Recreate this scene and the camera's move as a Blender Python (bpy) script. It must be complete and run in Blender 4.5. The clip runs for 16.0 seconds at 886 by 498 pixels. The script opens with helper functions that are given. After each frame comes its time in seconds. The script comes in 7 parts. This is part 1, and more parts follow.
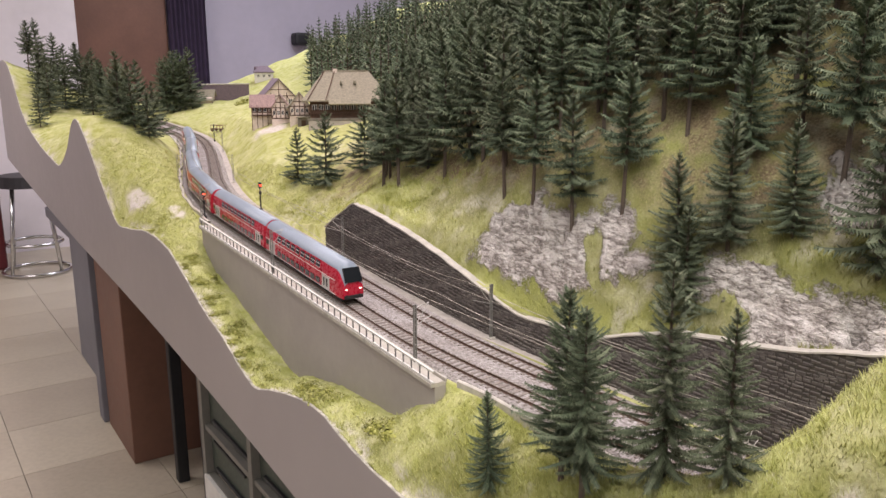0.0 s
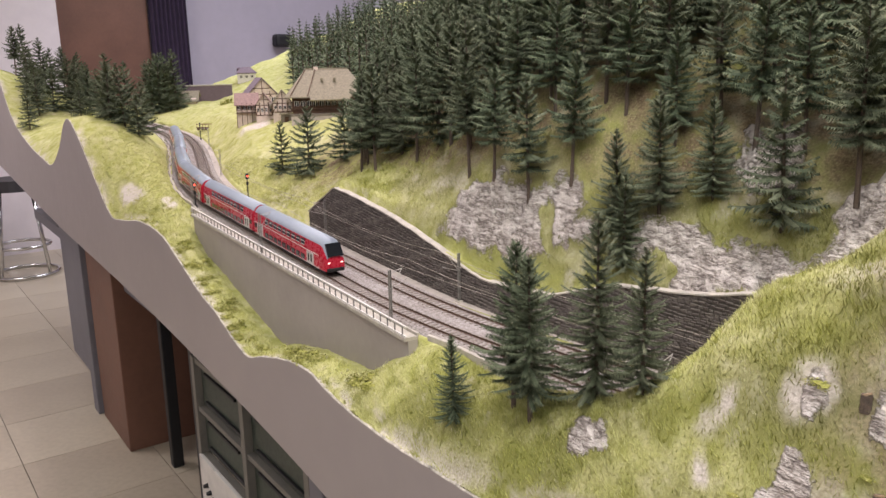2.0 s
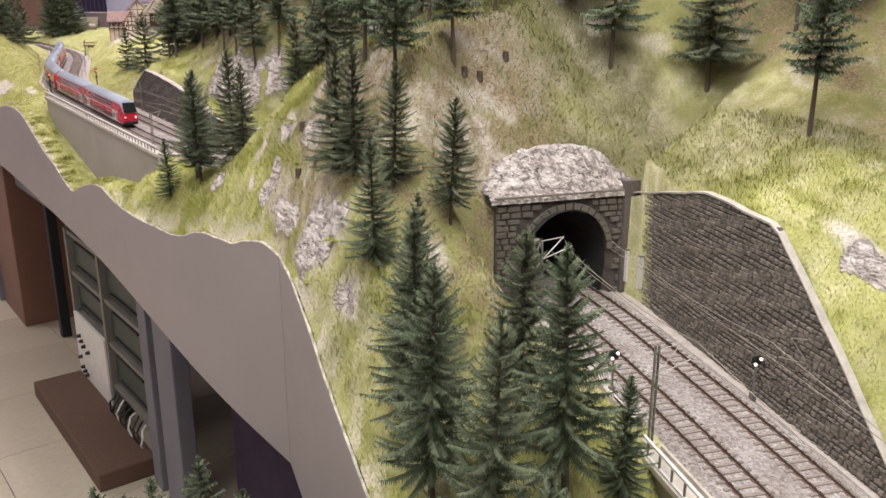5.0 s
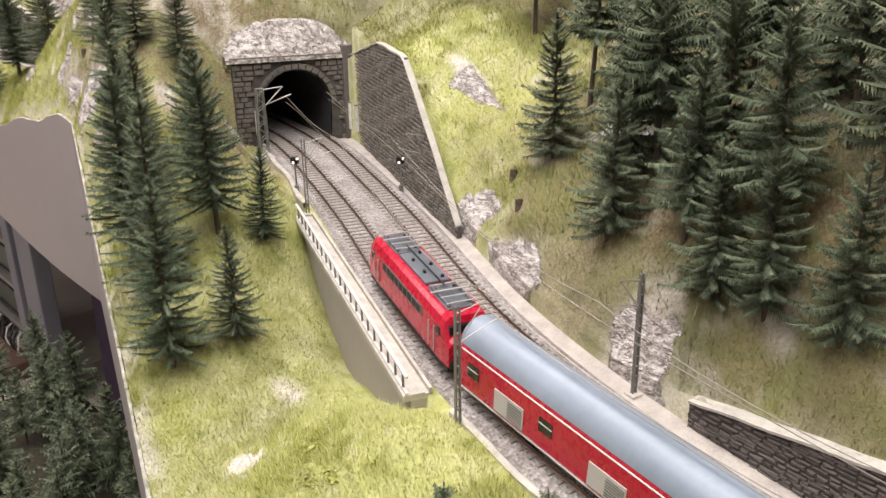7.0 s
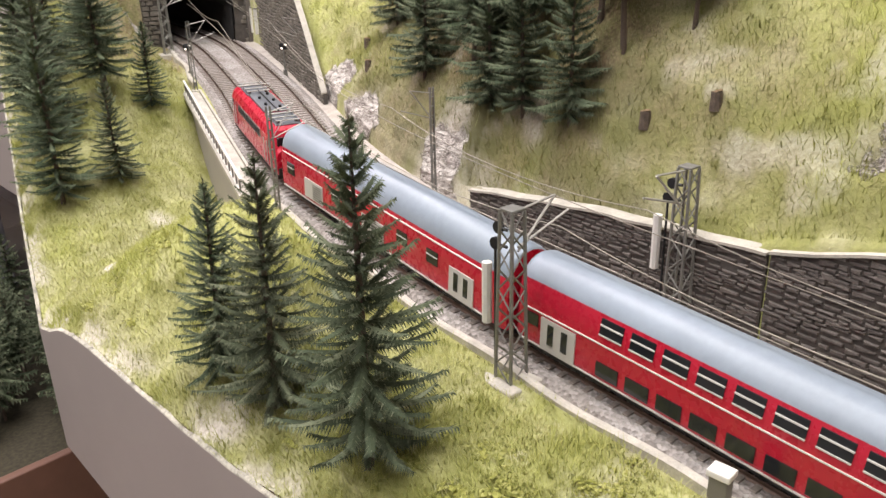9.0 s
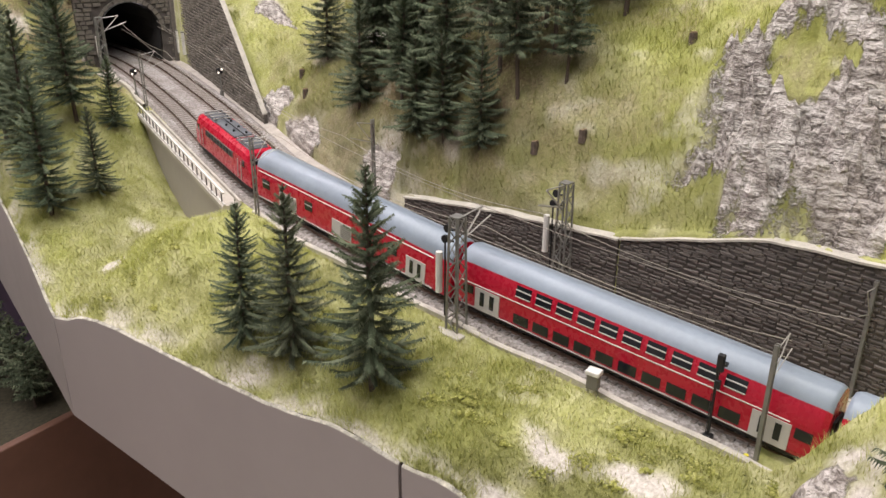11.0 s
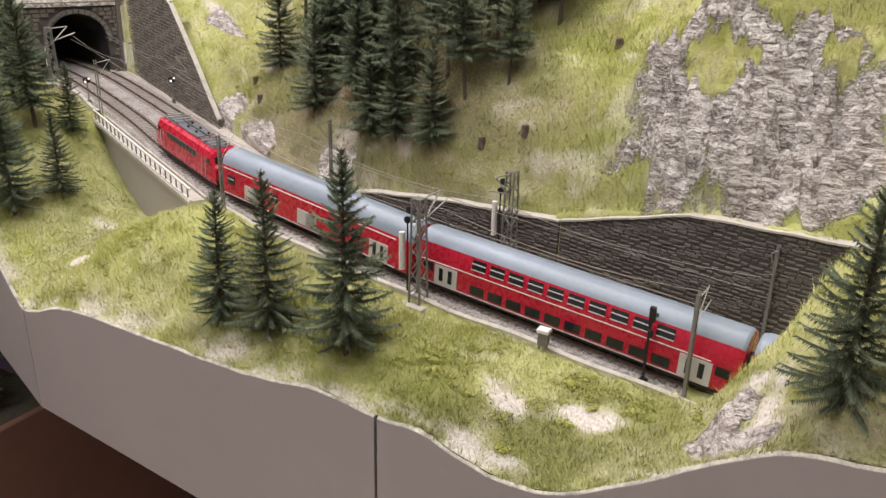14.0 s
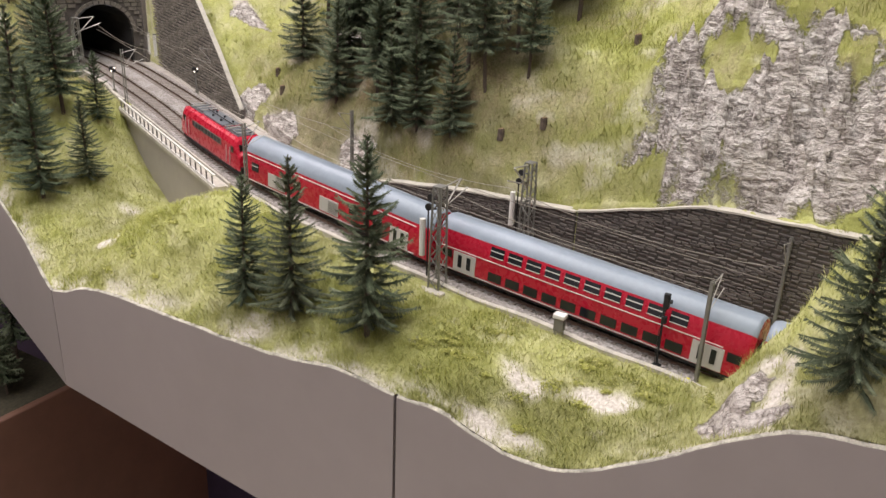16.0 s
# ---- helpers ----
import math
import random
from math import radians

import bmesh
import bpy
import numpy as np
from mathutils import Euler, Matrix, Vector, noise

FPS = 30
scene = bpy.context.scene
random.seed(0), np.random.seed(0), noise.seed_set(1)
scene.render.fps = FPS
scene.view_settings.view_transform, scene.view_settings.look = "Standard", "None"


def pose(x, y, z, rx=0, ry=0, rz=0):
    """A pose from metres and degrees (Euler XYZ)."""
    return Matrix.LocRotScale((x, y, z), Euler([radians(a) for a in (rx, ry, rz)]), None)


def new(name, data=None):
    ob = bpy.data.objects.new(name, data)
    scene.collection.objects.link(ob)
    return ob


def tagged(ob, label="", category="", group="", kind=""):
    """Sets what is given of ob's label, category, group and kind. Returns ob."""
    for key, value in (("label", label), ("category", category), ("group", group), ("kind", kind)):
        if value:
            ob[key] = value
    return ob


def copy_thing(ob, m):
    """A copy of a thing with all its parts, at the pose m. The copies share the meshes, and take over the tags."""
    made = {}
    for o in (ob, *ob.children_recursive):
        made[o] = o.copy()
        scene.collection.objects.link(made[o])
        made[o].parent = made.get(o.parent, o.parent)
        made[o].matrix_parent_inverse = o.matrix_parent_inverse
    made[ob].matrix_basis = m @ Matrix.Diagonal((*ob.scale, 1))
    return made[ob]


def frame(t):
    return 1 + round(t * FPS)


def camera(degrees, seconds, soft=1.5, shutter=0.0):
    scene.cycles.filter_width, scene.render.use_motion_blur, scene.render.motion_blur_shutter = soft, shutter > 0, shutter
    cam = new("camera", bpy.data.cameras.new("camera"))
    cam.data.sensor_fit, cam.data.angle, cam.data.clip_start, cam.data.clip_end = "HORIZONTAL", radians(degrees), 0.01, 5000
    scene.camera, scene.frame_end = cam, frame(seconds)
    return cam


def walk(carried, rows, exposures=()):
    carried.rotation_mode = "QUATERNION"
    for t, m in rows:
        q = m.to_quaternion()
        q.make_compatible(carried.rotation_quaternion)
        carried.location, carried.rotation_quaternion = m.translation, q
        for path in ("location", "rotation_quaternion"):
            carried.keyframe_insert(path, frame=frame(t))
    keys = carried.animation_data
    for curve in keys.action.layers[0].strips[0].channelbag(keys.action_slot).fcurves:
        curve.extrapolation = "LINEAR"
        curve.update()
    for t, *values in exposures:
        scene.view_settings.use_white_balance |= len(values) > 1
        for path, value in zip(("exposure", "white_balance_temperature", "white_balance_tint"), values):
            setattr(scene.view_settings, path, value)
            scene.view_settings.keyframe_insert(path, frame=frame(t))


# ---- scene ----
cam = camera(58.1, 16.0)
METRES, EYE, TILT, LEAN, TURN = 1.484, 1.40, 0.0, 0.0, -33.9
ROWS = [
    (0.0, 0.0, 0.0, 0.0, -0.05, -12.68, 0.22),
    (0.5, 0.0008, 0.0002, -0.0018, -0.08, -12.98, 0.25),
    (1.0, 0.003, -0.006, -0.0035, -0.14, -13.06, 0.26),
    (1.5, 0.0057, -0.0267, -0.0026, -0.25, -12.68, 0.63),
    (2.0, 0.0108, -0.07, -0.006, -1.31, -12.72, 1.19),
    (2.5, 0.0285, -0.1373, -0.012, -2.67, -12.87, 1.28),
    (3.0, 0.0531, -0.1956, -0.0126, -1.41, -12.58, 1.12),
    (3.5, 0.099, -0.2459, -0.021, 0.23, -12.75, 0.31),
    (4.0, 0.1498, -0.2856, -0.0342, -1.28, -14.05, -0.32),
    (6.5, 0.3151, -0.507, -0.0804, -8.55, -18.44, 1.1),
    (7.0, 0.3423, -0.5442, -0.093, -10.13, -19.64, 0.79),
    (7.5, 0.3622, -0.5783, -0.1147, -11.5, -19.99, 0.8),
    (8.0, 0.3754, -0.5976, -0.1389, -12.16, -19.72, 0.99),
    (8.5, 0.3869, -0.6159, -0.1432, -12.36, -20.9, 1.13),
    (9.0, 0.3951, -0.6421, -0.1375, -12.03, -21.81, 1.37),
    (11.5, 0.3182, -0.7494, -0.0864, -23.48, -22.32, -0.58),
    (12.0, 0.3113, -0.7563, -0.0881, -24.88, -21.64, -0.76),
    (12.5, 0.3089, -0.7599, -0.0895, -25.48, -21.47, -1.01),
    (13.0, 0.3042, -0.7639, -0.0912, -25.77, -21.49, -1.21),
    (13.5, 0.2988, -0.7666, -0.0925, -26.18, -21.43, -1.38),
    (14.0, 0.3014, -0.7716, -0.0934, -26.31, -21.29, -1.21),
    (14.5, 0.3059, -0.7775, -0.0934, -26.05, -21.27, -1.21),
    (15.0, 0.3032, -0.7811, -0.0934, -25.62, -21.2, -1.5),
    (15.5, 0.2965, -0.7819, -0.095, -25.31, -21.16, -1.67),
    (16.0, 0.2915, -0.7806, -0.0957, -25.28, -21.35, -1.95),
]
walk(cam, [(t, pose(0, 0, EYE, TILT, LEAN, TURN) @ pose(METRES * x, METRES * y, METRES * z, 90 + pitch, roll, yaw)) for t, x, y, z, yaw, pitch, roll in ROWS],
     [(0.0, -0.02), (4.0, 0.0), (6.5, 0.14), (9.0, 0.27), (11.5, -0.10), (16.0, -0.07)])

# ---- light: ceiling tubes over the exhibition room, unseen fill lamps front and back, dim room bounce ----
world = bpy.data.worlds.new("room_world")
scene.world = world
world.use_nodes = True
wb = world.node_tree.nodes["Background"]
wb.inputs[0].default_value = (0.80, 0.86, 1.0, 1)
wb.inputs[1].default_value = 0.10


def area_lamp(name, x, y, z, sx, sy, watts, color, aim=(0, 0, 0)):
    data = bpy.data.lights.new(name, "AREA")
    data.shape, data.size, data.size_y, data.energy, data.color = "RECTANGLE", sx, sy, watts, color
    ob = new(name, data)
    ob.matrix_world = pose(x, y, z, *aim)
    return ob


area_lamp("layout_tube_lamp", 0.65, 1.20, 2.5, 0.4, 2.9, 34, (1.0, 0.87, 0.94), (0, -6, 0))
area_lamp("layout_tube_lamp_near", 0.10, -0.78, 2.45, 0.6, 2.0, 30, (1.0, 0.97, 0.95), (0, -6, 0))
area_lamp("aisle_panel_lamp", -0.8, 3.4, 2.9, 1.2, 1.2, 38, (1.0, 0.91, 0.92))
# unseen fill lamps, added to brighten the edge boards and the far room
area_lamp("front_panel_lamp", -1.2, -0.4, 2.9, 1.2, 1.6, 34, (1.0, 0.97, 0.97))
area_lamp("back_panel_lamp", 2.2, 3.6, 2.9, 1.4, 1.4, 60, (0.92, 0.90, 1.0))

# ---- materials ----
def mat(name, rough=0.7, metal=0.0):
    m = bpy.data.materials.new(name)
    m.use_nodes = True
    b = m.node_tree.nodes["Principled BSDF"]
    b.inputs["Roughness"].default_value = rough
    b.inputs["Metallic"].default_value = metal
    return m, m.node_tree, b


def tex(nt, kind, scale, detail=6, where=None, rough=0.6):
    n = nt.nodes.new(kind)
    n.inputs["Scale"].default_value = scale
    if kind == "ShaderNodeTexNoise":
        n.inputs["Detail"].default_value = detail
        n.inputs["Roughness"].default_value = rough
    nt.links.new(where, n.inputs["Vector"])
    return n


def coords(nt, kind="Object"):
    return nt.nodes.new("ShaderNodeTexCoord").outputs[kind]


def ramp(nt, fac, stops):
    r = nt.nodes.new("ShaderNodeValToRGB")
    el = r.color_ramp.elements
    while len(el) < len(stops):
        el.new(0.5)
    for e, (p, c) in zip(el, stops):
        e.position, e.color = p, (*c, 1) if len(c) == 3 else c
    nt.links.new(fac, r.inputs[0])
    return r.outputs[0]


def mix(nt, fac, a, b, how="MIX"):
    n = nt.nodes.new("ShaderNodeMix")
    n.data_type, n.blend_type = "RGBA", how
    for sock, v in ((n.inputs[0], fac), (n.inputs[6], a), (n.inputs[7], b)):
        if isinstance(v, bpy.types.NodeSocket):
            nt.links.new(v, sock)
        elif isinstance(v, (int, float)):
            sock.default_value = v
        else:
            sock.default_value = (*v, 1)
    return n.outputs[2]


def math_node(nt, op, a, b=0.0):
    n = nt.nodes.new("ShaderNodeMath")
    n.operation = op
    for sock, v in zip(n.inputs, (a, b)):
        if isinstance(v, bpy.types.NodeSocket):
            nt.links.new(v, sock)
        else:
            sock.default_value = v
    return n.outputs[0]


def bump(nt, bsdf, height, strength, dist):
    n = nt.nodes.new("ShaderNodeBump")
    n.inputs["Strength"].default_value, n.inputs["Distance"].default_value = strength, dist
    nt.links.new(height, n.inputs["Height"])
    nt.links.new(n.outputs[0], bsdf.inputs["Normal"])


def painted(name, color, rough=0.5, metal=0.0, vary=0.12, scale=40.0, relief=0.0, spec=None):
    """A paint or plastic with soft unevenness at two scales."""
    m, nt, b = mat(name, rough, metal)
    co = coords(nt)
    n1, n2 = tex(nt, "ShaderNodeTexNoise", scale, 5, co), tex(nt, "ShaderNodeTexNoise", scale * 9, 3, co)
    f = math_node(nt, "ADD", math_node(nt, "MULTIPLY", n1.outputs[0], 0.65), math_node(nt, "MULTIPLY", n2.outputs[0], 0.35))
    lo, hi = [max(0, c * (1 - 2 * vary)) for c in color], [min(1, c * (1 + 2 * vary)) for c in color]
    nt.links.new(ramp(nt, f, [(0.25, lo), (0.75, hi)]), b.inputs["Base Color"])
    nt.links.new(math_node(nt, "ADD", math_node(nt, "MULTIPLY", n2.outputs[0], 0.2), rough - 0.1), b.inputs["Roughness"])
    if relief:
        bump(nt, b, n2.outputs[0], 0.5, relief)
    if spec is not None:
        b.inputs["Specular IOR Level"].default_value = spec
    return m


def ground_material():
    """Static grass, bare earth and plaster rock, told apart by the attributes that the terrain carries."""
    m, nt, b = mat("scenic_ground", 0.95)
    b.inputs["Specular IOR Level"].default_value = 0.15
    co = coords(nt)
    big, mid, fine = (tex(nt, "ShaderNodeTexNoise", s, 6, co) for s in (9, 45, 420))
    def attr(n):
        a = nt.nodes.new("ShaderNodeAttribute")
        a.attribute_name = n
        return a.outputs["Fac"]
    fresh = ramp(nt, mid.outputs[0], [(0.3, (0.37, 0.385, 0.10)), (0.5, (0.53, 0.53, 0.215)), (0.72, (0.64, 0.615, 0.35))])
    dry = ramp(nt, mid.outputs[0], [(0.28, (0.155, 0.142, 0.080)), (0.5, (0.27, 0.25, 0.152)), (0.72, (0.44, 0.41, 0.30))])
    grass = mix(nt, attr("dryness"), fresh, dry)
    grass = mix(nt, 0.55, grass, ramp(nt, fine.outputs[0], [(0.3, (0.45, 0.45, 0.42)), (0.7, (1, 1, 1))]), "MULTIPLY")
    grass = mix(nt, math_node(nt, "MULTIPLY", attr("lush"), 0.75), grass, mix(nt, attr("dryness"), (0.26, 0.27, 0.075), (0.17, 0.165, 0.07)))
    grass = mix(nt, math_node(nt, "MULTIPLY", attr("bare"), 0.8), grass, ramp(nt, fine.outputs[0], [(0.35, (0.46, 0.405, 0.355)), (0.6, (0.68, 0.625, 0.575))]))
    litter = ramp(nt, fine.outputs[0], [(0.3, (0.10, 0.075, 0.045)), (0.55, (0.25, 0.19, 0.11)), (0.8, (0.42, 0.34, 0.22))])
    floor_mask = math_node(nt, "MULTIPLY", attr("litter"), ramp(nt, mid.outputs[0], [(0.35, (0, 0, 0)), (0.6, (1, 1, 1))]))
    grass = mix(nt, floor_mask, grass, litter)
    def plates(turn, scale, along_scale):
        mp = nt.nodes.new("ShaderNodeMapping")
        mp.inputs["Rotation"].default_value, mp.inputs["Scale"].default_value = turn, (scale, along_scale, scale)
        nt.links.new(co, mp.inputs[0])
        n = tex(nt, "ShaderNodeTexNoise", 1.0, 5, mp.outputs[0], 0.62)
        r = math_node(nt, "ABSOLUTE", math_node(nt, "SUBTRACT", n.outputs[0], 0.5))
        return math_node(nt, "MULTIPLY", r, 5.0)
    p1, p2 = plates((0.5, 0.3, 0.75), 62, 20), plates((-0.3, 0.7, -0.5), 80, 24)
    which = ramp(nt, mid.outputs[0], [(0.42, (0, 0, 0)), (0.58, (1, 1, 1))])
    crease_field = mix(nt, which, p1, p2)
    # shade in the creases is painted: darkest colour where the bump lies lowest
    rock = ramp(nt, crease_field, [(0.0, (0.21, 0.18, 0.165)), (0.12, (0.46, 0.415, 0.38)), (0.36, (0.70, 0.65, 0.61)), (0.9, (0.86, 0.81, 0.77))])
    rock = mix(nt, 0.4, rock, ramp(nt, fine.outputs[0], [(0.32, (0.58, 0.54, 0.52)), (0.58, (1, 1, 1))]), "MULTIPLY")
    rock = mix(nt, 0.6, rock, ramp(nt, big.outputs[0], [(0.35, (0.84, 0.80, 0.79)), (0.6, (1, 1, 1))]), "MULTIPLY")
    edge = math_node(nt, "ADD", attr("rock"), math_node(nt, "MULTIPLY", math_node(nt, "SUBTRACT", mid.outputs[0], 0.5), 1.5))
    edge = math_node(nt, "ADD", edge, math_node(nt, "MULTIPLY", math_node(nt, "SUBTRACT", fine.outputs[0], 0.5), 0.9))
    rmask = ramp(nt, edge, [(0.38, (0, 0, 0)), (0.62, (1, 1, 1))])
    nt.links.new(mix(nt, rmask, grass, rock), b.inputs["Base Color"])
    h = mix(nt, rmask, math_node(nt, 'MULTIPLY', fine.outputs[0], 0.16), math_node(nt, 'ADD', crease_field, math_node(nt, 'MULTIPLY', fine.outputs[0], 0.5)))
    bump(nt, b, h, 1.0, 0.005)
    return m


def gravel_material():
    m, nt, b = mat("ballast_gravel", 0.95)
    co = coords(nt)
    v = tex(nt, "ShaderNodeTexVoronoi", 520, where=co)
    n = tex(nt, "ShaderNodeTexNoise", 25, 6, co)
    stones = ramp(nt, v.outputs["Color"], [(0.1, (0.255, 0.23, 0.215)), (0.5, (0.38, 0.35, 0.335)), (0.9, (0.51, 0.475, 0.46))])
    dust = ramp(nt, n.outputs[0], [(0.3, (0.55, 0.5, 0.45)), (0.7, (1, 1, 1))])
    nt.links.new(mix(nt, 0.8, stones, dust, "MULTIPLY"), b.inputs["Base Color"])
    bump(nt, b, v.outputs["Distance"], 0.8, 0.0015)
    return m


def stone_material(name, dark, light, scale=70):
    m, nt, b = mat(name, 0.85)
    co = coords(nt)
    n1, n2 = tex(nt, "ShaderNodeTexNoise", scale, 6, co), tex(nt, "ShaderNodeTexNoise", scale * 8, 4, co)
    info = nt.nodes.new("ShaderNodeNewGeometry").outputs["Random Per Island"]
    f = math_node(nt, "ADD", math_node(nt, "MULTIPLY", n1.outputs[0], 0.6), math_node(nt, "MULTIPLY", info, 0.4))
    nt.links.new(mix(nt, 0.5, ramp(nt, f, [(0.2, dark), (0.8, light)]), ramp(nt, n2.outputs[0], [(0.3, (0.4, 0.4, 0.4)), (0.7, (1, 1, 1))]), "MULTIPLY"), b.inputs["Base Color"])
    bump(nt, b, n2.outputs[0], 0.6, 0.0008)
    return m


def needle_material():
    m, nt, b = mat("spruce_needles", 0.85)
    b.inputs["Specular IOR Level"].default_value = 0.2
    co = coords(nt)
    n = tex(nt, "ShaderNodeTexNoise", 160, 4, co)
    isl = nt.nodes.new("ShaderNodeNewGeometry").outputs["Random Per Island"]
    who = nt.nodes.new("ShaderNodeObjectInfo").outputs["Random"]
    f = math_node(nt, "ADD", math_node(nt, "MULTIPLY", n.outputs[0], 0.5), math_node(nt, "MULTIPLY", isl, 0.5))
    deep = ramp(nt, f, [(0.12, (0.036, 0.044, 0.027)), (0.5, (0.092, 0.108, 0.064)), (0.85, (0.245, 0.255, 0.168))])
    blue = ramp(nt, f, [(0.12, (0.033, 0.047, 0.029)), (0.5, (0.084, 0.113, 0.065)), (0.85, (0.238, 0.268, 0.168))])
    nt.links.new(mix(nt, who, deep, blue), b.inputs["Base Color"])
    return m


def tile_material():
    m, nt, b = mat("floor_tile_glaze", 0.35)
    co = coords(nt)
    n, n2 = tex(nt, "ShaderNodeTexNoise", 2.2, 5, co), tex(nt, "ShaderNodeTexNoise", 60, 4, co)
    who = nt.nodes.new("ShaderNodeObjectInfo").outputs["Random"]
    c = ramp(nt, math_node(nt, "ADD", math_node(nt, "MULTIPLY", n.outputs[0], 0.7), math_node(nt, "MULTIPLY", who, 0.3)), [(0.3, (0.43, 0.37, 0.29)), (0.7, (0.54, 0.48, 0.38))])
    nt.links.new(mix(nt, 0.25, c, ramp(nt, n2.outputs[0], [(0.35, (0.6, 0.58, 0.55)), (0.6, (1, 1, 1))]), "MULTIPLY"), b.inputs["Base Color"])
    nt.links.new(math_node(nt, "ADD", math_node(nt, "MULTIPLY", n2.outputs[0], 0.25), 0.25), b.inputs["Roughness"])
    return m


def blade_material():
    m, nt, b = mat("grass_fibre", 0.9)
    b.inputs["Specular IOR Level"].default_value = 0.15
    isl = nt.nodes.new("ShaderNodeNewGeometry").outputs["Random Per Island"]
    a = nt.nodes.new("ShaderNodeAttribute")
    a.attribute_name = "dryness"
    n = tex(nt, "ShaderNodeTexNoise", 40, 4, coords(nt))
    f = math_node(nt, "ADD", math_node(nt, "MULTIPLY", isl, 0.36), math_node(nt, "MULTIPLY", n.outputs[0], 0.64))
    fresh = ramp(nt, f, [(0.2, (0.39, 0.405, 0.115)), (0.55, (0.525, 0.525, 0.225)), (0.85, (0.61, 0.585, 0.36))])
    dry = ramp(nt, f, [(0.2, (0.17, 0.16, 0.08)), (0.55, (0.30, 0.28, 0.16)), (0.85, (0.48, 0.45, 0.32))])
    lush = mix(nt, a.outputs["Fac"], ramp(nt, f, [(0.2, (0.22, 0.24, 0.05)), (0.55, (0.40, 0.41, 0.11)), (0.85, (0.58, 0.56, 0.22))]), ramp(nt, f, [(0.2, (0.11, 0.11, 0.04)), (0.55, (0.22, 0.215, 0.085)), (0.85, (0.40, 0.38, 0.19))]))
    c = mix(nt, a.outputs["Fac"], fresh, dry)
    speck = tex(nt, "ShaderNodeTexNoise", 75, 4, coords(nt))
    thick = nt.nodes.new("ShaderNodeAttribute")
    thick.attribute_name = "lush"
    c = mix(nt, math_node(nt, "MULTIPLY", thick.outputs["Fac"], 0.9), c, lush)
    c = mix(nt, ramp(nt, speck.outputs[0], [(0.60, (0, 0, 0)), (0.70, (0.8, 0.8, 0.8))]), c, (0.62, 0.58, 0.43))
    nt.links.new(c, b.inputs["Base Color"])
    return m


M_GROUND, M_GRAVEL, M_NEEDLE, M_BLADE, M_TILE = ground_material(), gravel_material(), needle_material(), blade_material(), tile_material()
M_WALLSTONE = stone_material("dark_rubble_stone", (0.090, 0.076, 0.070), (0.21, 0.181, 0.164))
M_PORTALSTONE = stone_material("portal_ashlar", (0.13, 0.113, 0.096), (0.30, 0.265, 0.225))
M_MORTAR = painted("wall_mortar", (0.085, 0.074, 0.067), 0.95, vary=0.3, scale=120)
M_COPING = painted("pale_coping", (0.46, 0.425, 0.37), 0.85, vary=0.2, scale=90, relief=0.0004)
M_FASCIA = painted("grey_fascia_paint", (0.325, 0.288, 0.28), 0.45, vary=0.05, scale=4)
M_FASCIA_EDGE = painted("plaster_edge", (0.42, 0.39, 0.33), 0.9, vary=0.48, scale=90, relief=0.0006)
M_CONCRETE = painted("viaduct_grey", (0.37, 0.335, 0.305), 0.7, vary=0.07, scale=10)
M_BARK = painted("bark", (0.105, 0.078, 0.060), 0.95, vary=0.35, scale=300, relief=0.0005)
M_STUMP = painted("cut_wood", (0.30, 0.21, 0.13), 0.9, vary=0.2, scale=300)
M_RAIL = painted("rusty_rail", (0.13, 0.085, 0.065), 0.5, 0.6, vary=0.25, scale=60)
M_RAILTOP = painted("bright_rail_head", (0.42, 0.38, 0.35), 0.28, 0.9, vary=0.15, scale=30)
M_SLEEPER = painted("weathered_sleeper", (0.23, 0.195, 0.17), 0.9, vary=0.3, scale=150)
M_STEEL = painted("galvanised_mast", (0.24, 0.235, 0.215), 0.5, 0.5, vary=0.15, scale=120)
M_WIRE = painted("catenary_wire", (0.36, 0.33, 0.28), 0.45, 0.7)
M_BRACKET = painted("grey_bracket", (0.42, 0.40, 0.37), 0.45, 0.4)
M_POST = painted("grey_post", (0.17, 0.16, 0.15), 0.6, vary=0.2, scale=90)
M_DARK = painted("black_iron", (0.02, 0.02, 0.022), 0.5, 0.3)
M_WHITE = painted("white_plastic", (0.72, 0.70, 0.66), 0.5, vary=0.06)
M_RED = painted("traffic_red_paint", (0.46, 0.010, 0.034), 0.28, vary=0.05, scale=25)
M_ROOFGREY = painted("coach_roof_grey", (0.25, 0.29, 0.345), 0.38, vary=0.08, scale=30)
M_ROOFGEAR = painted("loco_roof_grey", (0.115, 0.125, 0.14), 0.5, vary=0.15, scale=80)
M_DOORGREY = painted("pale_grey_door", (0.52, 0.50, 0.47), 0.5, vary=0.06)
M_UNDER = painted("underframe_black", (0.018, 0.016, 0.016), 0.7, vary=0.3)
M_TUNNEL = painted("near_black_lining", (0.02, 0.018, 0.017), 0.95, vary=0.3)
M_TIMBER = painted("dark_house_timber", (0.10, 0.055, 0.035), 0.8, vary=0.25, scale=200)
M_PLASTER = painted("house_plaster", (0.66, 0.56, 0.48), 0.85, vary=0.12, scale=150)
M_SHINGLE = painted("weathered_shingle", (0.27, 0.24, 0.175), 0.9, vary=0.22, scale=220, relief=0.0006)
M_ROOFPINK = painted("faded_pink_roof", (0.30, 0.205, 0.185), 0.9, vary=0.2, scale=220, relief=0.0005)
M_SLATE = painted("violet_slate", (0.16, 0.12, 0.15), 0.8, vary=0.2, scale=220)
M_WALL = painted("lavender_wall_paint", (0.43, 0.40, 0.47), 0.8, vary=0.05, scale=2)
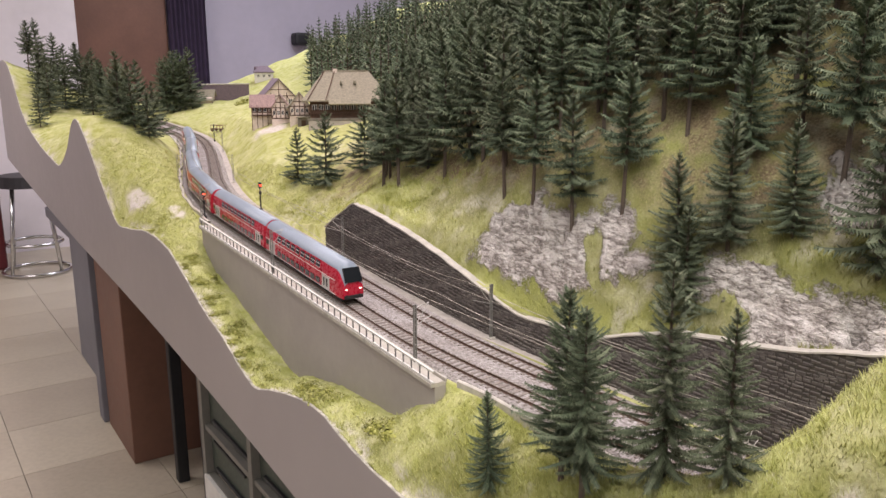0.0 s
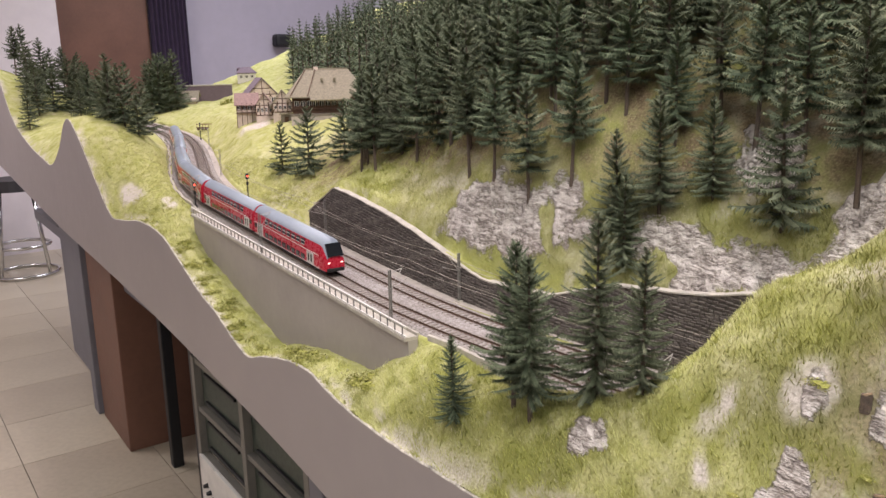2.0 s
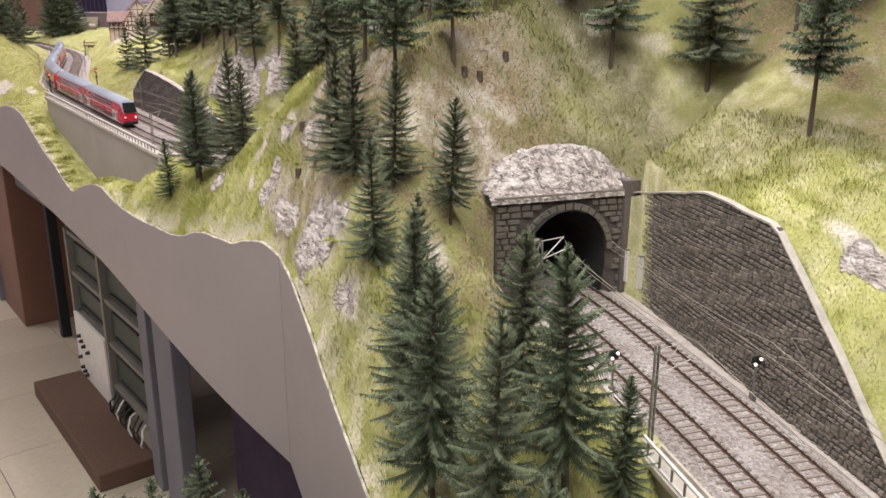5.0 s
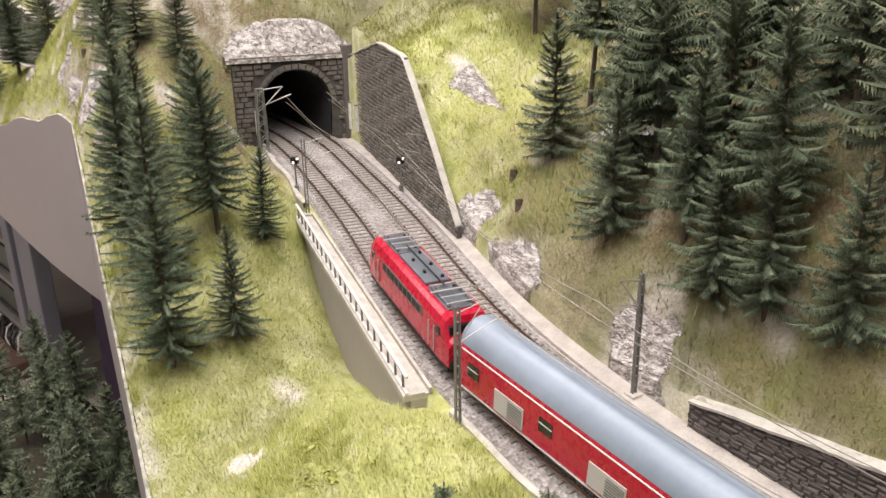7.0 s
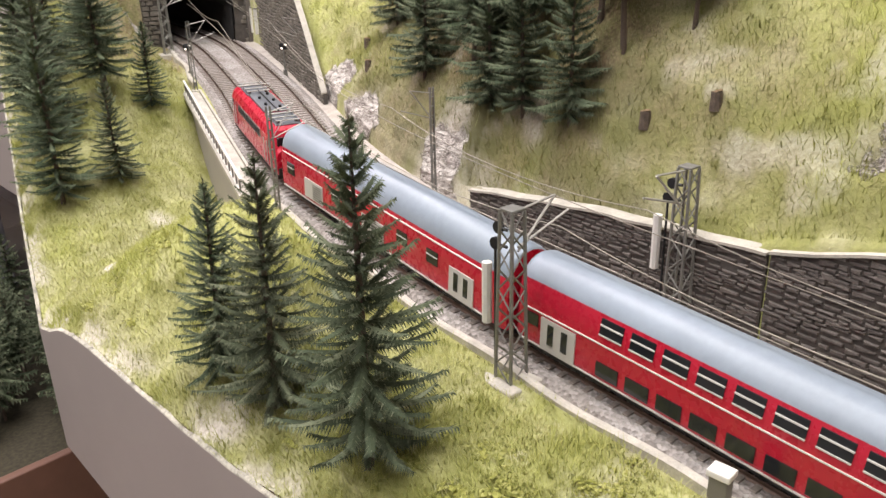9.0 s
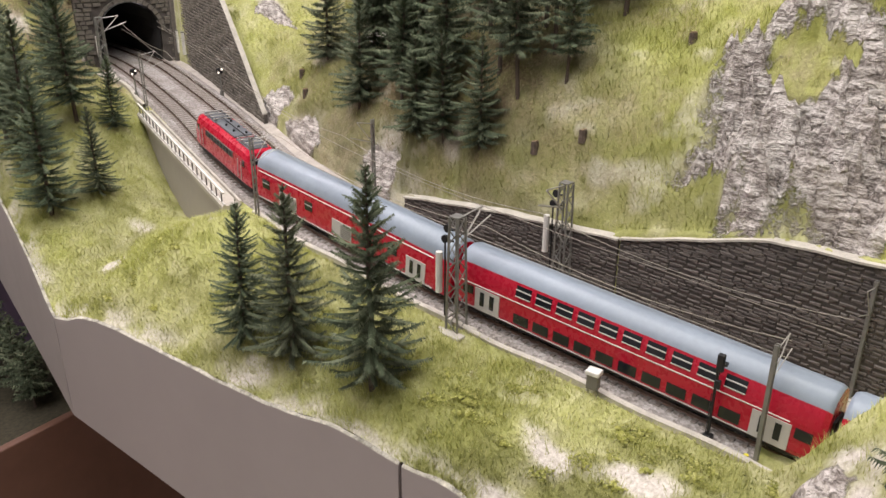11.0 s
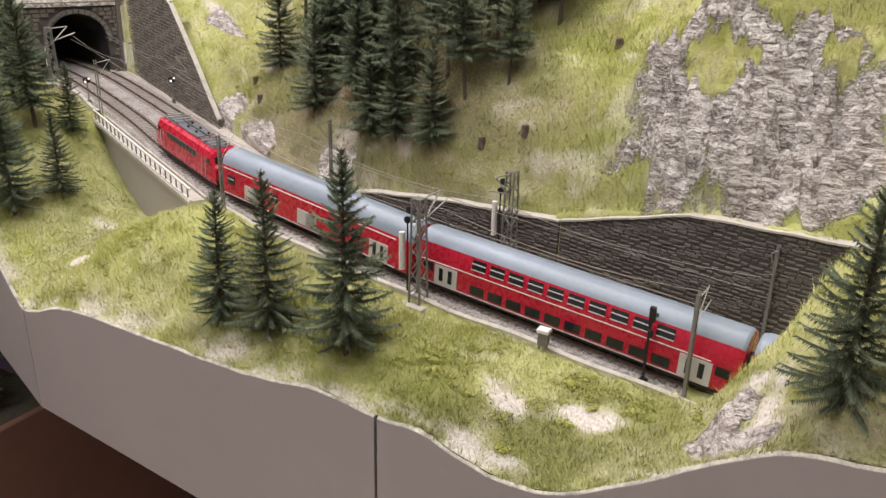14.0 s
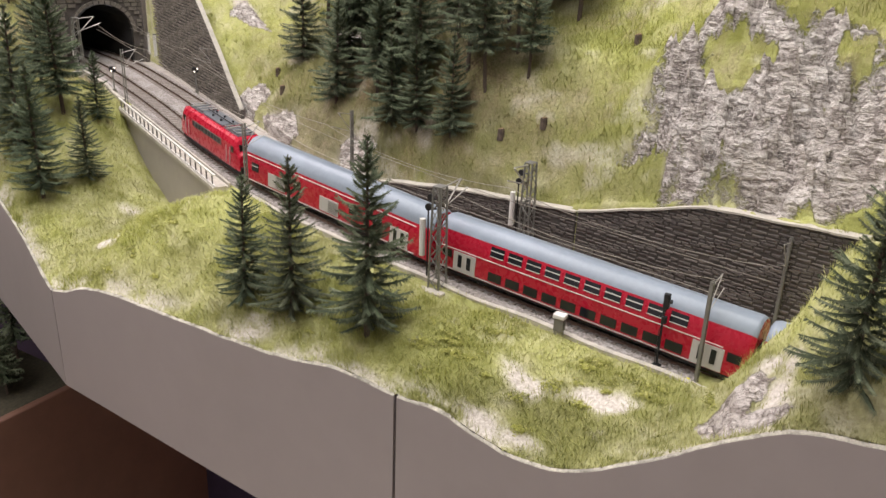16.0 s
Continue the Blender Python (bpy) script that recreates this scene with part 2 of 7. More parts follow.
M_WALLWHITE = painted("pale_wall_paint", (0.72, 0.67, 0.70), 0.8, vary=0.05, scale=2)
M_BROWN = painted("red_brown_board", (0.165, 0.078, 0.052), 0.55, vary=0.12, scale=6)
M_DARKRED = painted("dark_red_plastic", (0.10, 0.010, 0.014), 0.45, vary=0.1)
M_CURTAIN = painted("dark_violet_cloth", (0.035, 0.02, 0.045), 0.95, vary=0.25, scale=20)
M_LEGBLUE = painted("slate_blue_leg", (0.17, 0.165, 0.19), 0.6, vary=0.08, scale=8)
M_CHROME = painted("chrome_tube", (0.6, 0.6, 0.6), 0.16, 1.0, vary=0.05)
M_SEAT = painted("black_seat", (0.025, 0.022, 0.025), 0.5)
M_CEIL = painted("ceiling_white", (0.7, 0.68, 0.66), 0.9, vary=0.04, scale=3)
M_PANELGREY = painted("rack_panel", (0.17, 0.16, 0.14), 0.5, vary=0.1, scale=20)
M_BOARD = painted("green_circuit_board", (0.045, 0.06, 0.045), 0.5, vary=0.3, scale=120)
M_YELLOW = painted("yellow_plastic", (0.62, 0.55, 0.04), 0.45, vary=0.08)
M_JOINT = painted("tile_joint", (0.16, 0.14, 0.115), 0.95, vary=0.2, scale=60)
M_TRACKSIDE = painted("sandy_path", (0.42, 0.375, 0.335), 0.95, vary=0.18, scale=70, relief=0.0006)


def bush_material():
    m, nt, b = mat("olive_foliage", 0.95)
    b.inputs["Specular IOR Level"].default_value = 0.1
    isl = nt.nodes.new("ShaderNodeNewGeometry").outputs["Random Per Island"]
    who = nt.nodes.new("ShaderNodeObjectInfo").outputs["Random"]
    a = ramp(nt, isl, [(0.0, (0.20, 0.205, 0.045)), (0.6, (0.38, 0.38, 0.10)), (1.0, (0.56, 0.54, 0.22))])
    c = ramp(nt, isl, [(0.0, (0.13, 0.14, 0.035)), (0.6, (0.27, 0.27, 0.075)), (1.0, (0.44, 0.42, 0.17))])
    nt.links.new(mix(nt, who, a, c), b.inputs["Base Color"])
    return m


M_BUSH = bush_material()
M_DARKSCATTER = painted("dark_ground_scatter", (0.05, 0.042, 0.025), 0.95, vary=0.4, scale=200)


def glass_material():
    m, nt, b = mat("coach_window_glass", 0.08)
    b.inputs["Base Color"].default_value = (0.015, 0.017, 0.02, 1)
    return m


def lamp_material(name, color, power):
    m, nt, b = mat(name, 0.3)
    b.inputs["Base Color"].default_value = (*color, 1)
    b.inputs["Emission Color"].default_value = (*color, 1)
    b.inputs["Emission Strength"].default_value = power
    return m


M_GLASS = glass_material()
M_LAMPRED, M_LAMPWHITE = lamp_material("red_signal_lens", (1.0, 0.06, 0.03), 6), lamp_material("white_signal_lens", (1.0, 0.85, 0.75), 1.6)

# ---- the lie of the land: one railway along y, a hill on its right, an edge board on its left ----
def smooth(a, b, v):
    t = np.clip((np.asarray(v, float) - a) / (b - a), 0, 1)
    return t * t * (3 - 2 * t)


def knots(table):
    """A smooth curve through (place, value) pairs, as a function."""
    p = np.array(sorted(table), float)
    xs, ys = p[:, 0], p[:, 1]
    m = np.gradient(ys, xs)
    def at(v):
        v = np.asarray(v, float)
        i = np.clip(np.searchsorted(xs, v) - 1, 0, len(xs) - 2)
        h = xs[i + 1] - xs[i]
        t = np.clip((v - xs[i]) / h, 0, 1)
        return ys[i] * (1 + 2 * t) * (1 - t) ** 2 + m[i] * h * t * (1 - t) ** 2 + ys[i + 1] * t * t * (3 - 2 * t) + m[i + 1] * h * t * t * (t - 1)
    return at


def sections(rows, across):
    """Heights over cross-sections: rows of (y, heights at the offsets of across)."""
    rows = sorted(rows)
    cols = [knots([(r[0], r[1][k]) for r in rows]) for k in range(len(across))]
    def at(y, u):
        y, u = np.broadcast_arrays(np.asarray(y, float), np.asarray(u, float))
        vals = np.stack([c(y) for c in cols], -1)
        i = np.clip(np.searchsorted(across, u) - 1, 0, len(across) - 2)
        a = np.asarray(across, float)
        t = np.clip((u - a[i]) / (a[i + 1] - a[i]), 0, 1)
        lo, hi = np.take_along_axis(vals, i[..., None], -1)[..., 0], np.take_along_axis(vals, i[..., None] + 1, -1)[..., 0]
        return lo + (hi - lo) * t
    return at


# the near track's centre line (x over y) and the height of its rail heads
track_x = knots([(3.7, 0.70), (3.1, 0.73), (2.77, 0.723), (2.42, 0.694), (2.19, 0.645), (1.9, 0.5625), (1.64, 0.4865), (1.43, 0.443), (1.31, 0.4305), (1.15, 0.424), (0.85, 0.4135),
                 (0.65, 0.4148), (0.56, 0.425), (0.45, 0.443), (0.3, 0.465), (0.1, 0.489), (-0.05, 0.490), (-0.15, 0.474), (-0.32, 0.415), (-0.43, 0.370), (-0.48, 0.347), (-0.59, 0.299),
                 (-0.645, 0.281), (-0.69, 0.269), (-0.84, 0.243), (-0.96, 0.2285), (-1.12, 0.207), (-1.5, 0.16)])
rail_z = knots([(3.7, 1.235), (2.6, 1.21), (1.8, 1.18), (1.27, 1.158), (0.63, 1.124), (0.1, 1.090), (-0.45, 1.048), (-0.92, 1.008), (-1.12, 0.999), (-1.6, 0.985)])
GAUGE, SPACING, BED_L, BED_R = 0.0165, 0.048, -0.030, 0.086


def slant(y):
    """1 / cos of the track's angle to y, and its tangent."""
    t = (track_x(np.asarray(y) + 0.004) - track_x(np.asarray(y) - 0.004)) / 0.008
    return np.sqrt(1 + t * t), t


# the edge board: three straight runs with corners, and its wavy upper edge
BOARD = [(0.352, 3.75), (0.3225, 0.07), (0.121, -0.545), (0.0835, -1.30), (0.078, -1.62)]


def board_x(y):
    b = np.array(BOARD[::-1])
    return np.interp(y, b[:, 1], b[:, 0])


board_z = knots([(3.75, 1.43), (3.33, 1.415), (3.065, 1.265), (2.72, 1.185), (2.45, 1.158), (2.363, 1.152), (2.19, 1.208), (2.06, 1.285), (2.03, 1.292), (1.93, 1.26), (1.79, 1.174), (1.65, 1.103), (1.57, 1.108), (1.405, 1.127), (1.281, 1.121),
                 (1.19, 1.093), (1.10, 1.062), (1.02, 1.043), (0.96, 1.022), (0.91, 1.012), (0.86, 1.026), (0.76, 1.049), (0.715, 1.052), (0.66, 1.042), (0.55, 1.034), (0.45, 1.037), (0.366, 1.043), (0.277, 1.066),
                 (0.19, 1.072), (0.147, 1.084), (0.11, 1.090), (0.07, 1.084), (0.015, 1.080), (-0.05, 1.066), (-0.09, 1.053), (-0.13, 1.040), (-0.2, 1.022), (-0.3, 1.001), (-0.4, 0.984), (-0.47, 0.965), (-0.545, 0.936), (-0.6, 0.953), (-0.71, 0.960),
                 (-0.84, 0.965), (-0.9, 0.974), (-0.945, 0.971), (-0.982, 0.972)] + [(-1.012, 0.965), (-1.035, 0.961), (-1.057, 0.962), (-1.085, 0.972), (-1.105, 0.984), (-1.134, 1.004), (-1.158, 1.022), (-1.186, 1.039), (-1.226, 1.047), (-1.35, 1.06), (-1.62, 1.10)])

# ground left of the track: its height at the track's side (foot), and a swelling half-way
foot_z = knots([(3.7, 1.27), (3.0, 1.235), (2.4, 1.20), (1.9, 1.182), (1.6, 1.168), (1.35, 1.152), (1.285, 1.135), (1.24, 1.10), (1.15, 1.078), (1.06, 1.055), (0.96, 1.026), (0.90, 1.018), (0.85, 1.029), (0.78, 1.046), (0.70, 1.053), (0.65, 1.060), (0.61, 1.084), (0.57, 1.108),
                (0.45, 1.098), (0.3, 1.095), (0.15, 1.08), (-0.2, 1.05), (-0.36, 1.036), (-0.42, 0.995), (-0.5, 0.968), (-0.56, 0.976), (-0.60, 0.992), (-0.64, 1.012), (-0.68, 1.024), (-0.75, 1.017), (-0.9, 1.0055), (-1.06, 0.998), (-1.13, 0.996), (-1.2, 0.985), (-1.6, 0.98)])
swell = knots([(3.7, 0.0), (3.0, 0.02), (2.36, 0.07), (2.1, 0.03), (1.9, 0.05), (1.7, 0.04), (1.4, 0.01), (1.2, 0.004), (0.9, 0.002), (0.7, 0.008), (0.5, 0.022), (0.38, 0.045), (0.29, 0.062), (0.2, 0.05), (0.0, 0.03), (-0.2, 0.03), (-0.38, 0.05), (-0.5, 0.022), (-0.60, 0.028), (-0.66, 0.032), (-0.72, 0.024), (-0.8, 0.02), (-0.92, 0.016), (-1.02, 0.012), (-1.12, -0.004), (-1.3, 0.0), (-1.6, 0.0)])

# the hill right of the track, above rail height, from the wall's top outwards
HILL_D = (0.086, 0.12, 0.16, 0.25, 0.45, 0.90, 1.60)
hill = sections([
    (3.7, (0.00, 0.01, 0.02, 0.03, 0.05, 0.22, 0.5)), (2.9, (0.00, 0.01, 0.02, 0.05, 0.07, 0.22, 0.5)), (2.2, (0.00, 0.03, 0.068, 0.100, 0.12, 0.24, 0.42)),
    (1.75, (0.00, 0.03, 0.066, 0.095, 0.135, 0.34, 0.6)), (1.45, (0.00, 0.02, 0.045, 0.09, 0.145, 0.42, 0.7)), (1.2, (0.00, 0.02, 0.045, 0.105, 0.22, 0.52, 0.8)),
    (1.06, (0.033, 0.045, 0.07, 0.14, 0.28, 0.58, 0.9)), (0.97, (0.084, 0.09, 0.11, 0.18, 0.33, 0.63, 0.95)), (0.84, (0.078, 0.095, 0.13, 0.22, 0.38, 0.68, 1.0)), (0.72, (0.06, 0.105, 0.155, 0.26, 0.42, 0.72, 1.0)),
    (0.60, (0.045, 0.125, 0.185, 0.29, 0.45, 0.75, 1.0))] + [(0.48, (0.055, 0.135, 0.205, 0.31, 0.46, 0.75, 1.0)), (0.36, (0.075, 0.115, 0.18, 0.29, 0.45, 0.73, 1.0)), (0.22, (0.105, 0.125, 0.17, 0.27, 0.43, 0.7, 1.0)),
    (0.0, (0.12, 0.15, 0.19, 0.27, 0.40, 0.65, 0.95)), (-0.22, (0.115, 0.135, 0.17, 0.25, 0.37, 0.6, 0.9)), (-0.36, (0.10, 0.125, 0.155, 0.21, 0.34, 0.6, 0.9)), (-0.48, (0.02, 0.075, 0.10, 0.165, 0.31, 0.58, 0.9)),
    (-0.58, (0.012, 0.062, 0.10, 0.165, 0.30, 0.57, 0.9)), (-0.70, (0.004, 0.072, 0.12, 0.17, 0.30, 0.57, 0.9)), (-0.80, (0.018, 0.098, 0.145, 0.19, 0.32, 0.58, 0.9))] + [(-0.90, (0.036, 0.105, 0.15, 0.21, 0.33, 0.58, 0.9)), (-0.975, (0.046, 0.10, 0.165, 0.23, 0.34, 0.58, 0.9)),
    (-1.077, (0.078, 0.115, 0.20, 0.27, 0.36, 0.58, 0.9)), (-1.2, (0.085, 0.12, 0.18, 0.26, 0.36, 0.58, 0.9)), (-1.6, (0.10, 0.14, 0.19, 0.27, 0.36, 0.58, 0.9))], HILL_D)

# the spur over the tunnel: heights by x on cross-sections
SPUR_X = (0.22, 0.30, 0.36, 0.41, 0.46, 0.56, 0.64, 0.75, 1.20, 2.1)
spur = sections([
    (0.30, (1.03, 1.055, 1.155, 1.18, 1.20, 1.25, 1.33, 1.42, 1.75, 2.1)), (0.20, (1.03, 1.06, 1.185, 1.235, 1.255, 1.28, 1.35, 1.43, 1.75, 2.1)), (0.10, (1.02, 1.08, 1.20, 1.28, 1.30, 1.34, 1.40, 1.46, 1.75, 2.1)),
    (0.0, (1.00, 1.105, 1.21, 1.285, 1.305, 1.34, 1.40, 1.46, 1.75, 2.1)), (-0.1, (1.06, 1.145, 1.215, 1.268, 1.29, 1.305, 1.37, 1.45, 1.72, 2.05)), (-0.2, (1.085, 1.125, 1.15, 1.175, 1.19, 1.215, 1.285, 1.38, 1.68, 2.0)),
    (-0.3, (1.075, 1.10, 1.12, 1.14, 1.16, 1.20, 1.26, 1.36, 1.66, 2.0))], SPUR_X)

PORTAL = np.array([0.499, -0.163])
PORTAL_DIR = np.array([0.33, 0.944])


def into_tunnel(x, y):
    """How far a place lies behind the portal's face."""
    return (x - PORTAL[0]) * PORTAL_DIR[0] + (y - PORTAL[1]) * PORTAL_DIR[1]


def fbm(x, y, scale, seed=0.0, octaves=4):
    """Smooth value noise in numpy, about -1 to 1."""
    out, amp, total = 0.0, 1.0, 0.0
    for k in range(octaves):
        a, b = x * scale + seed * 17.3 + k * 5.1, y * scale - seed * 9.7 + k * 3.3
        i, j = np.floor(a), np.floor(b)
        fa, fb = a - i, b - j
        fa, fb = fa * fa * (3 - 2 * fa), fb * fb * (3 - 2 * fb)
        def rnd(p, q):
            v = np.sin(p * 127.1 + q * 311.7 + seed * 3.7) * 43758.5453
            return (v - np.floor(v)) * 2 - 1
        v = (rnd(i, j) * (1 - fa) + rnd(i + 1, j) * fa) * (1 - fb) + (rnd(i, j + 1) * (1 - fa) + rnd(i + 1, j + 1) * fa) * fb
        out, total, amp, scale = out + amp * v, total + amp, amp * 0.5, scale * 2.1
    return out / total


_crest = [(0.19, 1.216), (0.33, 1.186), (0.42, 1.178), (0.50, 1.152), (0.60, 1.152), (0.68, 1.175), (0.75, 1.192), (0.82, 1.205), (0.90, 1.216), (0.968, 1.222), (1.055, 1.180), (1.068, 1.172)]
_crest_near = [(-1.30, 1.085), (-1.25, 1.084), (-1.19, 1.082), (-1.077, 1.079), (-0.972, 1.050), (-0.86, 1.044), (-0.80, 1.037), (-0.752, 1.031)]


def wall_crest(y):
    """The top of the retaining walls on the hill side, 0 where there is none."""
    y = np.asarray(y, float)
    p, q = np.array(_crest), np.array(_crest_near)
    far, near = np.interp(y, p[:, 0], p[:, 1]), np.interp(y, q[:, 0], q[:, 1])
    return np.where((y > 0.19) & (y < 1.068), far, np.where((y < -0.752) & (y > -1.30), near, 0.0))


def blob(x, y, cx, cy, rx, ry, turn=0.0):
    """1 in the middle of an ellipse, falling to 0 at its rim and below outside."""
    c, s = math.cos(math.radians(turn)), math.sin(math.radians(turn))
    a, b = ((x - cx) * c + (y - cy) * s) / rx, (-(x - cx) * s + (y - cy) * c) / ry
    return 1 - np.sqrt(a * a + b * b)


# bare rock: ellipses in plan (x, y, half-widths, turn)
ROCKS = [(0.348, -1.108, 0.056, 0.104, 0), (0.318, -1.16, 0.030, 0.060, 0), (0.42, -1.34, 0.07, 0.10, 0),
         (0.545, 0.60, 0.022, 0.135, 11), (0.565, 0.35, 0.024, 0.125, 6), (0.635, 0.34, 0.03, 0.035, 0), (0.60, 0.22, 0.03, 0.05, 0),
         (0.353, 0.296, 0.012, 0.022, 0), (0.346, 0.130, 0.010, 0.022, 0), (0.335, 0.075, 0.009, 0.030, -8), (0.405, -0.165, 0.016, 0.026, 0), (0.316, -0.025, 0.016, 0.058, -10), (0.371, 0.074, 0.008, 0.020, 0), (0.374, 0.136, 0.010, 0.016, 0), (0.285, -0.118, 0.008, 0.026, -10),
         (0.517, -0.437, 0.012, 0.04, -15), (0.435, -0.505, 0.015, 0.034, -15), (0.394, -0.585, 0.013, 0.04, -20), (0.357, -0.727, 0.017, 0.032, -10), 
         (0.47, -0.62, 0.012, 0.03, 0), (0.128, -1.150, 0.018, 0.020, 0), (0.108, -1.165, 0.012, 0.022, 0), ]
# flat patches where the white plaster lies bare
PATCHES = [(0.316, -0.025, 0.018, 0.062, -10), (0.371, 0.074, 0.009, 0.022, 0), (0.374, 0.136, 0.011, 0.017, 0), (0.365, 0.190, 0.007, 0.012, 0), (0.352, 0.191, 0.006, 0.010, 0), (0.334, -0.172, 0.012, 0.020, 0), (0.426, -0.076, 0.016, 0.020, 0), (0.452, -0.094, 0.009, 0.020, 0), (0.285, -0.118, 0.009, 0.034, -10), (0.394, 0.098, 0.012, 0.014, 0),
           (0.140, -1.156, 0.013, 0.013, 0), (0.124, -1.169, 0.016, 0.011, 0), (0.106, -1.176, 0.014, 0.010, 0), (0.135, -1.020, 0.012, 0.024, -20), (0.142, -1.068, 0.010, 0.034, 12), (0.102, -1.02, 0.008, 0.036, 0), (0.175, -0.561, 0.012, 0.018, 0), (0.235, -0.52, 0.014, 0.02, 0), (0.37, 1.62, 0.02, 0.10, 0), (0.38, 1.40, 0.015, 0.05, 0), (0.36, -0.715, 0.018, 0.03, 0), (0.40, -0.58, 0.012, 0.04, -20), (0.52, -0.42, 0.012, 0.05, -15), (0.115, -0.80, 0.01, 0.03, 0), (0.746, 1.86, 0.05, 0.05, 0)]
# thickets of olive flock
THICKETS = [(0.152, -0.955, 0.030, 0.035), (0.127, -0.942, 0.020, 0.030), (0.177, -0.985, 0.014, 0.026), (0.166, -1.075, 0.016, 0.026), (0.155, -1.110, 0.018, 0.026), (0.120, -1.085, 0.014, 0.030), (0.360, -0.990, 0.020, 0.022), (0.338, -0.983, 0.020, 0.020), (0.385, -0.995, 0.022, 0.020), (0.355, 0.42, 0.022, 0.06), (0.17, -0.60, 0.022, 0.05)]
# grassy ledges across the rocks
LEDGES = [(0.362, -1.090, 0.013, 0.040, -8), (0.318, -1.02, 0.012, 0.04, 0), (0.556, 0.40, 0.010, 0.05, 6), (0.552, 0.31, 0.010, 0.03, 0), (0.552, 0.55, 0.012, 0.022, 0)]


# the bank behind which the track runs out of view at the near end
end_ridge = knots([(-1.06, 0.90), (-1.122, 0.985), (-1.142, 1.008), (-1.150, 1.024), (-1.160, 1.042), (-1.172, 1.060), (-1.178, 1.076), (-1.186, 1.098), (-1.21, 1.118), (-1.30, 1.132), (-1.62, 1.14)])


def ground(x, y):
    """The height of the modelled ground."""
    x, y = np.broadcast_arrays(np.asarray(x, float), np.asarray(y, float))
    k, _ = slant(y)
    u = (x - track_x(y)) / k
    zt, xf = rail_z(y), board_x(y)
    v = np.clip((x - xf) / np.maximum(track_x(y) + BED_L * k - xf, 0.01), 0, 1)
    left = board_z(y) + (foot_z(y) - board_z(y)) * v ** 1.1 + 4 * v * (1 - v) * swell(y)
    bed = zt - 0.0065 + 0 * x
    right = zt + hill(y, u)
    z = np.where(u < BED_L, left, np.where(u < BED_R, bed, right))
    over = spur(y, x)
    over = np.minimum(over, board_z(y) + np.maximum(x - xf, 0) * 2.6 + 0.002)
    deep = into_tunnel(x, y)
    across = (x - PORTAL[0]) * PORTAL_DIR[1] - (y - PORTAL[1]) * PORTAL_DIR[0]
    brow = 1.160 + 1.35 * np.maximum(deep - 0.012, 0) + 0.9 * np.maximum(np.abs(across) - 0.075, 0)
    over = np.minimum(over, np.where(deep > -0.02, brow, 9))
    cut = zt + 0.002 + 1.7 * np.maximum(-u - 0.042, 0)
    over = np.where((deep < 0.004) & (u < BED_L), np.minimum(over, cut), over)
    cover_bed = np.where(into_tunnel(x, y) > 0.010, 1.0, 0.0) * smooth(0.23, 0.165, y)
    cover_right = smooth(-0.27, -0.16, y) * smooth(0.30, 0.16, y)
    cover_left = smooth(-0.30, -0.13, y) * smooth(0.34, 0.20, y)
    w = np.where(u < BED_L, cover_left, np.where(u < BED_R, cover_bed, cover_right))
    z = z + (over - z) * w
    # the strip behind the retaining walls follows their tops
    crest = wall_crest(y)
    strip = (u >= BED_R) & (crest > 0.5)
    z = np.where(strip, np.minimum(z, crest - 0.0005 + 2.4 * np.maximum(u - 0.094, 0)), z)
    z = np.where(strip & (u < 0.096), np.maximum(z, crest - 0.003), z)
    # the near spur at the far end closes over the track
    nose = 0.972 + 0.150 * smooth(-1.105, -1.33, y + 0.6 * (x - 0.17))
    shoulder = end_ridge(y + 0.034 * smooth(-0.028, -0.020, u))
    nose = nose + np.maximum(shoulder - nose, 0) * smooth(0.105, 0.168, x)
    z = np.where(u < BED_R + 0.03, np.maximum(z, np.where(y < -1.06, nose - 0.02 * smooth(0.14, 0.08, x), -9)), z)
    z = np.where(u < BED_R, np.minimum(z, np.where(u < BED_L, board_z(y) + 0.003 + 2.4 * np.maximum(x - xf, 0), 9)), z)
    free = np.where((u > BED_L - 0.004) & (u < BED_R + 0.004) & (w < 0.02) & (y > -1.12), 0.0, 1.0)
    near_board = smooth(0.0, 0.03, x - xf)
    rough = 0.010 * fbm(x, y, 9, 1) + 0.004 * fbm(x, y, 35, 2) + 0.0016 * fbm(x, y, 90, 8)
    rocky, bulk = np.zeros_like(z), np.zeros_like(z)
    xs = x + z
    xw, yw = x + 0.009 * fbm(xs, y, 22, 31) + 0.003 * fbm(xs, y, 80, 33), y + 0.024 * fbm(xs, y, 22, 32) + 0.008 * fbm(xs, y, 80, 34)
    for cx, cy, rx, ry, turn in ROCKS:
        one = blob(xw, yw, cx, cy, rx, ry, turn)
        rocky = np.maximum(rocky, one)
        bulk = np.maximum(bulk, np.clip(one * 3.0, 0, 1) * min(1.0, (rx / 0.048) ** 1.4))
    for cx, cy, rx, ry, turn in LEDGES:
        rocky = rocky - 1.2 * np.clip(blob(xw, yw, cx, cy, rx, ry, turn), 0, 1)
    # grass grows over parts of the rock
    rocky = np.clip(rocky * 3.0, 0, 1) * smooth(-0.60, -0.42, fbm(xs, y, 13, 44) + 0.25 * fbm(xs, y, 60, 42))
    a, b = 0.6 * xs + 0.010 * fbm(xs, y, 30, 35), y + 0.010 * fbm(xs, y, 30, 36)
    ridged = lambda p, q, sc, sd, oc: (1 - np.abs(fbm(p, q, sc, sd, oc)) * 2.2)
    h = 0.034 * fbm(a, b, 12, 3)
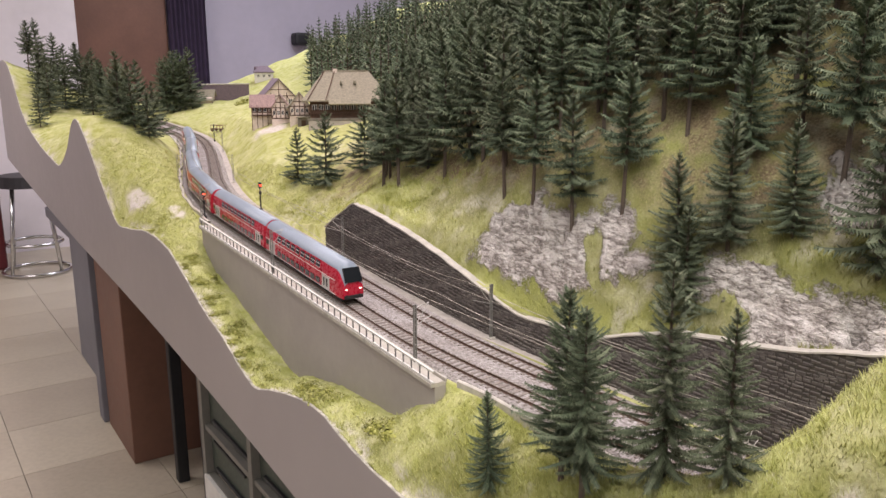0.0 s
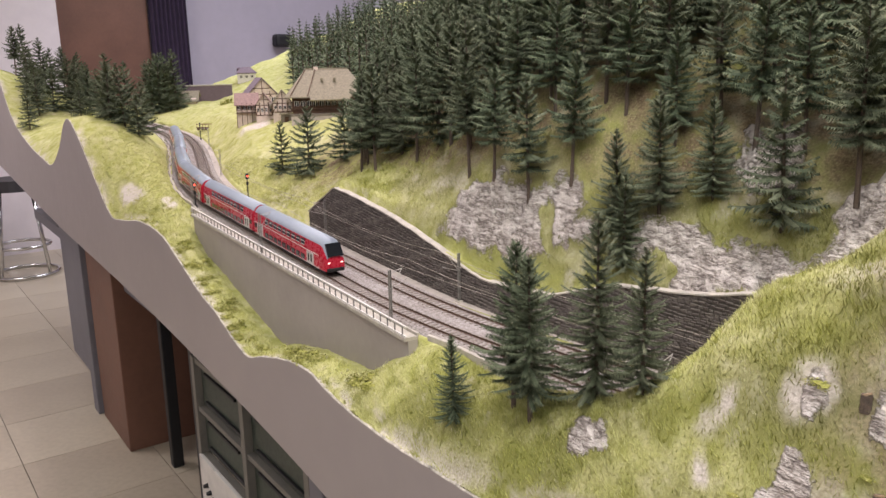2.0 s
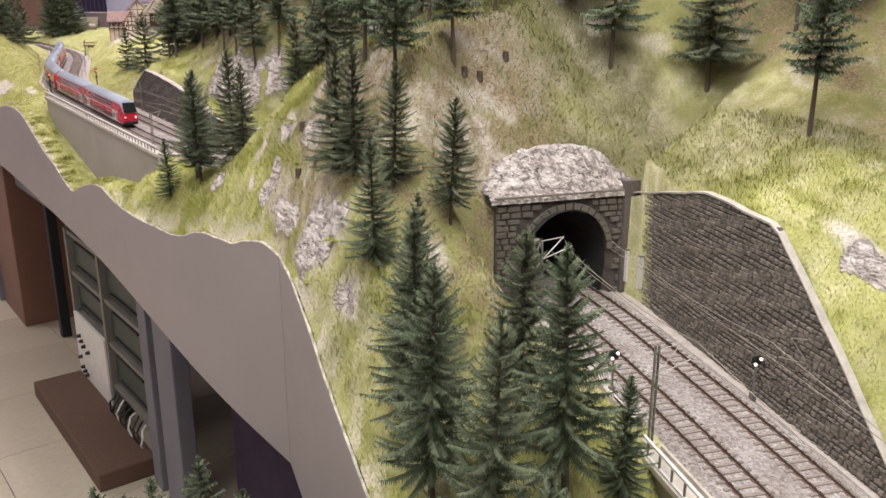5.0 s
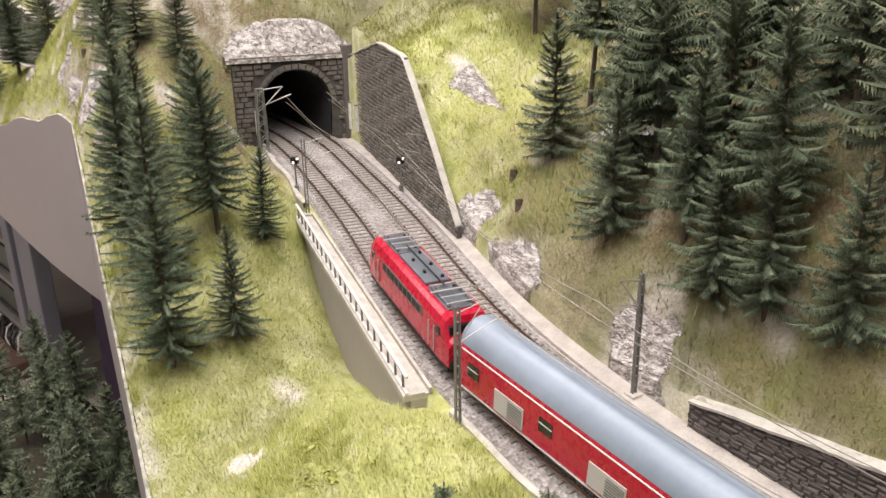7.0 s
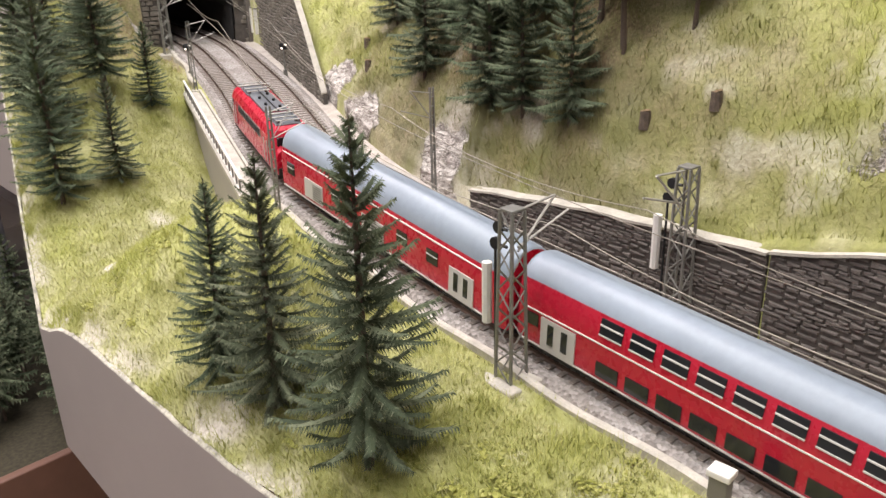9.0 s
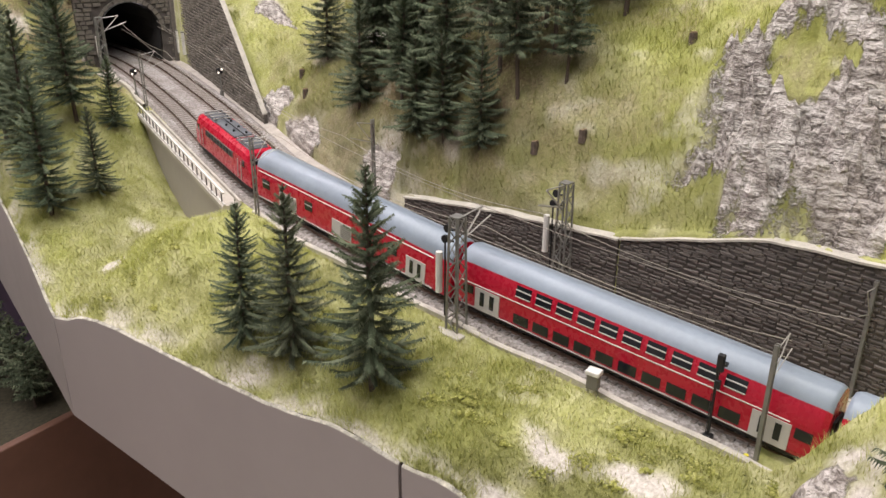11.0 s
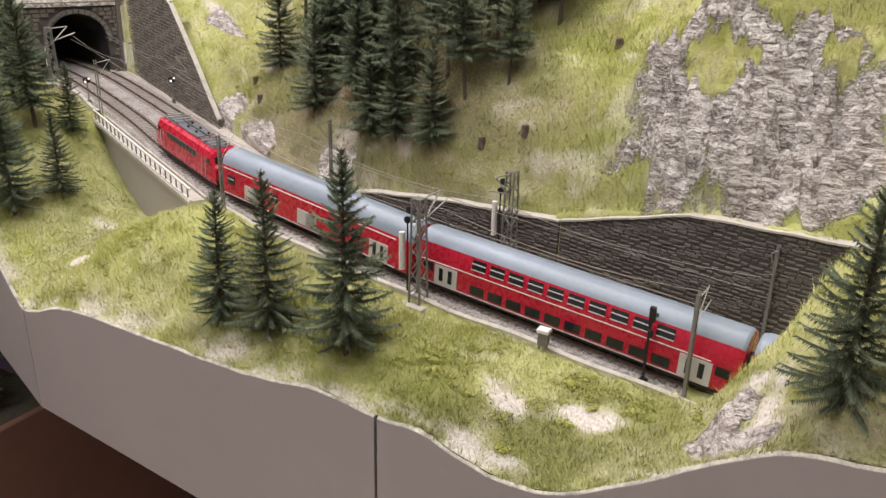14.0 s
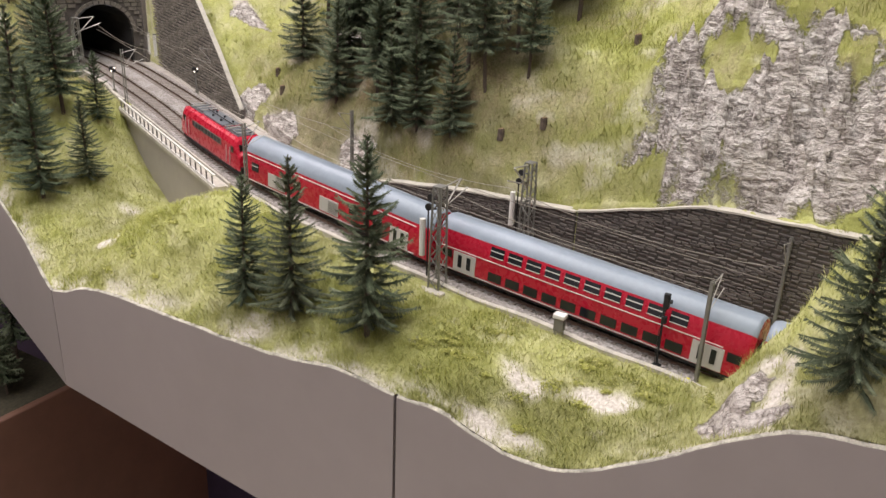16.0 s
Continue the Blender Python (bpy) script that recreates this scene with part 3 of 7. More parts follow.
    h = h + 0.021 * ridged(0.8 * a + 0.6 * b, 2.4 * (0.8 * b - 0.6 * a), 26, 4, 3) + 0.015 * ridged(0.3 * a + 0.95 * b, 2.8 * (0.95 * a - 0.3 * b), 34, 5, 3)
    step = 0.010
    ledge = step * (np.floor(h / step) + smooth(0.3, 1.0, h / step - np.floor(h / step)))
    crag = -0.018 + 0.8 * ledge + 0.7 * h + 0.006 * fbm(xs, y, 110, 6, 3)
    z = z + free * near_board * (rough + np.minimum(rocky, bulk) * crag * smooth(0.0, 0.012, np.abs(u - BED_R)))
    return board_z(y) + (z - board_z(y)) * smooth(-0.004, 0.009, x - xf), rocky

# ---- helpers for meshes ----
def mesh_from(name, verts, faces, material=None, shade=False):
    me = bpy.data.meshes.new(name)
    me.from_pydata([tuple(v) for v in verts], [], faces)
    me.validate()
    if material:
        for m in material if isinstance(material, (list, tuple)) else [material]:
            me.materials.append(m)
    if shade:
        me.polygons.foreach_set("use_smooth", [True] * len(me.polygons))
    me.update()
    return me


def thing(name, x=0, y=0, z=0, turn=0, label="", category="", group="", kind=""):
    ob = new(name)
    ob.matrix_basis = pose(x, y, z, 0, 0, turn)
    return tagged(ob, label, category, group, kind)


def piece(name, me, parent, label="", at=None):
    ob = new(name, me)
    ob.parent = parent
    if at is not None:
        ob.matrix_basis = at
    return tagged(ob, label)


def solid(name, bm, material, label="", category="", group="", kind="", shade=False):
    """A bmesh as a thing of its own."""
    me = bpy.data.meshes.new(name)
    bm.normal_update()
    bm.to_mesh(me)
    bm.free()
    for m in material if isinstance(material, (list, tuple)) else [material]:
        me.materials.append(m)
    if shade:
        me.polygons.foreach_set("use_smooth", [True] * len(me.polygons))
    return tagged(new(name, me), label, category, group, kind)


def part(name, bm, material, parent, label="", shade=False):
    ob = solid(name, bm, material, label, shade=shade)
    ob.parent = parent
    return ob


def box(bm, x0, x1, y0, y1, z0, z1, bevel=0.0, m=None, index=0):
    r = bmesh.ops.create_cube(bm, size=1)
    vs = r["verts"]
    t = Matrix.Translation(((x0 + x1) / 2, (y0 + y1) / 2, (z0 + z1) / 2)) @ Matrix.Diagonal((x1 - x0, y1 - y0, z1 - z0, 1))
    bmesh.ops.transform(bm, matrix=(m @ t) if m else t, verts=vs)
    fs = list({f for v in vs for f in v.link_faces})
    for f in fs:
        f.material_index = index
    if bevel:
        es = list({e for v in vs for e in v.link_edges})
        bmesh.ops.bevel(bm, geom=es, offset=bevel, segments=2, affect="EDGES", profile=0.5)
    return vs


def rod(bm, a, b, r, r2=None, n=6, index=0):
    """A round bar from a to b."""
    a, b = Vector(a), Vector(b)
    q = (b - a).to_track_quat("Z", "Y").to_matrix().to_4x4()
    c = bmesh.ops.create_cone(bm, cap_ends=True, segments=n, radius1=r, radius2=r if r2 is None else r2, depth=(b - a).length)
    bmesh.ops.transform(bm, matrix=Matrix.Translation((a + b) / 2) @ q, verts=c["verts"])
    for f in {f for v in c["verts"] for f in v.link_faces}:
        f.material_index = index


def prism(bm, outline, y0, y1, m=None, index=0):
    """An outline in x and z, drawn out along y."""
    a = [bm.verts.new((x, y0, z)) for x, z in outline]
    b = [bm.verts.new((x, y1, z)) for x, z in outline]
    fs = [bm.faces.new(a), bm.faces.new(b[::-1])]
    n = len(outline)
    fs += [bm.faces.new((a[i], b[i], b[(i + 1) % n], a[(i + 1) % n])) for i in range(n)]
    for f in fs:
        f.material_index = index
    if m:
        bmesh.ops.transform(bm, matrix=m, verts=a + b)
    bmesh.ops.recalc_face_normals(bm, faces=fs)
    return fs


def along(y, u, dz=0.0):
    """A place by y and its offset from the near track's centre."""
    k, t = slant(y)
    return Vector((float(track_x(y)) + u / float(k), float(y) - u * float(t) / float(k), float(rail_z(y)) + dz))


def heading(y):
    """The track's turn about z, in degrees, at y (0: along +y)."""
    return -math.degrees(math.atan(float(slant(y)[1])))


def sweep(name, ys, profile, material, closed=True, shade=False):
    """A profile of (offset, height above the rail) drawn along the track."""
    verts, faces, n = [], [], len(profile)
    for y in ys:
        verts += [along(y, u, dz) for u, dz in profile]
    for i in range(len(ys) - 1):
        for j in range(n if closed else n - 1):
            a, b = i * n + j, i * n + (j + 1) % n
            faces.append((a, b, b + n, a + n))
    if closed:
        faces += [tuple(range(n))[::-1], tuple(range((len(ys) - 1) * n, len(ys) * n))]
    return mesh_from(name, verts, faces, material, shade)


# ---- the modelled ground: one sheet from the edge board to the back of the hill ----
def build_ground():
    ys = np.concatenate([np.arange(-1.60, -1.34, 0.006), np.arange(-1.34, -0.96, 0.0022), np.arange(-0.96, 0.72, 0.0034), np.arange(0.72, 1.3, 0.005), np.arange(1.3, 2.3, 0.009), np.arange(2.3, 3.74, 0.014)])
    vl = np.linspace(0, 1, 40)
    ub = np.linspace(BED_L + 0.0005, BED_R - 0.0005, 17)
    ur = np.concatenate([[BED_R + 0.0005], np.arange(BED_R + 0.004, 0.22, 0.0026), np.arange(0.22, 0.30, 0.0045), np.arange(0.30, 0.60, 0.010), np.arange(0.60, 1.65, 0.030)])
    k, _ = slant(ys)
    tx, xf = track_x(ys), board_x(ys) - 0.0006
    xl = xf[:, None] + (tx + BED_L * k - 0.0005 - xf)[:, None] * vl[None]
    xr = tx[:, None] + np.concatenate([ub, ur])[None] * k[:, None]
    X = np.concatenate([xl, xr], 1)
    Y = np.repeat(ys[:, None], X.shape[1], 1)
    Z, R = ground(X, Y)
    n, m = X.shape
    idx = np.arange(n * m).reshape(n, m)
    quads = np.stack([idx[:-1, :-1], idx[:-1, 1:], idx[1:, 1:], idx[1:, :-1]], -1).reshape(-1, 4)
    zq, xq, yq = Z.ravel()[quads], X.ravel()[quads].mean(1), Y.ravel()[quads].mean(1)
    uq = (xq - track_x(yq)) / slant(yq)[0]
    gap = (np.ptp(zq, axis=1) > 0.03) & (uq > BED_L - 0.006) & (uq < BED_R) & (np.abs(into_tunnel(xq, yq) - 0.010) < 0.014)
    quads = quads[~gap]
    me = mesh_from("ground", np.stack([X, Y, Z], -1).reshape(-1, 3), quads.tolist(), M_GROUND, True)
    dry = dryness(X, Y, Z)
    for nm, v in (("rock", R), ("dryness", dry), ("litter", np.clip(forest_mask(X, Y) * 1.1, 0, 1)), ("lush", lushness(X, Y, Z)), ("bare", bareness(X, Y, Z))):
        me.attributes.new(nm, "FLOAT", "POINT").data.foreach_set("value", v.ravel().astype(np.float32))
    rough_faces = R.ravel()[quads].mean(1) > 0.4
    me.polygons.foreach_set("use_smooth", (~rough_faces).tolist())
    return tagged(new("ground", me), "static-grass covered plaster hillside with bare rock patches", "ground", kind="structure")


def dryness(x, y, z):
    """Fresh meadow 0, dry slope 1."""
    xs, calm = x + z, 1 - 0.75 * smooth(1.1, 1.6, y)
    d = 0.32 + calm * (0.5 * fbm(xs, y, 5, 7) + 0.5 * fbm(xs, y, 19, 17)) + 0.4 * smooth(0.50, 0.75, x) * smooth(1.3, 1.0, y) - 0.4 * smooth(0.5, 1.0, y) - 0.12 * (x < track_x(y))
    d = d + (0.5 * smooth(-1.0, -0.88, y) - 0.25 * smooth(-0.88, -1.0, y)) * smooth(-0.45, -0.6, y) * smooth(0.30, 0.34, x) + 0.55 * smooth(-0.35, -0.05, y) * smooth(0.25, 0.05, y) * smooth(0.30, 0.38, x)
    return np.clip(d, 0, 1)


def lushness(x, y, z):
    """Where the grass stands thick and dark."""
    xs = x + z
    g = np.maximum(smooth(0.08, 0.34, fbm(xs, y, 11, 61) + 0.5 * fbm(xs, y, 36, 62)), 0.85 * smooth(0.20, 0.40, fbm(xs, y, 62, 71))) * (1 - 0.7 * smooth(1.1, 1.6, y))
    xw, yw = x + 0.008 * fbm(xs, y, 45, 68), y + 0.014 * fbm(xs, y, 45, 69)
    for cx, cy, rx, ry in THICKETS:
        g = np.maximum(g, np.clip(2.2 * blob(xw, yw, cx, cy, rx, ry), 0, 1) * (0.75 + 0.4 * fbm(xs, y, 90, 70)))
    return np.clip(g, 0, 1)


def bareness(x, y, z):
    """Where the plaster shows between the fibres."""
    xs = x + z
    b = smooth(0.26, 0.55, fbm(xs, y, 14, 63) + 0.55 * fbm(xs, y, 55, 64)) * np.where(x < track_x(y), 0.35, 0.5) * (1 - 0.6 * smooth(1.1, 1.6, y))
    spur_zone = smooth(-0.33, -0.25, y) * smooth(0.20, 0.10, y) * smooth(0.29, 0.34, x) * smooth(0.56, 0.50, x)
    b = np.maximum(b, 0.8 * spur_zone * smooth(-0.10, 0.30, fbm(xs, y, 26, 67) + 0.4 * fbm(xs, y, 90, 74)))
    xw, yw = x + 0.006 * fbm(xs, y, 40, 65), y + 0.014 * fbm(xs, y, 40, 66)
    rim = smooth(0.016, 0.002, x - board_x(y)) * smooth(-0.10, 0.22, fbm(xs, y, 34, 72) + 0.3 * fbm(xs, y, 120, 73))
    b = np.maximum(b, 0.9 * rim)
    for cx, cy, rx, ry, turn in PATCHES:
        b = np.maximum(b, np.clip(2.2 * blob(xw, yw, cx, cy, rx, ry, turn) * (1 + 0.9 * fbm(xs, y, 60, 75)), 0, 1.2))
    return b


def forest_mask(x, y):
    """Where the forest stands, 0 to 1."""
    u = x - track_x(y)
    up = smooth(0.13, 0.17, u - 0.02 * fbm(x, y, 6, 11)) * smooth(0.05, 0.2, y) * smooth(1.45, 1.2, y - 0.5 * (x - 0.7))
    mid = smooth(0.115, 0.13, u) * smooth(-0.60, -0.68, y) * smooth(-0.92, -0.84, y) * smooth(0.30, 0.24, u)
    top = smooth(0.20, 0.26, u) * smooth(-0.50, -0.40, y) * smooth(0.2, 0.1, y)
    spur_top = 0.8 * smooth(-0.33, -0.25, y) * smooth(0.16, 0.06, y) * smooth(0.30, 0.34, x) * smooth(0.56, 0.50, x)
    speck = 0.42 * smooth(0.30, 0.36, x) * smooth(-0.42, -0.5, y) * smooth(-0.25, 0.25, fbm(x, y, 48, 77))
    return np.clip(np.maximum(up + mid + top + spur_top, speck), 0, 1)


build_ground()

# ---- edge board of the layout ----
BOARD_LOW = knots([(3.75, 1.05), (2.43, 0.985), (1.23, 0.945), (0.79, 0.916), (0.2, 0.848), (0.07, 0.845), (-0.545, 0.834), (-0.8, 0.822), (-1.62, 0.80)])


def fascia(name, y0, y1, label):
    ys = np.linspace(y0, y1, max(2, int(abs(y1 - y0) / 0.008)))
    verts, faces = [], []
    for y in ys:
        x = float(board_x(y))
        zt, zb = float(board_z(y)) + 0.001, float(BOARD_LOW(y))
        w = 0.0012 * float(fbm(np.array(x), np.array(y), 60, 5))
        verts += [(x - 0.0035, y, zb), (x - 0.0035, y, zt - 0.0016 + w), (x - 0.0031, y, zt - 0.0010 + w), (x - 0.0012 + w, y, zt - 0.0002 + w), (x + 0.002, y, zb)]
    n = 5
    for i in range(len(ys) - 1):
        faces += [(i * n + j, i * n + (j + 1) % n, (i + 1) * n + (j + 1) % n, (i + 1) * n + j) for j in range(n)]
    faces += [tuple(range(n)), tuple(range((len(ys) - 1) * n, len(ys) * n))[::-1]]
    me = mesh_from(name, verts, faces, [M_FASCIA, M_FASCIA_EDGE])
    for p in me.polygons:
        if p.index < (len(ys) - 1) * n and p.index % n in (1, 2):
            p.material_index = 1
    return tagged(new(name, me), label, "edge board", kind="structure")


fascia("edge_board_1", 3.74, 0.0705, "long grey painted edge board with a wavy landscape profile")
fascia("edge_board_2", 0.0695, -0.5445, "slanting grey painted edge board along a spur")
fascia("edge_board_3", -0.5455, -0.946, "grey painted edge board below a meadow")
fascia("edge_board_4", -0.9485, -1.60, "grey painted edge board with a dip and a rise")

# ---- base under the ground, and its legs ----
bm = bmesh.new()
box(bm, 0.46, 2.05, -1.55, 3.7, 0.80, 0.84)
solid("layout_frame", bm, M_LEGBLUE, "dark board frame under the model landscape", "frame", kind="structure")

# ---- railway: ballast, tracks, side kerbs ----
ROUTE = np.concatenate([np.arange(-1.30, 1.3, 0.012), np.arange(1.3, 3.6, 0.03)])
OPEN_A, OPEN_B = 0.21, -0.16  # the tunnel lies between

ballast = tagged(new("ballast", sweep("ballast", ROUTE, [(-0.024, -0.0072), (-0.019, -0.0028), (0.067, -0.0028), (0.074, -0.0066), (0.072, -0.012), (-0.024, -0.012)], M_GRAVEL)), "brown-grey fine gravel ballast under two tracks", "ballast", kind="structure")
tagged(new("trackside_path", sweep("trackside_path", ROUTE, [(0.073, -0.0062), (0.0865, -0.0050), (0.0865, -0.012), (0.073, -0.012)], M_TRACKSIDE)), "sandy walking path beside the tracks", "path", kind="structure")


def kerb(y0, y1, label):
    ys = np.arange(y0, y1, 0.01)
    wob = [0.0016 * math.sin(y * 61) + 0.0012 * math.sin(y * 23 + 1) for y in ys]
    verts, faces = [], []
    for y, w in zip(ys, wob):
        verts += [along(y, u + w, dz) for u, dz in ((-0.0295, -0.012), (-0.0295, -0.001), (-0.0282, -0.0002), (-0.0262, -0.0002), (-0.0250, -0.001), (-0.0250, -0.012))]
    for i in range(len(ys) - 1):
        faces += [(i * 6 + j, i * 6 + (j + 1) % 6, i * 6 + 6 + (j + 1) % 6, i * 6 + 6 + j) for j in range(6)]
    tagged(new("kerb", mesh_from("kerb", verts, faces, M_COPING)), label, "kerb", kind="structure")


kerb(1.285, 2.9, "narrow pale concrete kerb along the curved track")
kerb(0.25, 0.575, "narrow pale concrete kerb beside the ballast")
kerb(-0.36, -0.18, "pale kerb between trees and track")
kerb(-1.14, -0.672, "low weathered concrete kerb beside the ballast")


def rail_mesh(u, ys):
    w, h = 0.0011, 0.0026
    return sweep("rail", ys, [(u - w * 1.3, -h), (u - w * 0.4, -h * 0.7), (u - w * 0.5, -0.0002), (u - w * 0.35, 0), (u + w * 0.35, 0), (u + w * 0.5, -0.0002), (u + w * 0.4, -h * 0.7), (u + w * 1.3, -h)], [M_RAIL, M_RAILTOP])


def sleeper_mesh():
    bm = bmesh.new()
    box(bm, -0.0145, 0.0145, -0.00145, 0.00145, -0.0036, -0.0021, 0.0003)
    me = bpy.data.meshes.new("sleeper")
    bm.to_mesh(me)
    bm.free()
    me.materials.append(M_SLEEPER)
    return me


def railway_track(u, label):
    t = thing("railway_track", label=label, category="railway track", group="tracks")
    for side in (-1, 1):
        me = rail_mesh(u + side * (GAUGE / 2 + 0.0005), ROUTE)
        for p in me.polygons:
            if p.index % 8 == 3 and p.index < len(me.polygons) - 2:
                p.material_index = 1
        piece("rail", me, t)
    sl = sleeper_mesh()
    far_v, far_f = [], []
    base = [v.co.copy() for v in sl.vertices]
    polys = [tuple(p.vertices) for p in sl.polygons]
    y = -1.25
    rnd = random.Random(5)
    while y < 3.4:
        k = float(slant(y)[0])
        if not (OPEN_B + 0.05 < y < 0.12):
            p = along(y, u)
            m = Matrix.Translation(p) @ Matrix.Rotation(math.radians(heading(y) + rnd.uniform(-1, 1)), 4, "Z")
            if -1.22 < y < -0.12:
                piece("sleeper", sl, t, at=m)
            else:
                o = len(far_v)
                far_v += [m @ v for v in base]
                far_f += [tuple(i + o for i in q) for q in polys]
        y += 0.0076 / k
    s = piece("sleepers", mesh_from("sleepers", far_v, far_f, M_SLEEPER), t)
    s["kind"] = "stuff"
    return t


railway_track(0.0, "code-fine model track with rusty rails, dark sleepers, beside the kerb")
railway_track(SPACING, "model track with rusty rails and dark sleepers below the retaining walls")


# ---- retaining walls of rubble stone ----
def stone_course(rng, length, h, ratio):
    """Lengths of the stones of one course."""
    out, x = [], 0.0
    while x < length:
        w = h * rng.uniform(*ratio)
        out.append((x, min(x + w, length)))
        x += w
    return out


def wall_panel(name, a, b, top, base_z, label, mortar, stone, coping=True, course=0.0036, singles=0, thick=0.008, seed=1, kind_name="stone", wave=0.0016, path=None, ratio=(1.6, 4.2), proud=1.0):
    """A wall from a to b in plan (face on the left hand when walking from a to b). top(s), base_z(s): heights along it."""
    rng = random.Random(seed)
    a, b = Vector((*a, 0)), Vector((*b, 0))
    length = (b - a).length
    d = (b - a) / length
    out = Vector((-d.y, d.x, 0))
    pt = path or (lambda s: a + d * s)
    t = thing(name, label=label, category="retaining wall", kind="structure")
    # core
    n = max(2, int(length / 0.012))
    verts, faces = [], []
    for i in range(n + 1):
        s = length * i / n
        p = pt(s)
        zt, zb = top(s), base_z(s) - 0.012
        for q, z in ((p - out * 0.0006, zb), (p - out * 0.0006, zt), (p - out * thick, zt), (p - out * thick, zb)):
            verts.append((q.x, q.y, z))
    for i in range(n):
        faces += [(i * 4 + j, i * 4 + (j + 1) % 4, i * 4 + 4 + (j + 1) % 4, i * 4 + 4 + j) for j in range(4)]
    faces += [(0, 1, 2, 3), (n * 4 + 3, n * 4 + 2, n * 4 + 1, n * 4)]
    piece("core", mesh_from("core", verts, faces, mortar), t)
    jv, jf, made = [], [], 0
    zmin = min(base_z(length * i / 20) for i in range(21)) - 0.006
    zmax = max(top(length * i / 40) for i in range(41))
    z = zmin
    while z < zmax:
        h = course * rng.uniform(0.8, 1.2)
        for s0, s1 in stone_course(rng, length, course, ratio):
            sm = (s0 + s1) / 2
            lift = wave * math.sin(sm * 90 + z * 300) + wave * math.sin(sm * 37 + z * 120)
            zz = z + lift
            tilt = wave * rng.uniform(-0.8, 0.8)
            lim0, lim1 = top(s0 + 0.0003), top(s1 - 0.0003)
            if zz + 0.0008 > min(lim0, lim1) or zz + h < base_z(sm) - 0.008:
                continue
            g = 0.00022
            dep = rng.uniform(0.0003, 0.0011) * proud
            z0a, z0b = zz + g, zz + g + tilt
            z1a, z1b = min(zz + h - g + tilt * 0.5, lim0 - 0.0003), min(zz + h - g, lim1 - 0.0003)
            if z1a - z0a < 0.0006 or z1b - z0b < 0.0006:
                continue
            q0, q1 = pt(s0 + g), pt(s1 - g)
            i0, i1 = pt(s0 + g + 0.0007), pt(s1 - g - 0.0007)
            e = 0.0006
            vs = [(q0.x, q0.y, z0a), (q1.x, q1.y, z0b), (q1.x, q1.y, z1b), (q0.x, q0.y, z1a)]
            vs = [(v[0] - out.x * 0.001, v[1] - out.y * 0.001, v[2]) for v in vs]
            o = out * dep
            dep2 = o * rng.uniform(0.5, 1.0)
            vs += [(i0.x + o.x, i0.y + o.y, z0a + e), (i1.x + dep2.x, i1.y + dep2.y, z0b + e), (i1.x + o.x, i1.y + o.y, z1b - e), (i0.x + dep2.x, i0.y + dep2.y, z1a - e)]
            fs = [(4, 5, 6, 7), (0, 1, 5, 4), (1, 2, 6, 5), (2, 3, 7, 6), (3, 0, 4, 7)]
            if made < singles:
                piece(kind_name, mesh_from(kind_name, vs, fs, stone), t)
                made += 1
            else:
                k = len(jv)
                jv += vs
                jf += [tuple(i + k for i in q) for q in fs]
        z += h
    if jv:
        s = piece("stones", mesh_from("stones", jv, jf, stone), t)
        s["kind"] = "stuff"
    if coping:
        verts, faces = [], []
        n = max(2, int(length / 0.01))
        for i in range(n + 1):
            s = length * i / n
            p, zt = pt(s), top(s) + 0.0004 * math.sin(s * 140)
            for q, z in ((p + out * 0.0014, zt - 0.0006), (p + out * 0.0014, zt + 0.0009), (p - out * thick, zt + 0.0012), (p - out * thick, zt - 0.0008)):
                verts.append((q.x, q.y, z))
        for i in range(n):
            faces += [(i * 4 + j, i * 4 + (j + 1) % 4, i * 4 + 4 + (j + 1) % 4, i * 4 + 4 + j) for j in range(4)]
        faces += [(0, 1, 2, 3), (n * 4 + 3, n * 4 + 2, n * 4 + 1, n * 4)]
        piece("coping", mesh_from("coping", verts, faces, M_COPING), t, "pale stone coping")
    return t


def knots_linear(pairs):
    xs, ys = zip(*sorted(pairs))
    return lambda s: float(np.interp(s, xs, ys))


def side_wall(name, ys, u, tops, label, seed, **kw):
    """A wall along the track between two ys at offset u; tops: (y, height) pairs."""
    y0, y1 = ys
    a, b = along(y0, u), along(y1, u)
    L = (b.xy - a.xy).length
    fy = lambda s: y0 + (y1 - y0) * s / L
    tz = knots_linear(tops)
    track_line = lambda s: Vector((*along(fy(s), u).xy, 0))
    return wall_panel(name, a.xy, b.xy, lambda s: tz(fy(s)), lambda s: float(rail_z(fy(s))) - 0.006, label, M_MORTAR, M_WALLSTONE, seed=seed, path=track_line, **kw)


# order of a and b so that the face looks to the tracks
side_wall("retaining_wall_1", (0.50, 1.068), 0.0838, [(1.068, 1.172), (1.055, 1.180), (0.968, 1.222), (0.90, 1.216), (0.82, 1.205), (0.75, 1.192), (0.68, 1.175), (0.60, 1.152), (0.50, 1.152)], "dark rubble retaining wall with a sloping top", 1, course=0.0031, ratio=(1.4, 3.2), proud=0.7)
side_wall("retaining_wall_2", (0.19, 0.499), 0.0838, [(0.5, 1.152), (0.42, 1.178), (0.33, 1.186), (0.19, 1.216)], "brown rubble retaining wall leading to the spur", 2, course=0.0031, ratio=(1.4, 3.2), proud=0.7)
side_wall("retaining_wall_3", (-0.972, -0.752), 0.0838, [(-0.752, 1.031), (-0.80, 1.037), (-0.86, 1.044), (-0.972, 1.050)], "dark rubble retaining wall that begins low", 3, singles=60, course=0.0027, ratio=(1.8, 4.4), proud=0.65)
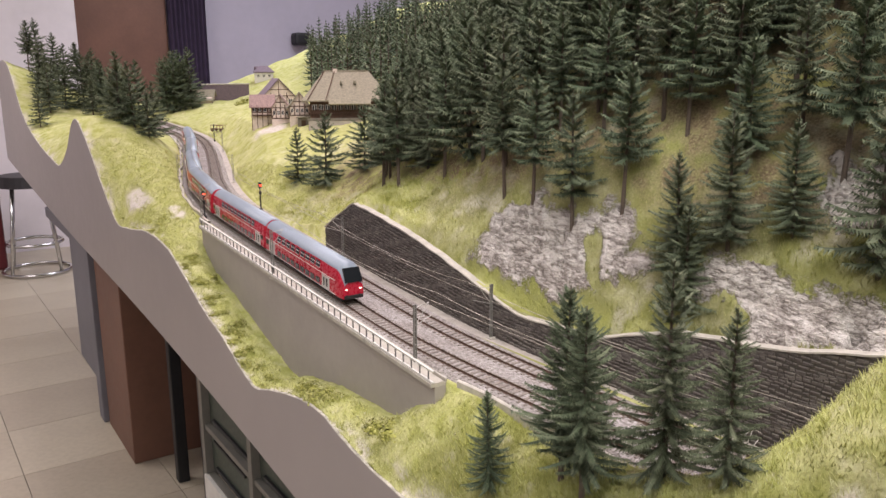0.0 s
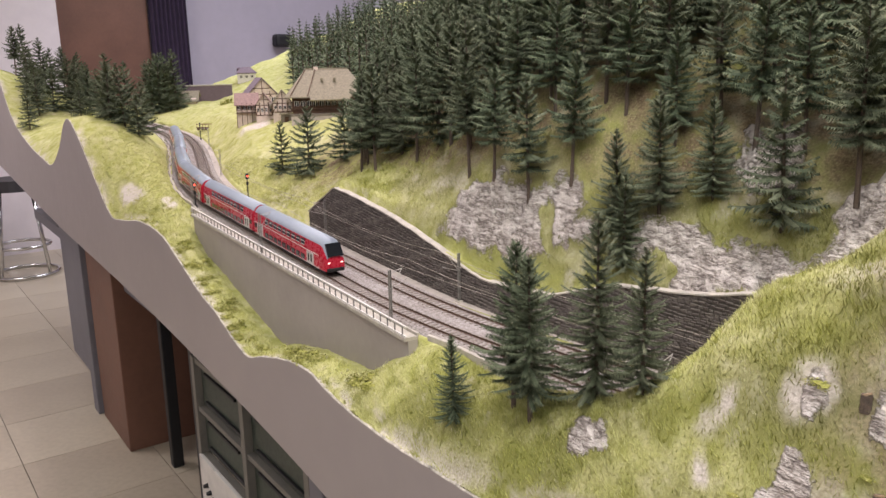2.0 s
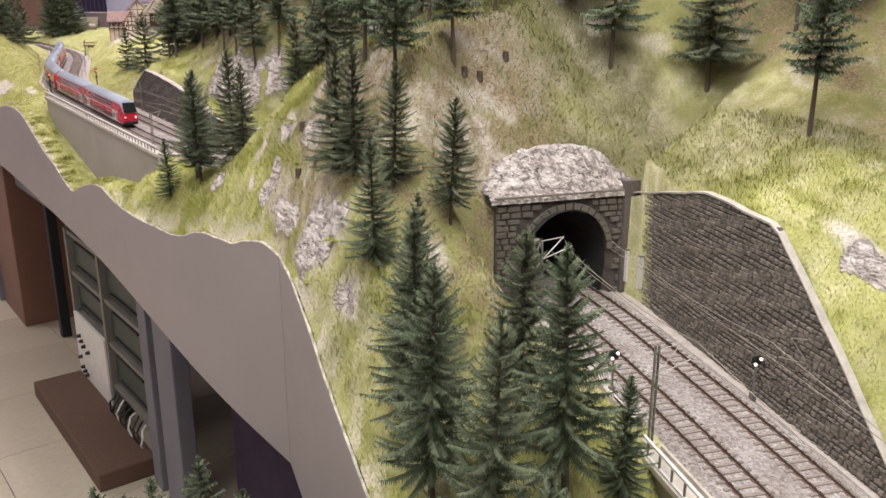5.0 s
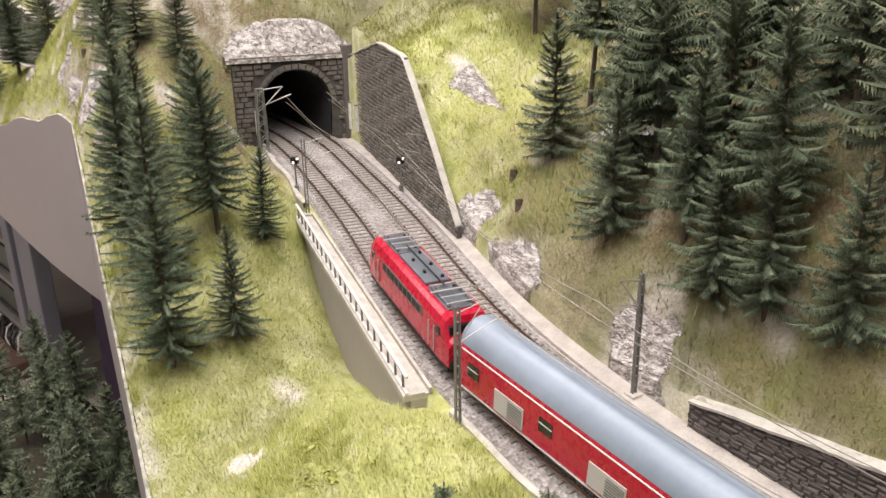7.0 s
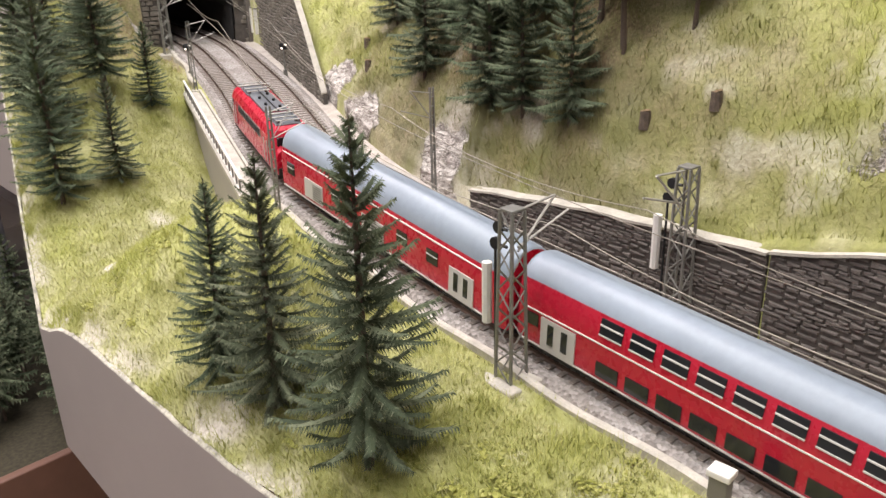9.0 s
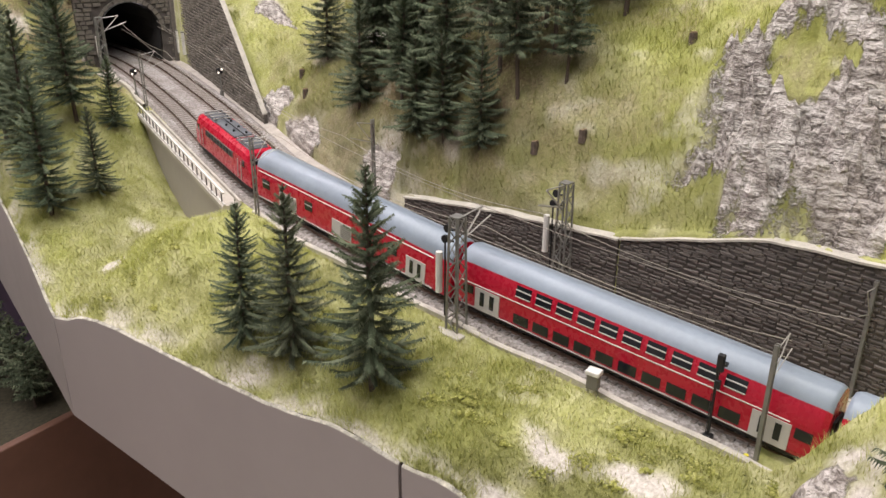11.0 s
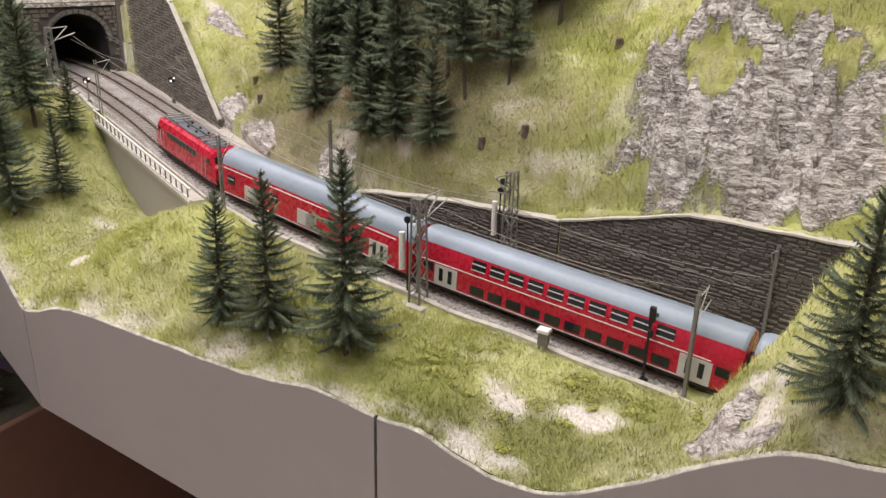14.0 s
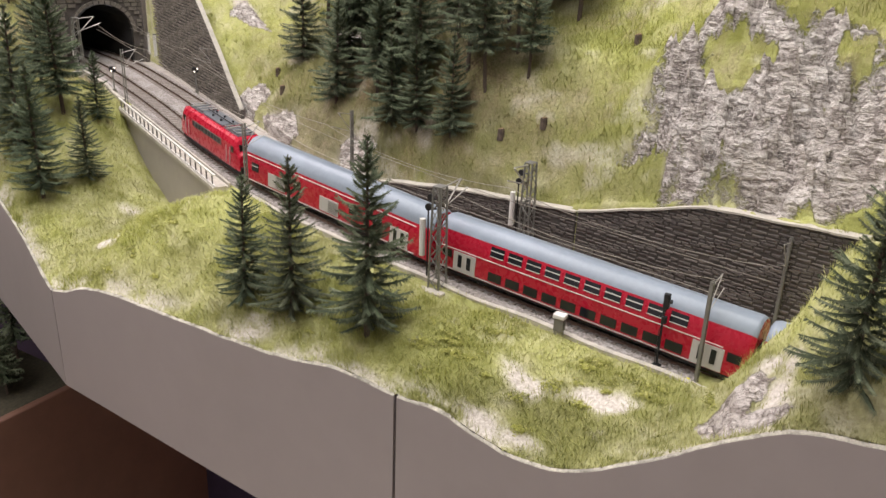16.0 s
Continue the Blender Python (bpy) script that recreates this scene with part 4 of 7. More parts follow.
side_wall("retaining_wall_4", (-1.25, -0.9735), 0.0838, [(-0.972, 1.0505), (-1.077, 1.079), (-1.19, 1.082), (-1.25, 1.084)], "tall dark rubble retaining wall under the rocks", 4, singles=280, course=0.0027, ratio=(1.8, 4.4), proud=0.65)


# ---- tunnel portal with its wing wall ----
P_ACROSS = Vector((PORTAL_DIR[1], -PORTAL_DIR[0], 0))
P_MID = Vector((PORTAL[0], PORTAL[1], 0))
P_RAIL = float(rail_z(PORTAL[1]))
ARCH_W, ARCH_H = 0.0415, 0.080
ARCH_C = -0.0022


def arch_outline(n=20, grow=0.0):
    """The opening seen from the front: across and height above the rail."""
    r = ARCH_W + grow
    spring = ARCH_H - ARCH_W
    pts = [(ARCH_C - r * 0.93, -0.012), (ARCH_C - r, spring * 0.55)]
    pts += [(ARCH_C + r * math.cos(math.pi * (1 - i / n)), spring + r * math.sin(math.pi * i / n)) for i in range(n + 1)]
    return pts + [(ARCH_C + r, spring * 0.55), (ARCH_C + r * 0.93, -0.012)]


def in_arch(s, z, grow=0.0):
    if z is None:
        return False
    r = ARCH_W + grow
    h = z - P_RAIL
    spring = ARCH_H - ARCH_W
    c = s - ARCH_C
    return abs(c) < r and (h < spring or math.hypot(c, h - spring) < r)


def portal():
    t = thing("tunnel_portal", label="stone tunnel portal with a round arch and weathered blocks", category="tunnel portal")
    w0, w1, top = -0.074, 0.060, 0.092
    at = lambda s, h, back=0.0: P_MID + P_ACROSS * s + Vector((PORTAL_DIR[0], PORTAL_DIR[1], 0)) * back + Vector((0, 0, P_RAIL + h))
    # face with the opening cut through
    o = arch_outline()
    verts, faces = [], []
    n = len(o)
    def outer(s, h):
        c, hh = s - ARCH_C, h - 0.03
        k = 1e9
        if c < -1e-6: k = min(k, (w0 - ARCH_C) / c)
        if c > 1e-6: k = min(k, (w1 - ARCH_C) / c)
        if hh > 1e-6: k = min(k, (top - 0.03) / hh)
        return ARCH_C + c * k, 0.03 + hh * k
    for s, h in o:
        es, eh = outer(s, h) if h > 0.0 else ((w0 if s < ARCH_C else w1), h)
        for back in (0.0012, 0.016):
            verts += [at(s, h, back), at(es, eh, back)]
    for i in range(n - 1):
        a, b = i * 4, i * 4 + 4
        faces += [(a, a + 1, b + 1, b), (a + 2, b + 2, b + 3, a + 3), (a, b, b + 2, a + 2), (a + 1, a + 3, b + 3, b + 1)]
    piece("core", mesh_from("core", verts, faces, M_MORTAR), t)
    # blocks
    rng = random.Random(12)
    z = -0.006
    row = 0
    while z < top - 0.004:
        h = rng.uniform(0.0052, 0.0066)
        s = w0 + rng.uniform(-0.006, 0)
        while s < w1:
            w = rng.uniform(0.007, 0.014)
            s0, s1 = max(s, w0), min(s + w, w1)
            if s1 - s0 > 0.002 and not any(in_arch(q, P_RAIL + z + hh, 0.0066) for q in (s0, (s0 + s1) / 2, s1) for hh in (0, h)):
                g, dep = 0.0004, rng.uniform(0.0006, 0.0014)
                vs = [at(s0 + g, z + g, 0.0012), at(s1 - g, z + g, 0.0012), at(s1 - g, z + h - g, 0.0012), at(s0 + g, z + h - g, 0.0012)]
                vs += [at(s0 + g + 0.0006, z + g + 0.0005, -dep), at(s1 - g - 0.0006, z + g + 0.0005, -dep), at(s1 - g - 0.0006, z + h - g - 0.0005, -dep), at(s0 + g + 0.0006, z + h - g - 0.0005, -dep)]
                piece("stone_block", mesh_from("stone_block", vs, [(4, 5, 6, 7), (0, 1, 5, 4), (1, 2, 6, 5), (2, 3, 7, 6), (3, 0, 4, 7)], M_PORTALSTONE), t)
            s += w
        z += h
        row += 1
    # ring of wedge stones
    spring = ARCH_H - ARCH_W
    for i in range(17):
        a0, a1 = math.pi * (i + 0.05) / 17, math.pi * (i + 0.95) / 17
        r0, r1 = ARCH_W + 0.0001, ARCH_W + 0.0066
        vs = []
        for back, inset in ((0.0012, 0), (-0.0018, 0.0004)):
            for a, r in ((a0 + inset * 8, r0 + inset), (a1 - inset * 8, r0 + inset), (a1 - inset * 8, r1 - inset), (a0 + inset * 8, r1 - inset)):
                vs.append(at(ARCH_C - r * math.cos(a), spring + r * math.sin(a), back))
        piece("arch_stone", mesh_from("arch_stone", vs, [(4, 5, 6, 7), (0, 1, 5, 4), (1, 2, 6, 5), (2, 3, 7, 6), (3, 0, 4, 7), (0, 1, 2, 3)], M_PORTALSTONE), t)
    # cornice
    vs, fs = [], []
    for s in (w0 - 0.002, w1 + 0.002):
        vs += [at(s, top, -0.003), at(s, top + 0.004, -0.003), at(s, top + 0.005, 0.017), at(s, top, 0.017)]
    fs = [(0, 1, 2, 3), (7, 6, 5, 4)] + [(j, (j + 1) % 4 + 0, (j + 1) % 4 + 4, j + 4) for j in range(4)]
    piece("cornice", mesh_from("cornice", vs, fs, M_PORTALSTONE), t)
    # corner pillar
    vs = []
    for s, b in ((w1 - 0.006, -0.005), (w1 + 0.010, -0.005), (w1 + 0.010, 0.010), (w1 - 0.006, 0.010)):
        vs += [at(s, -0.008, b), at(s, top + 0.012, b)]
    piece("corner_pillar", mesh_from("corner_pillar", vs, [(0, 1, 3, 2), (2, 3, 5, 4), (4, 5, 7, 6), (6, 7, 1, 0), (1, 7, 5, 3)], M_WALLSTONE), t)
    # near-black lining that runs on into the hill
    ys = np.linspace(PORTAL[1] + 0.002, 0.17, 40)
    o2 = arch_outline(12)
    verts, faces = [], []
    for y in ys:
        verts += [along(y, s + SPACING / 2, h) for s, h in o2]
    m = len(o2)
    for i in range(len(ys) - 1):
        faces += [(i * m + j, i * m + m + j, i * m + m + j + 1, i * m + j + 1) for j in range(m - 1)]
    faces.append(tuple(range((len(ys) - 1) * m, len(ys) * m)))
    piece("lining", mesh_from("lining", verts, faces, M_TUNNEL), t, "near-black tunnel lining")
    return t


portal()


def portal_shelf():
    """The pale layered rock that lies on the portal's cornice."""
    ss, ds = np.linspace(-0.080, 0.070, 76), np.concatenate([[-0.0035, -0.0030], np.linspace(-0.001, 0.052, 28)])
    S, D = np.meshgrid(ss, ds)
    arch = np.clip(1 - ((S + 0.002) / 0.080) ** 2, 0, 1)
    h = 0.0945 + arch ** 0.6 * (0.008 * smooth(-0.0032, 0.006, D) + 0.98 * np.maximum(D - 0.004, 0))
    layers = fbm(S * 0.35 + 3, h * 3.0 + D * 2.0, 60, 91, 3)
    h = h + smooth(-0.0032, 0.002, D) * (0.0045 * layers + 0.0035 * fbm(S, D, 70, 92) + 0.0015 * fbm(S, D, 190, 93))
    h = h - 0.02 * smooth(0.038, 0.052, D)
    h[0] = 0.090
    X = PORTAL[0] + PORTAL_DIR[1] * S + PORTAL_DIR[0] * D
    Y = PORTAL[1] - PORTAL_DIR[0] * S + PORTAL_DIR[1] * D
    n, m = S.shape
    idx = np.arange(n * m).reshape(n, m)
    quads = np.stack([idx[:-1, :-1], idx[:-1, 1:], idx[1:, 1:], idx[1:, :-1]], -1).reshape(-1, 4)
    me = mesh_from("rock_shelf", np.stack([X, Y, P_RAIL + h], -1).reshape(-1, 3), quads.tolist(), M_GROUND)
    me.attributes.new("rock", "FLOAT", "POINT").data.foreach_set("value", np.full(n * m, 1.3, np.float32))
    tagged(new("rock_shelf", me), "pale layered plaster rock shelf over the tunnel portal", "rock", kind="structure")


portal_shelf()
pa = P_MID + P_ACROSS * 0.064
pb = Vector((0.425, -0.497, 0))
wing_len = (pa - pb).length
wz = knots_linear([(0, 1.052), (wing_len * 0.19, 1.116), (wing_len * 0.395, 1.180), (wing_len * 0.64, 1.187), (wing_len, 1.162)])
wall_panel("wing_wall", (pb.x, pb.y), (pa.x, pa.y), wz, lambda s: 1.038 + 0.026 * s / wing_len, "sloping grey stone wing wall beside the tunnel portal", M_MORTAR, M_PORTALSTONE, course=0.0036, seed=9, wave=0.0008, singles=0, ratio=(0.9, 2.2), thick=0.0045)


# ---- viaduct sides with railings ----
def viaduct(name, y0, y1, u, low, posts, label):
    t = thing(name, label=label, category="viaduct", kind="structure")
    a, b = along(y0, u), along(y1, u)
    ys = np.linspace(y0, y1, 24)
    d = (b - a).normalized()
    out = Vector((-abs(d.y), d.x * (1 if d.y > 0 else -1), 0)).normalized()
    at = lambda f, o, z: a.lerp(b, f) + out * o + Vector((0, 0, z))
    verts, faces = [], []
    for i in range(13):
        f = i / 12
        zl = low(y0 + (y1 - y0) * f) - float(a.lerp(b, f).z)
        verts += [at(f, 0.0, zl), at(f, 0.0, -0.0075), at(f, -0.012, -0.0075), at(f, -0.012, zl)]
    for i in range(12):
        faces += [(i * 4 + j, i * 4 + (j + 1) % 4, i * 4 + 4 + (j + 1) % 4, i * 4 + 4 + j) for j in range(4)]
    faces += [(0, 1, 2, 3), (51, 50, 49, 48)]
    piece("side_face", mesh_from("side_face", verts, faces, M_CONCRETE), t, "smooth grey painted side face")
    def beam(name, o0, o1, z0, z1, mat_, label=""):
        vs = []
        for f in (0.0, 1.0):
            vs += [at(f, o0, z0), at(f, o1, z0), at(f, o1, z1), at(f, o0, z1)]
        piece(name, mesh_from(name, vs, [(0, 1, 2, 3), (7, 6, 5, 4), (0, 4, 5, 1), (1, 5, 6, 2), (2, 6, 7, 3), (3, 7, 4, 0)], mat_), t, label)
    beam("edge_beam", 0.0045, -0.009, -0.0075, -0.0035, M_COPING, "pale projecting edge beam")
    beam("walkway", -0.009, -0.0125, -0.0075, -0.0045, M_COPING)
    beam("top_rail", 0.0030, 0.0012, 0.0075, 0.0092, M_WHITE, "pale top rail")
    beam("foot_rail", 0.0030, 0.0012, -0.0030, -0.0018, M_WHITE, "pale foot rail")
    beam("inner_edge", -0.0115, -0.0135, -0.0045, -0.0012, M_COPING, "pale inner kerb")
    bm = bmesh.new()
    box(bm, -0.0006, 0.0006, -0.0006, 0.0006, -0.0036, 0.0078, 0.0001)
    me = bpy.data.meshes.new("post")
    bm.to_mesh(me)
    bm.free()
    me.materials.append(M_POST)
    turn = math.atan2(d.y, d.x)
    for i in range(posts):
        f = (i + 0.5) / posts
        piece("post", me, t, at=Matrix.Translation(at(f, 0.0021, 0)) @ Matrix.Rotation(turn, 4, "Z"))
    return t


viaduct("viaduct_1", 1.272, 0.583, -0.0440, lambda y: float(foot_z(y)) - 0.02, 46, "grey viaduct side with a pale railing above a grass strip")
viaduct("viaduct_2", -0.385, -0.655, -0.0400, lambda y: float(foot_z(y)) - 0.02, 21, "short grey viaduct side with a pale railing")

# ---- spruces ----
def spruce_trunk():
    bm = bmesh.new()
    rod(bm, (0, 0, -0.03), (0, 0, 0.55), 0.016, 0.010, 7)
    rod(bm, (0, 0, 0.55), (0, 0, 0.985), 0.010, 0.002, 5)
    me = bpy.data.meshes.new("trunk")
    bm.to_mesh(me)
    bm.free()
    me.materials.append(M_BARK)
    return me


def spruce_model(seed, tiers, spokes, stations, bare, spread, wide=0.014, comb=True, grow=0.065):
    """Trunk and crown of a spruce one unit high: whorls of arched fronds with toothed edges."""
    rng = random.Random(seed)
    v, f = [], []
    def tri(a, b, c):
        n = len(v)
        v.extend((a, b, c))
        f.append((n, n + 1, n + 2))
    for i in range(tiers):
        g = i / (tiers - 1)
        z = bare + (0.955 - bare) * g ** 0.92
        r = spread * (1 - g) ** 0.78 * rng.uniform(0.88, 1.10) + 0.020
        if i == 0:
            r *= 0.78
        count = max(4, round(spokes * (0.62 + 0.38 * (1 - g))))
        off = rng.random() * 6.283
        for j in range(count):
            a = off + 6.283 * j / count + rng.uniform(-0.28, 0.28)
            L = r * rng.uniform(0.68, 1.14)
            c, s = math.cos(a), math.sin(a)
            slope = -0.34 + 0.95 * g ** 1.3 + rng.uniform(-0.14, 0.14)
            curl = rng.uniform(0.10, 0.34)
            bend = rng.uniform(-0.18, 0.18)
            z0 = z + rng.uniform(-0.016, 0.016)
            w0 = (wide + grow * L) * rng.uniform(0.85, 1.15)
            n = max(2, round(stations * (0.45 + 0.55 * L / spread)))
            def at(t, side, drop):
                x, y = L * t, bend * L * t * t + side
                return (c * x - s * y, s * x + c * y, z0 + L * (slope * t + curl * t * t) - drop)
            mids, lefts, rights = [], [], []
            for k in range(n + 1):
                t = 0.08 + 0.92 * k / n
                w = w0 * (0.30 + 0.80 * math.sin(math.pi * min(1.0, 0.12 + 0.80 * t))) * rng.uniform(0.86, 1.14)
                if k == n:
                    w *= 0.35
                mids.append(at(t, 0.0, 0.0))
                lefts.append(at(t - 0.02, w * 0.62, w * rng.uniform(0.25, 0.5)))
                rights.append(at(t - 0.02, -w * 0.62, w * rng.uniform(0.25, 0.5)))
            o = len(v)
            for k in range(n + 1):
                v.extend((mids[k], lefts[k], rights[k]))
            for k in range(n):
                p, q = o + 3 * k, o + 3 * k + 3
                f.append((p, q, q + 1, p + 1))
                f.append((p, p + 2, q + 2, q))
            tip = at(1.0 + 0.10, rng.uniform(-0.2, 0.2) * w0, -0.1 * w0)
            tri(lefts[n], rights[n], tip)
            if not comb:
                continue
            half = 0.92 / n * 0.21
            for k in range(n + 1):
                t = 0.08 + 0.92 * k / n
                w = w0 * (0.42 + 0.75 * math.sin(math.pi * min(1.0, 0.18 + 0.74 * t)))
                for side in (-1, 1):
                    for m in (0, 1):
                        tt = t + (m * 0.46 - 0.2) * 0.92 / n
                        reach = w * rng.uniform(1.0, 1.55)
                        low = reach * rng.uniform(0.55, 1.15)
                        tri(at(tt - half, side * w * 0.30, w * 0.15), at(tt + half, side * w * 0.30, w * 0.15), at(tt + reach * 0.45 / L, side * reach, low))
                tri(at(t - half, 0.0, 0.002), at(t + half, 0.0, 0.002), at(t + 0.04, rng.uniform(-0.4, 0.4) * w, w * rng.uniform(0.8, 1.35)))
                if k % 2:
                    tri(at(t - half, 0.1 * w, 0.0), at(t + half, -0.1 * w, 0.0), at(t + 0.10, rng.uniform(-0.4, 0.4) * w, -w * rng.uniform(0.35, 0.6)))
    for k in range(12):
        a = rng.random() * 6.283
        c, s, z = math.cos(a), math.sin(a), 0.90 + 0.0078 * k
        tri((-s * 0.004, c * 0.004, z), (s * 0.004, -c * 0.004, z), (c * 0.016, s * 0.016, z + 0.020))
    return spruce_trunk(), mesh_from("crown", v, f, M_NEEDLE)


VFAR = [spruce_model(s, 9, 6, 2, bare, spread, 0.030, False) for s, bare, spread in ((31, 0.14, 0.22), (32, 0.2, 0.21), (33, 0.3, 0.20))]
NEAR = [spruce_model(s, 18, 8, 10, bare, spread) for s, bare, spread in ((1, 0.07, 0.275), (2, 0.10, 0.245), (3, 0.07, 0.270), (4, 0.20, 0.245))]
HERO = [spruce_model(s, 19, 10, 12, bare, spread, 0.0135, grow=0.028) for s, bare, spread in ((61, 0.06, 0.245), (62, 0.10, 0.230), (63, 0.06, 0.235), (64, 0.20, 0.230))]
TALL = [spruce_model(s, 14, 7, 6, bare, spread, 0.018) for s, bare, spread in ((11, 0.34, 0.215), (12, 0.28, 0.215), (13, 0.40, 0.205))]
INNER = [spruce_model(s, 12, 6, 3, bare, spread, 0.022) for s, bare, spread in ((51, 0.30, 0.215), (52, 0.24, 0.22), (53, 0.36, 0.205))]
FAR = [spruce_model(s, 13, 7, 5, bare, spread, 0.020) for s, bare, spread in ((21, 0.10, 0.27), (22, 0.14, 0.26), (23, 0.22, 0.24), (24, 0.08, 0.28))]
PLUMP = [spruce_model(s, 13, 8, 7, 0.06, spread, 0.018) for s, spread in ((41, 0.37), (42, 0.33))]
TREE_RNG = random.Random(77)


def spruce(x, y, h, kind, group, label, lean=2.5, dz=0.0):
    tr, cr = kind
    z = float(ground(x, y)[0]) + dz
    t = new("spruce_tree")
    t.matrix_basis = pose(x, y, z, TREE_RNG.uniform(-lean, lean), TREE_RNG.uniform(-lean, lean), TREE_RNG.uniform(0, 360)) @ Matrix.Scale(h, 4)
    tagged(t, label, "tree", group)
    piece("trunk", tr, t)
    piece("crown", cr, t)
    return t


def stand_of(rows, kinds, group, label):
    for i, (x, y, h) in enumerate(rows):
        spruce(x, y, h, kinds[i % len(kinds)], group, label)


stand_of([(0.133, -0.779, 0.104), (0.131, -0.830, 0.124), (0.127, -0.903, 0.148)], [HERO[0], HERO[2], HERO[1]], "three spruces on the meadow", "dark green model spruce standing on the meadow")
stand_of([(0.106, -1.205, 0.115), (0.118, -1.262, 0.13), (0.16, -1.29, 0.12)], HERO, "spruces on the end spur", "dark green model spruce on the end spur")
stand_of([(0.349, 0.455, 0.084), (0.365, 0.391, 0.148), (0.359, 0.363, 0.144), (0.388, 0.318, 0.150), (0.376, 0.262, 0.110)], [HERO[0], HERO[3], HERO[3], HERO[2], HERO[1]], "spruces by the first viaduct", "dark green model spruce on the grassy mound")
stand_of([(0.224, -0.309, 0.16), (0.268, -0.378, 0.15), (0.303, -0.390, 0.080), (0.231, -0.462, 0.090), (0.186, -0.446, 0.140), (0.256, -0.250, 0.150), (0.212, -0.375, 0.155), (0.283, -0.322, 0.13)], [HERO[3], HERO[3], HERO[0], HERO[2], HERO[1], HERO[1], HERO[2], HERO[3]], "spruces on the slanting edge", "dark green model spruce close to the edge board")
stand_of([(0.344, -0.010, 0.118), (0.337, -0.112, 0.106), (0.297, -0.141, 0.102), (0.357, -0.163, 0.102), (0.340, -0.047, 0.120), (0.284, -0.222, 0.125)], HERO, "spruces on the tunnel spur", "dark green model spruce on the tunnel spur")
stand_of([(0.389, 0.075, 0.160), (0.405, 0.031, 0.15), (0.381, -0.052, 0.138), (0.453, -0.049, 0.140), (0.45, 0.06, 0.14), (0.50, 0.05, 0.155), (0.53, -0.02, 0.15), (0.56, 0.06, 0.15), (0.55, 0.12, 0.15), (0.60, 0.0, 0.15)], TALL, "tall spruces on the spur", "tall thin model spruce with a bare lower trunk")
stand_of([(0.594, 1.36, 0.10), (0.603, 1.262, 0.128), (0.641, 1.19, 0.11), (0.60, 0.96, 0.12), (0.585, 0.905, 0.13), (0.63, 1.0, 0.13), (0.66, 1.07, 0.12)], [PLUMP[1], PLUMP[0], PLUMP[0], NEAR[0], NEAR[2], NEAR[1]], "spruces above the first wall", "dark green model spruce on the meadow above the wall")
stand_of([(0.548, 0.643, 0.135), (0.556, 0.591, 0.14), (0.573, 0.539, 0.145), (0.60, 0.66, 0.14), (0.605, 0.60, 0.145)], TALL, "tall spruces at the forest edge", "tall thin model spruce with a bare lower trunk")
stand_of([(0.563, 0.461, 0.11), (0.575, 0.418, 0.12), (0.60, 0.375, 0.10), (0.61, 0.43, 0.12), (0.55, 0.44, 0.10)], NEAR, "spruces above the rocks", "dark green model spruce above the pale rocks")
stand_of([(0.461, -0.569, 0.112), (0.397, -0.667, 0.110), (0.43, -0.66, 0.125), (0.388, -0.727, 0.116), (0.372, -0.757, 0.096), (0.366, -0.790, 0.100), (0.358, -0.833, 0.096), (0.388, -0.78, 0.125), (0.41, -0.735, 0.13)], NEAR, "spruces above the curve", "dense dark green model spruce on the dry slope")
stand_of([(0.372, -0.860, 0.125), (0.392, -0.83, 0.14), (0.44, -0.72, 0.145), (0.46, -0.66, 0.14), (0.383, -0.898, 0.095), (0.425, -0.80, 0.14), (0.435, -0.85, 0.14), (0.429, -0.681, 0.15), (0.463, -0.722, 0.15), (0.405, -0.875, 0.13)], TALL, "tall spruces above the curve", "tall model spruce with a bare lower trunk")


def scatter(n, inside, gap, seed, taken):
    rng = random.Random(seed)
    out, tries = [], 0
    while len(out) < n and tries < n * 60:
        tries += 1
        x, y = inside(rng)
        if x is None:
            continue
        if all((x - a) ** 2 + (y - b) ** 2 > gap * gap for a, b in taken):
            taken.append((x, y))
            out.append((x, y))
    return out


TAKEN = [(o.matrix_basis.translation.x, o.matrix_basis.translation.y) for o in scene.objects if o.name.startswith("spruce_tree")]


def in_forest(rng):
    y = rng.uniform(0.10, 3.5)
    x = rng.uniform(0.52, 2.05)
    if y > 1.25 and x < max(0.46 * y, 1.0 - 2.0 * max(0.0, 1.45 - y)):
        return None, None
    u = x - float(track_x(y))
    edge = 0.135 + 0.02 * math.sin(y * 17) + 0.22 * float(smooth(0.95, 1.3, y))
    if u < edge:
        return None, None
    return x, y


def in_near_forest(rng):
    y = rng.uniform(0.05, 1.3)
    x = rng.uniform(0.52, 1.1)
    u = x - float(track_x(y))
    if u < 0.14 + 0.02 * math.sin(y * 17) + 0.22 * float(smooth(0.95, 1.3, y)):
        return None, None
    return x, y


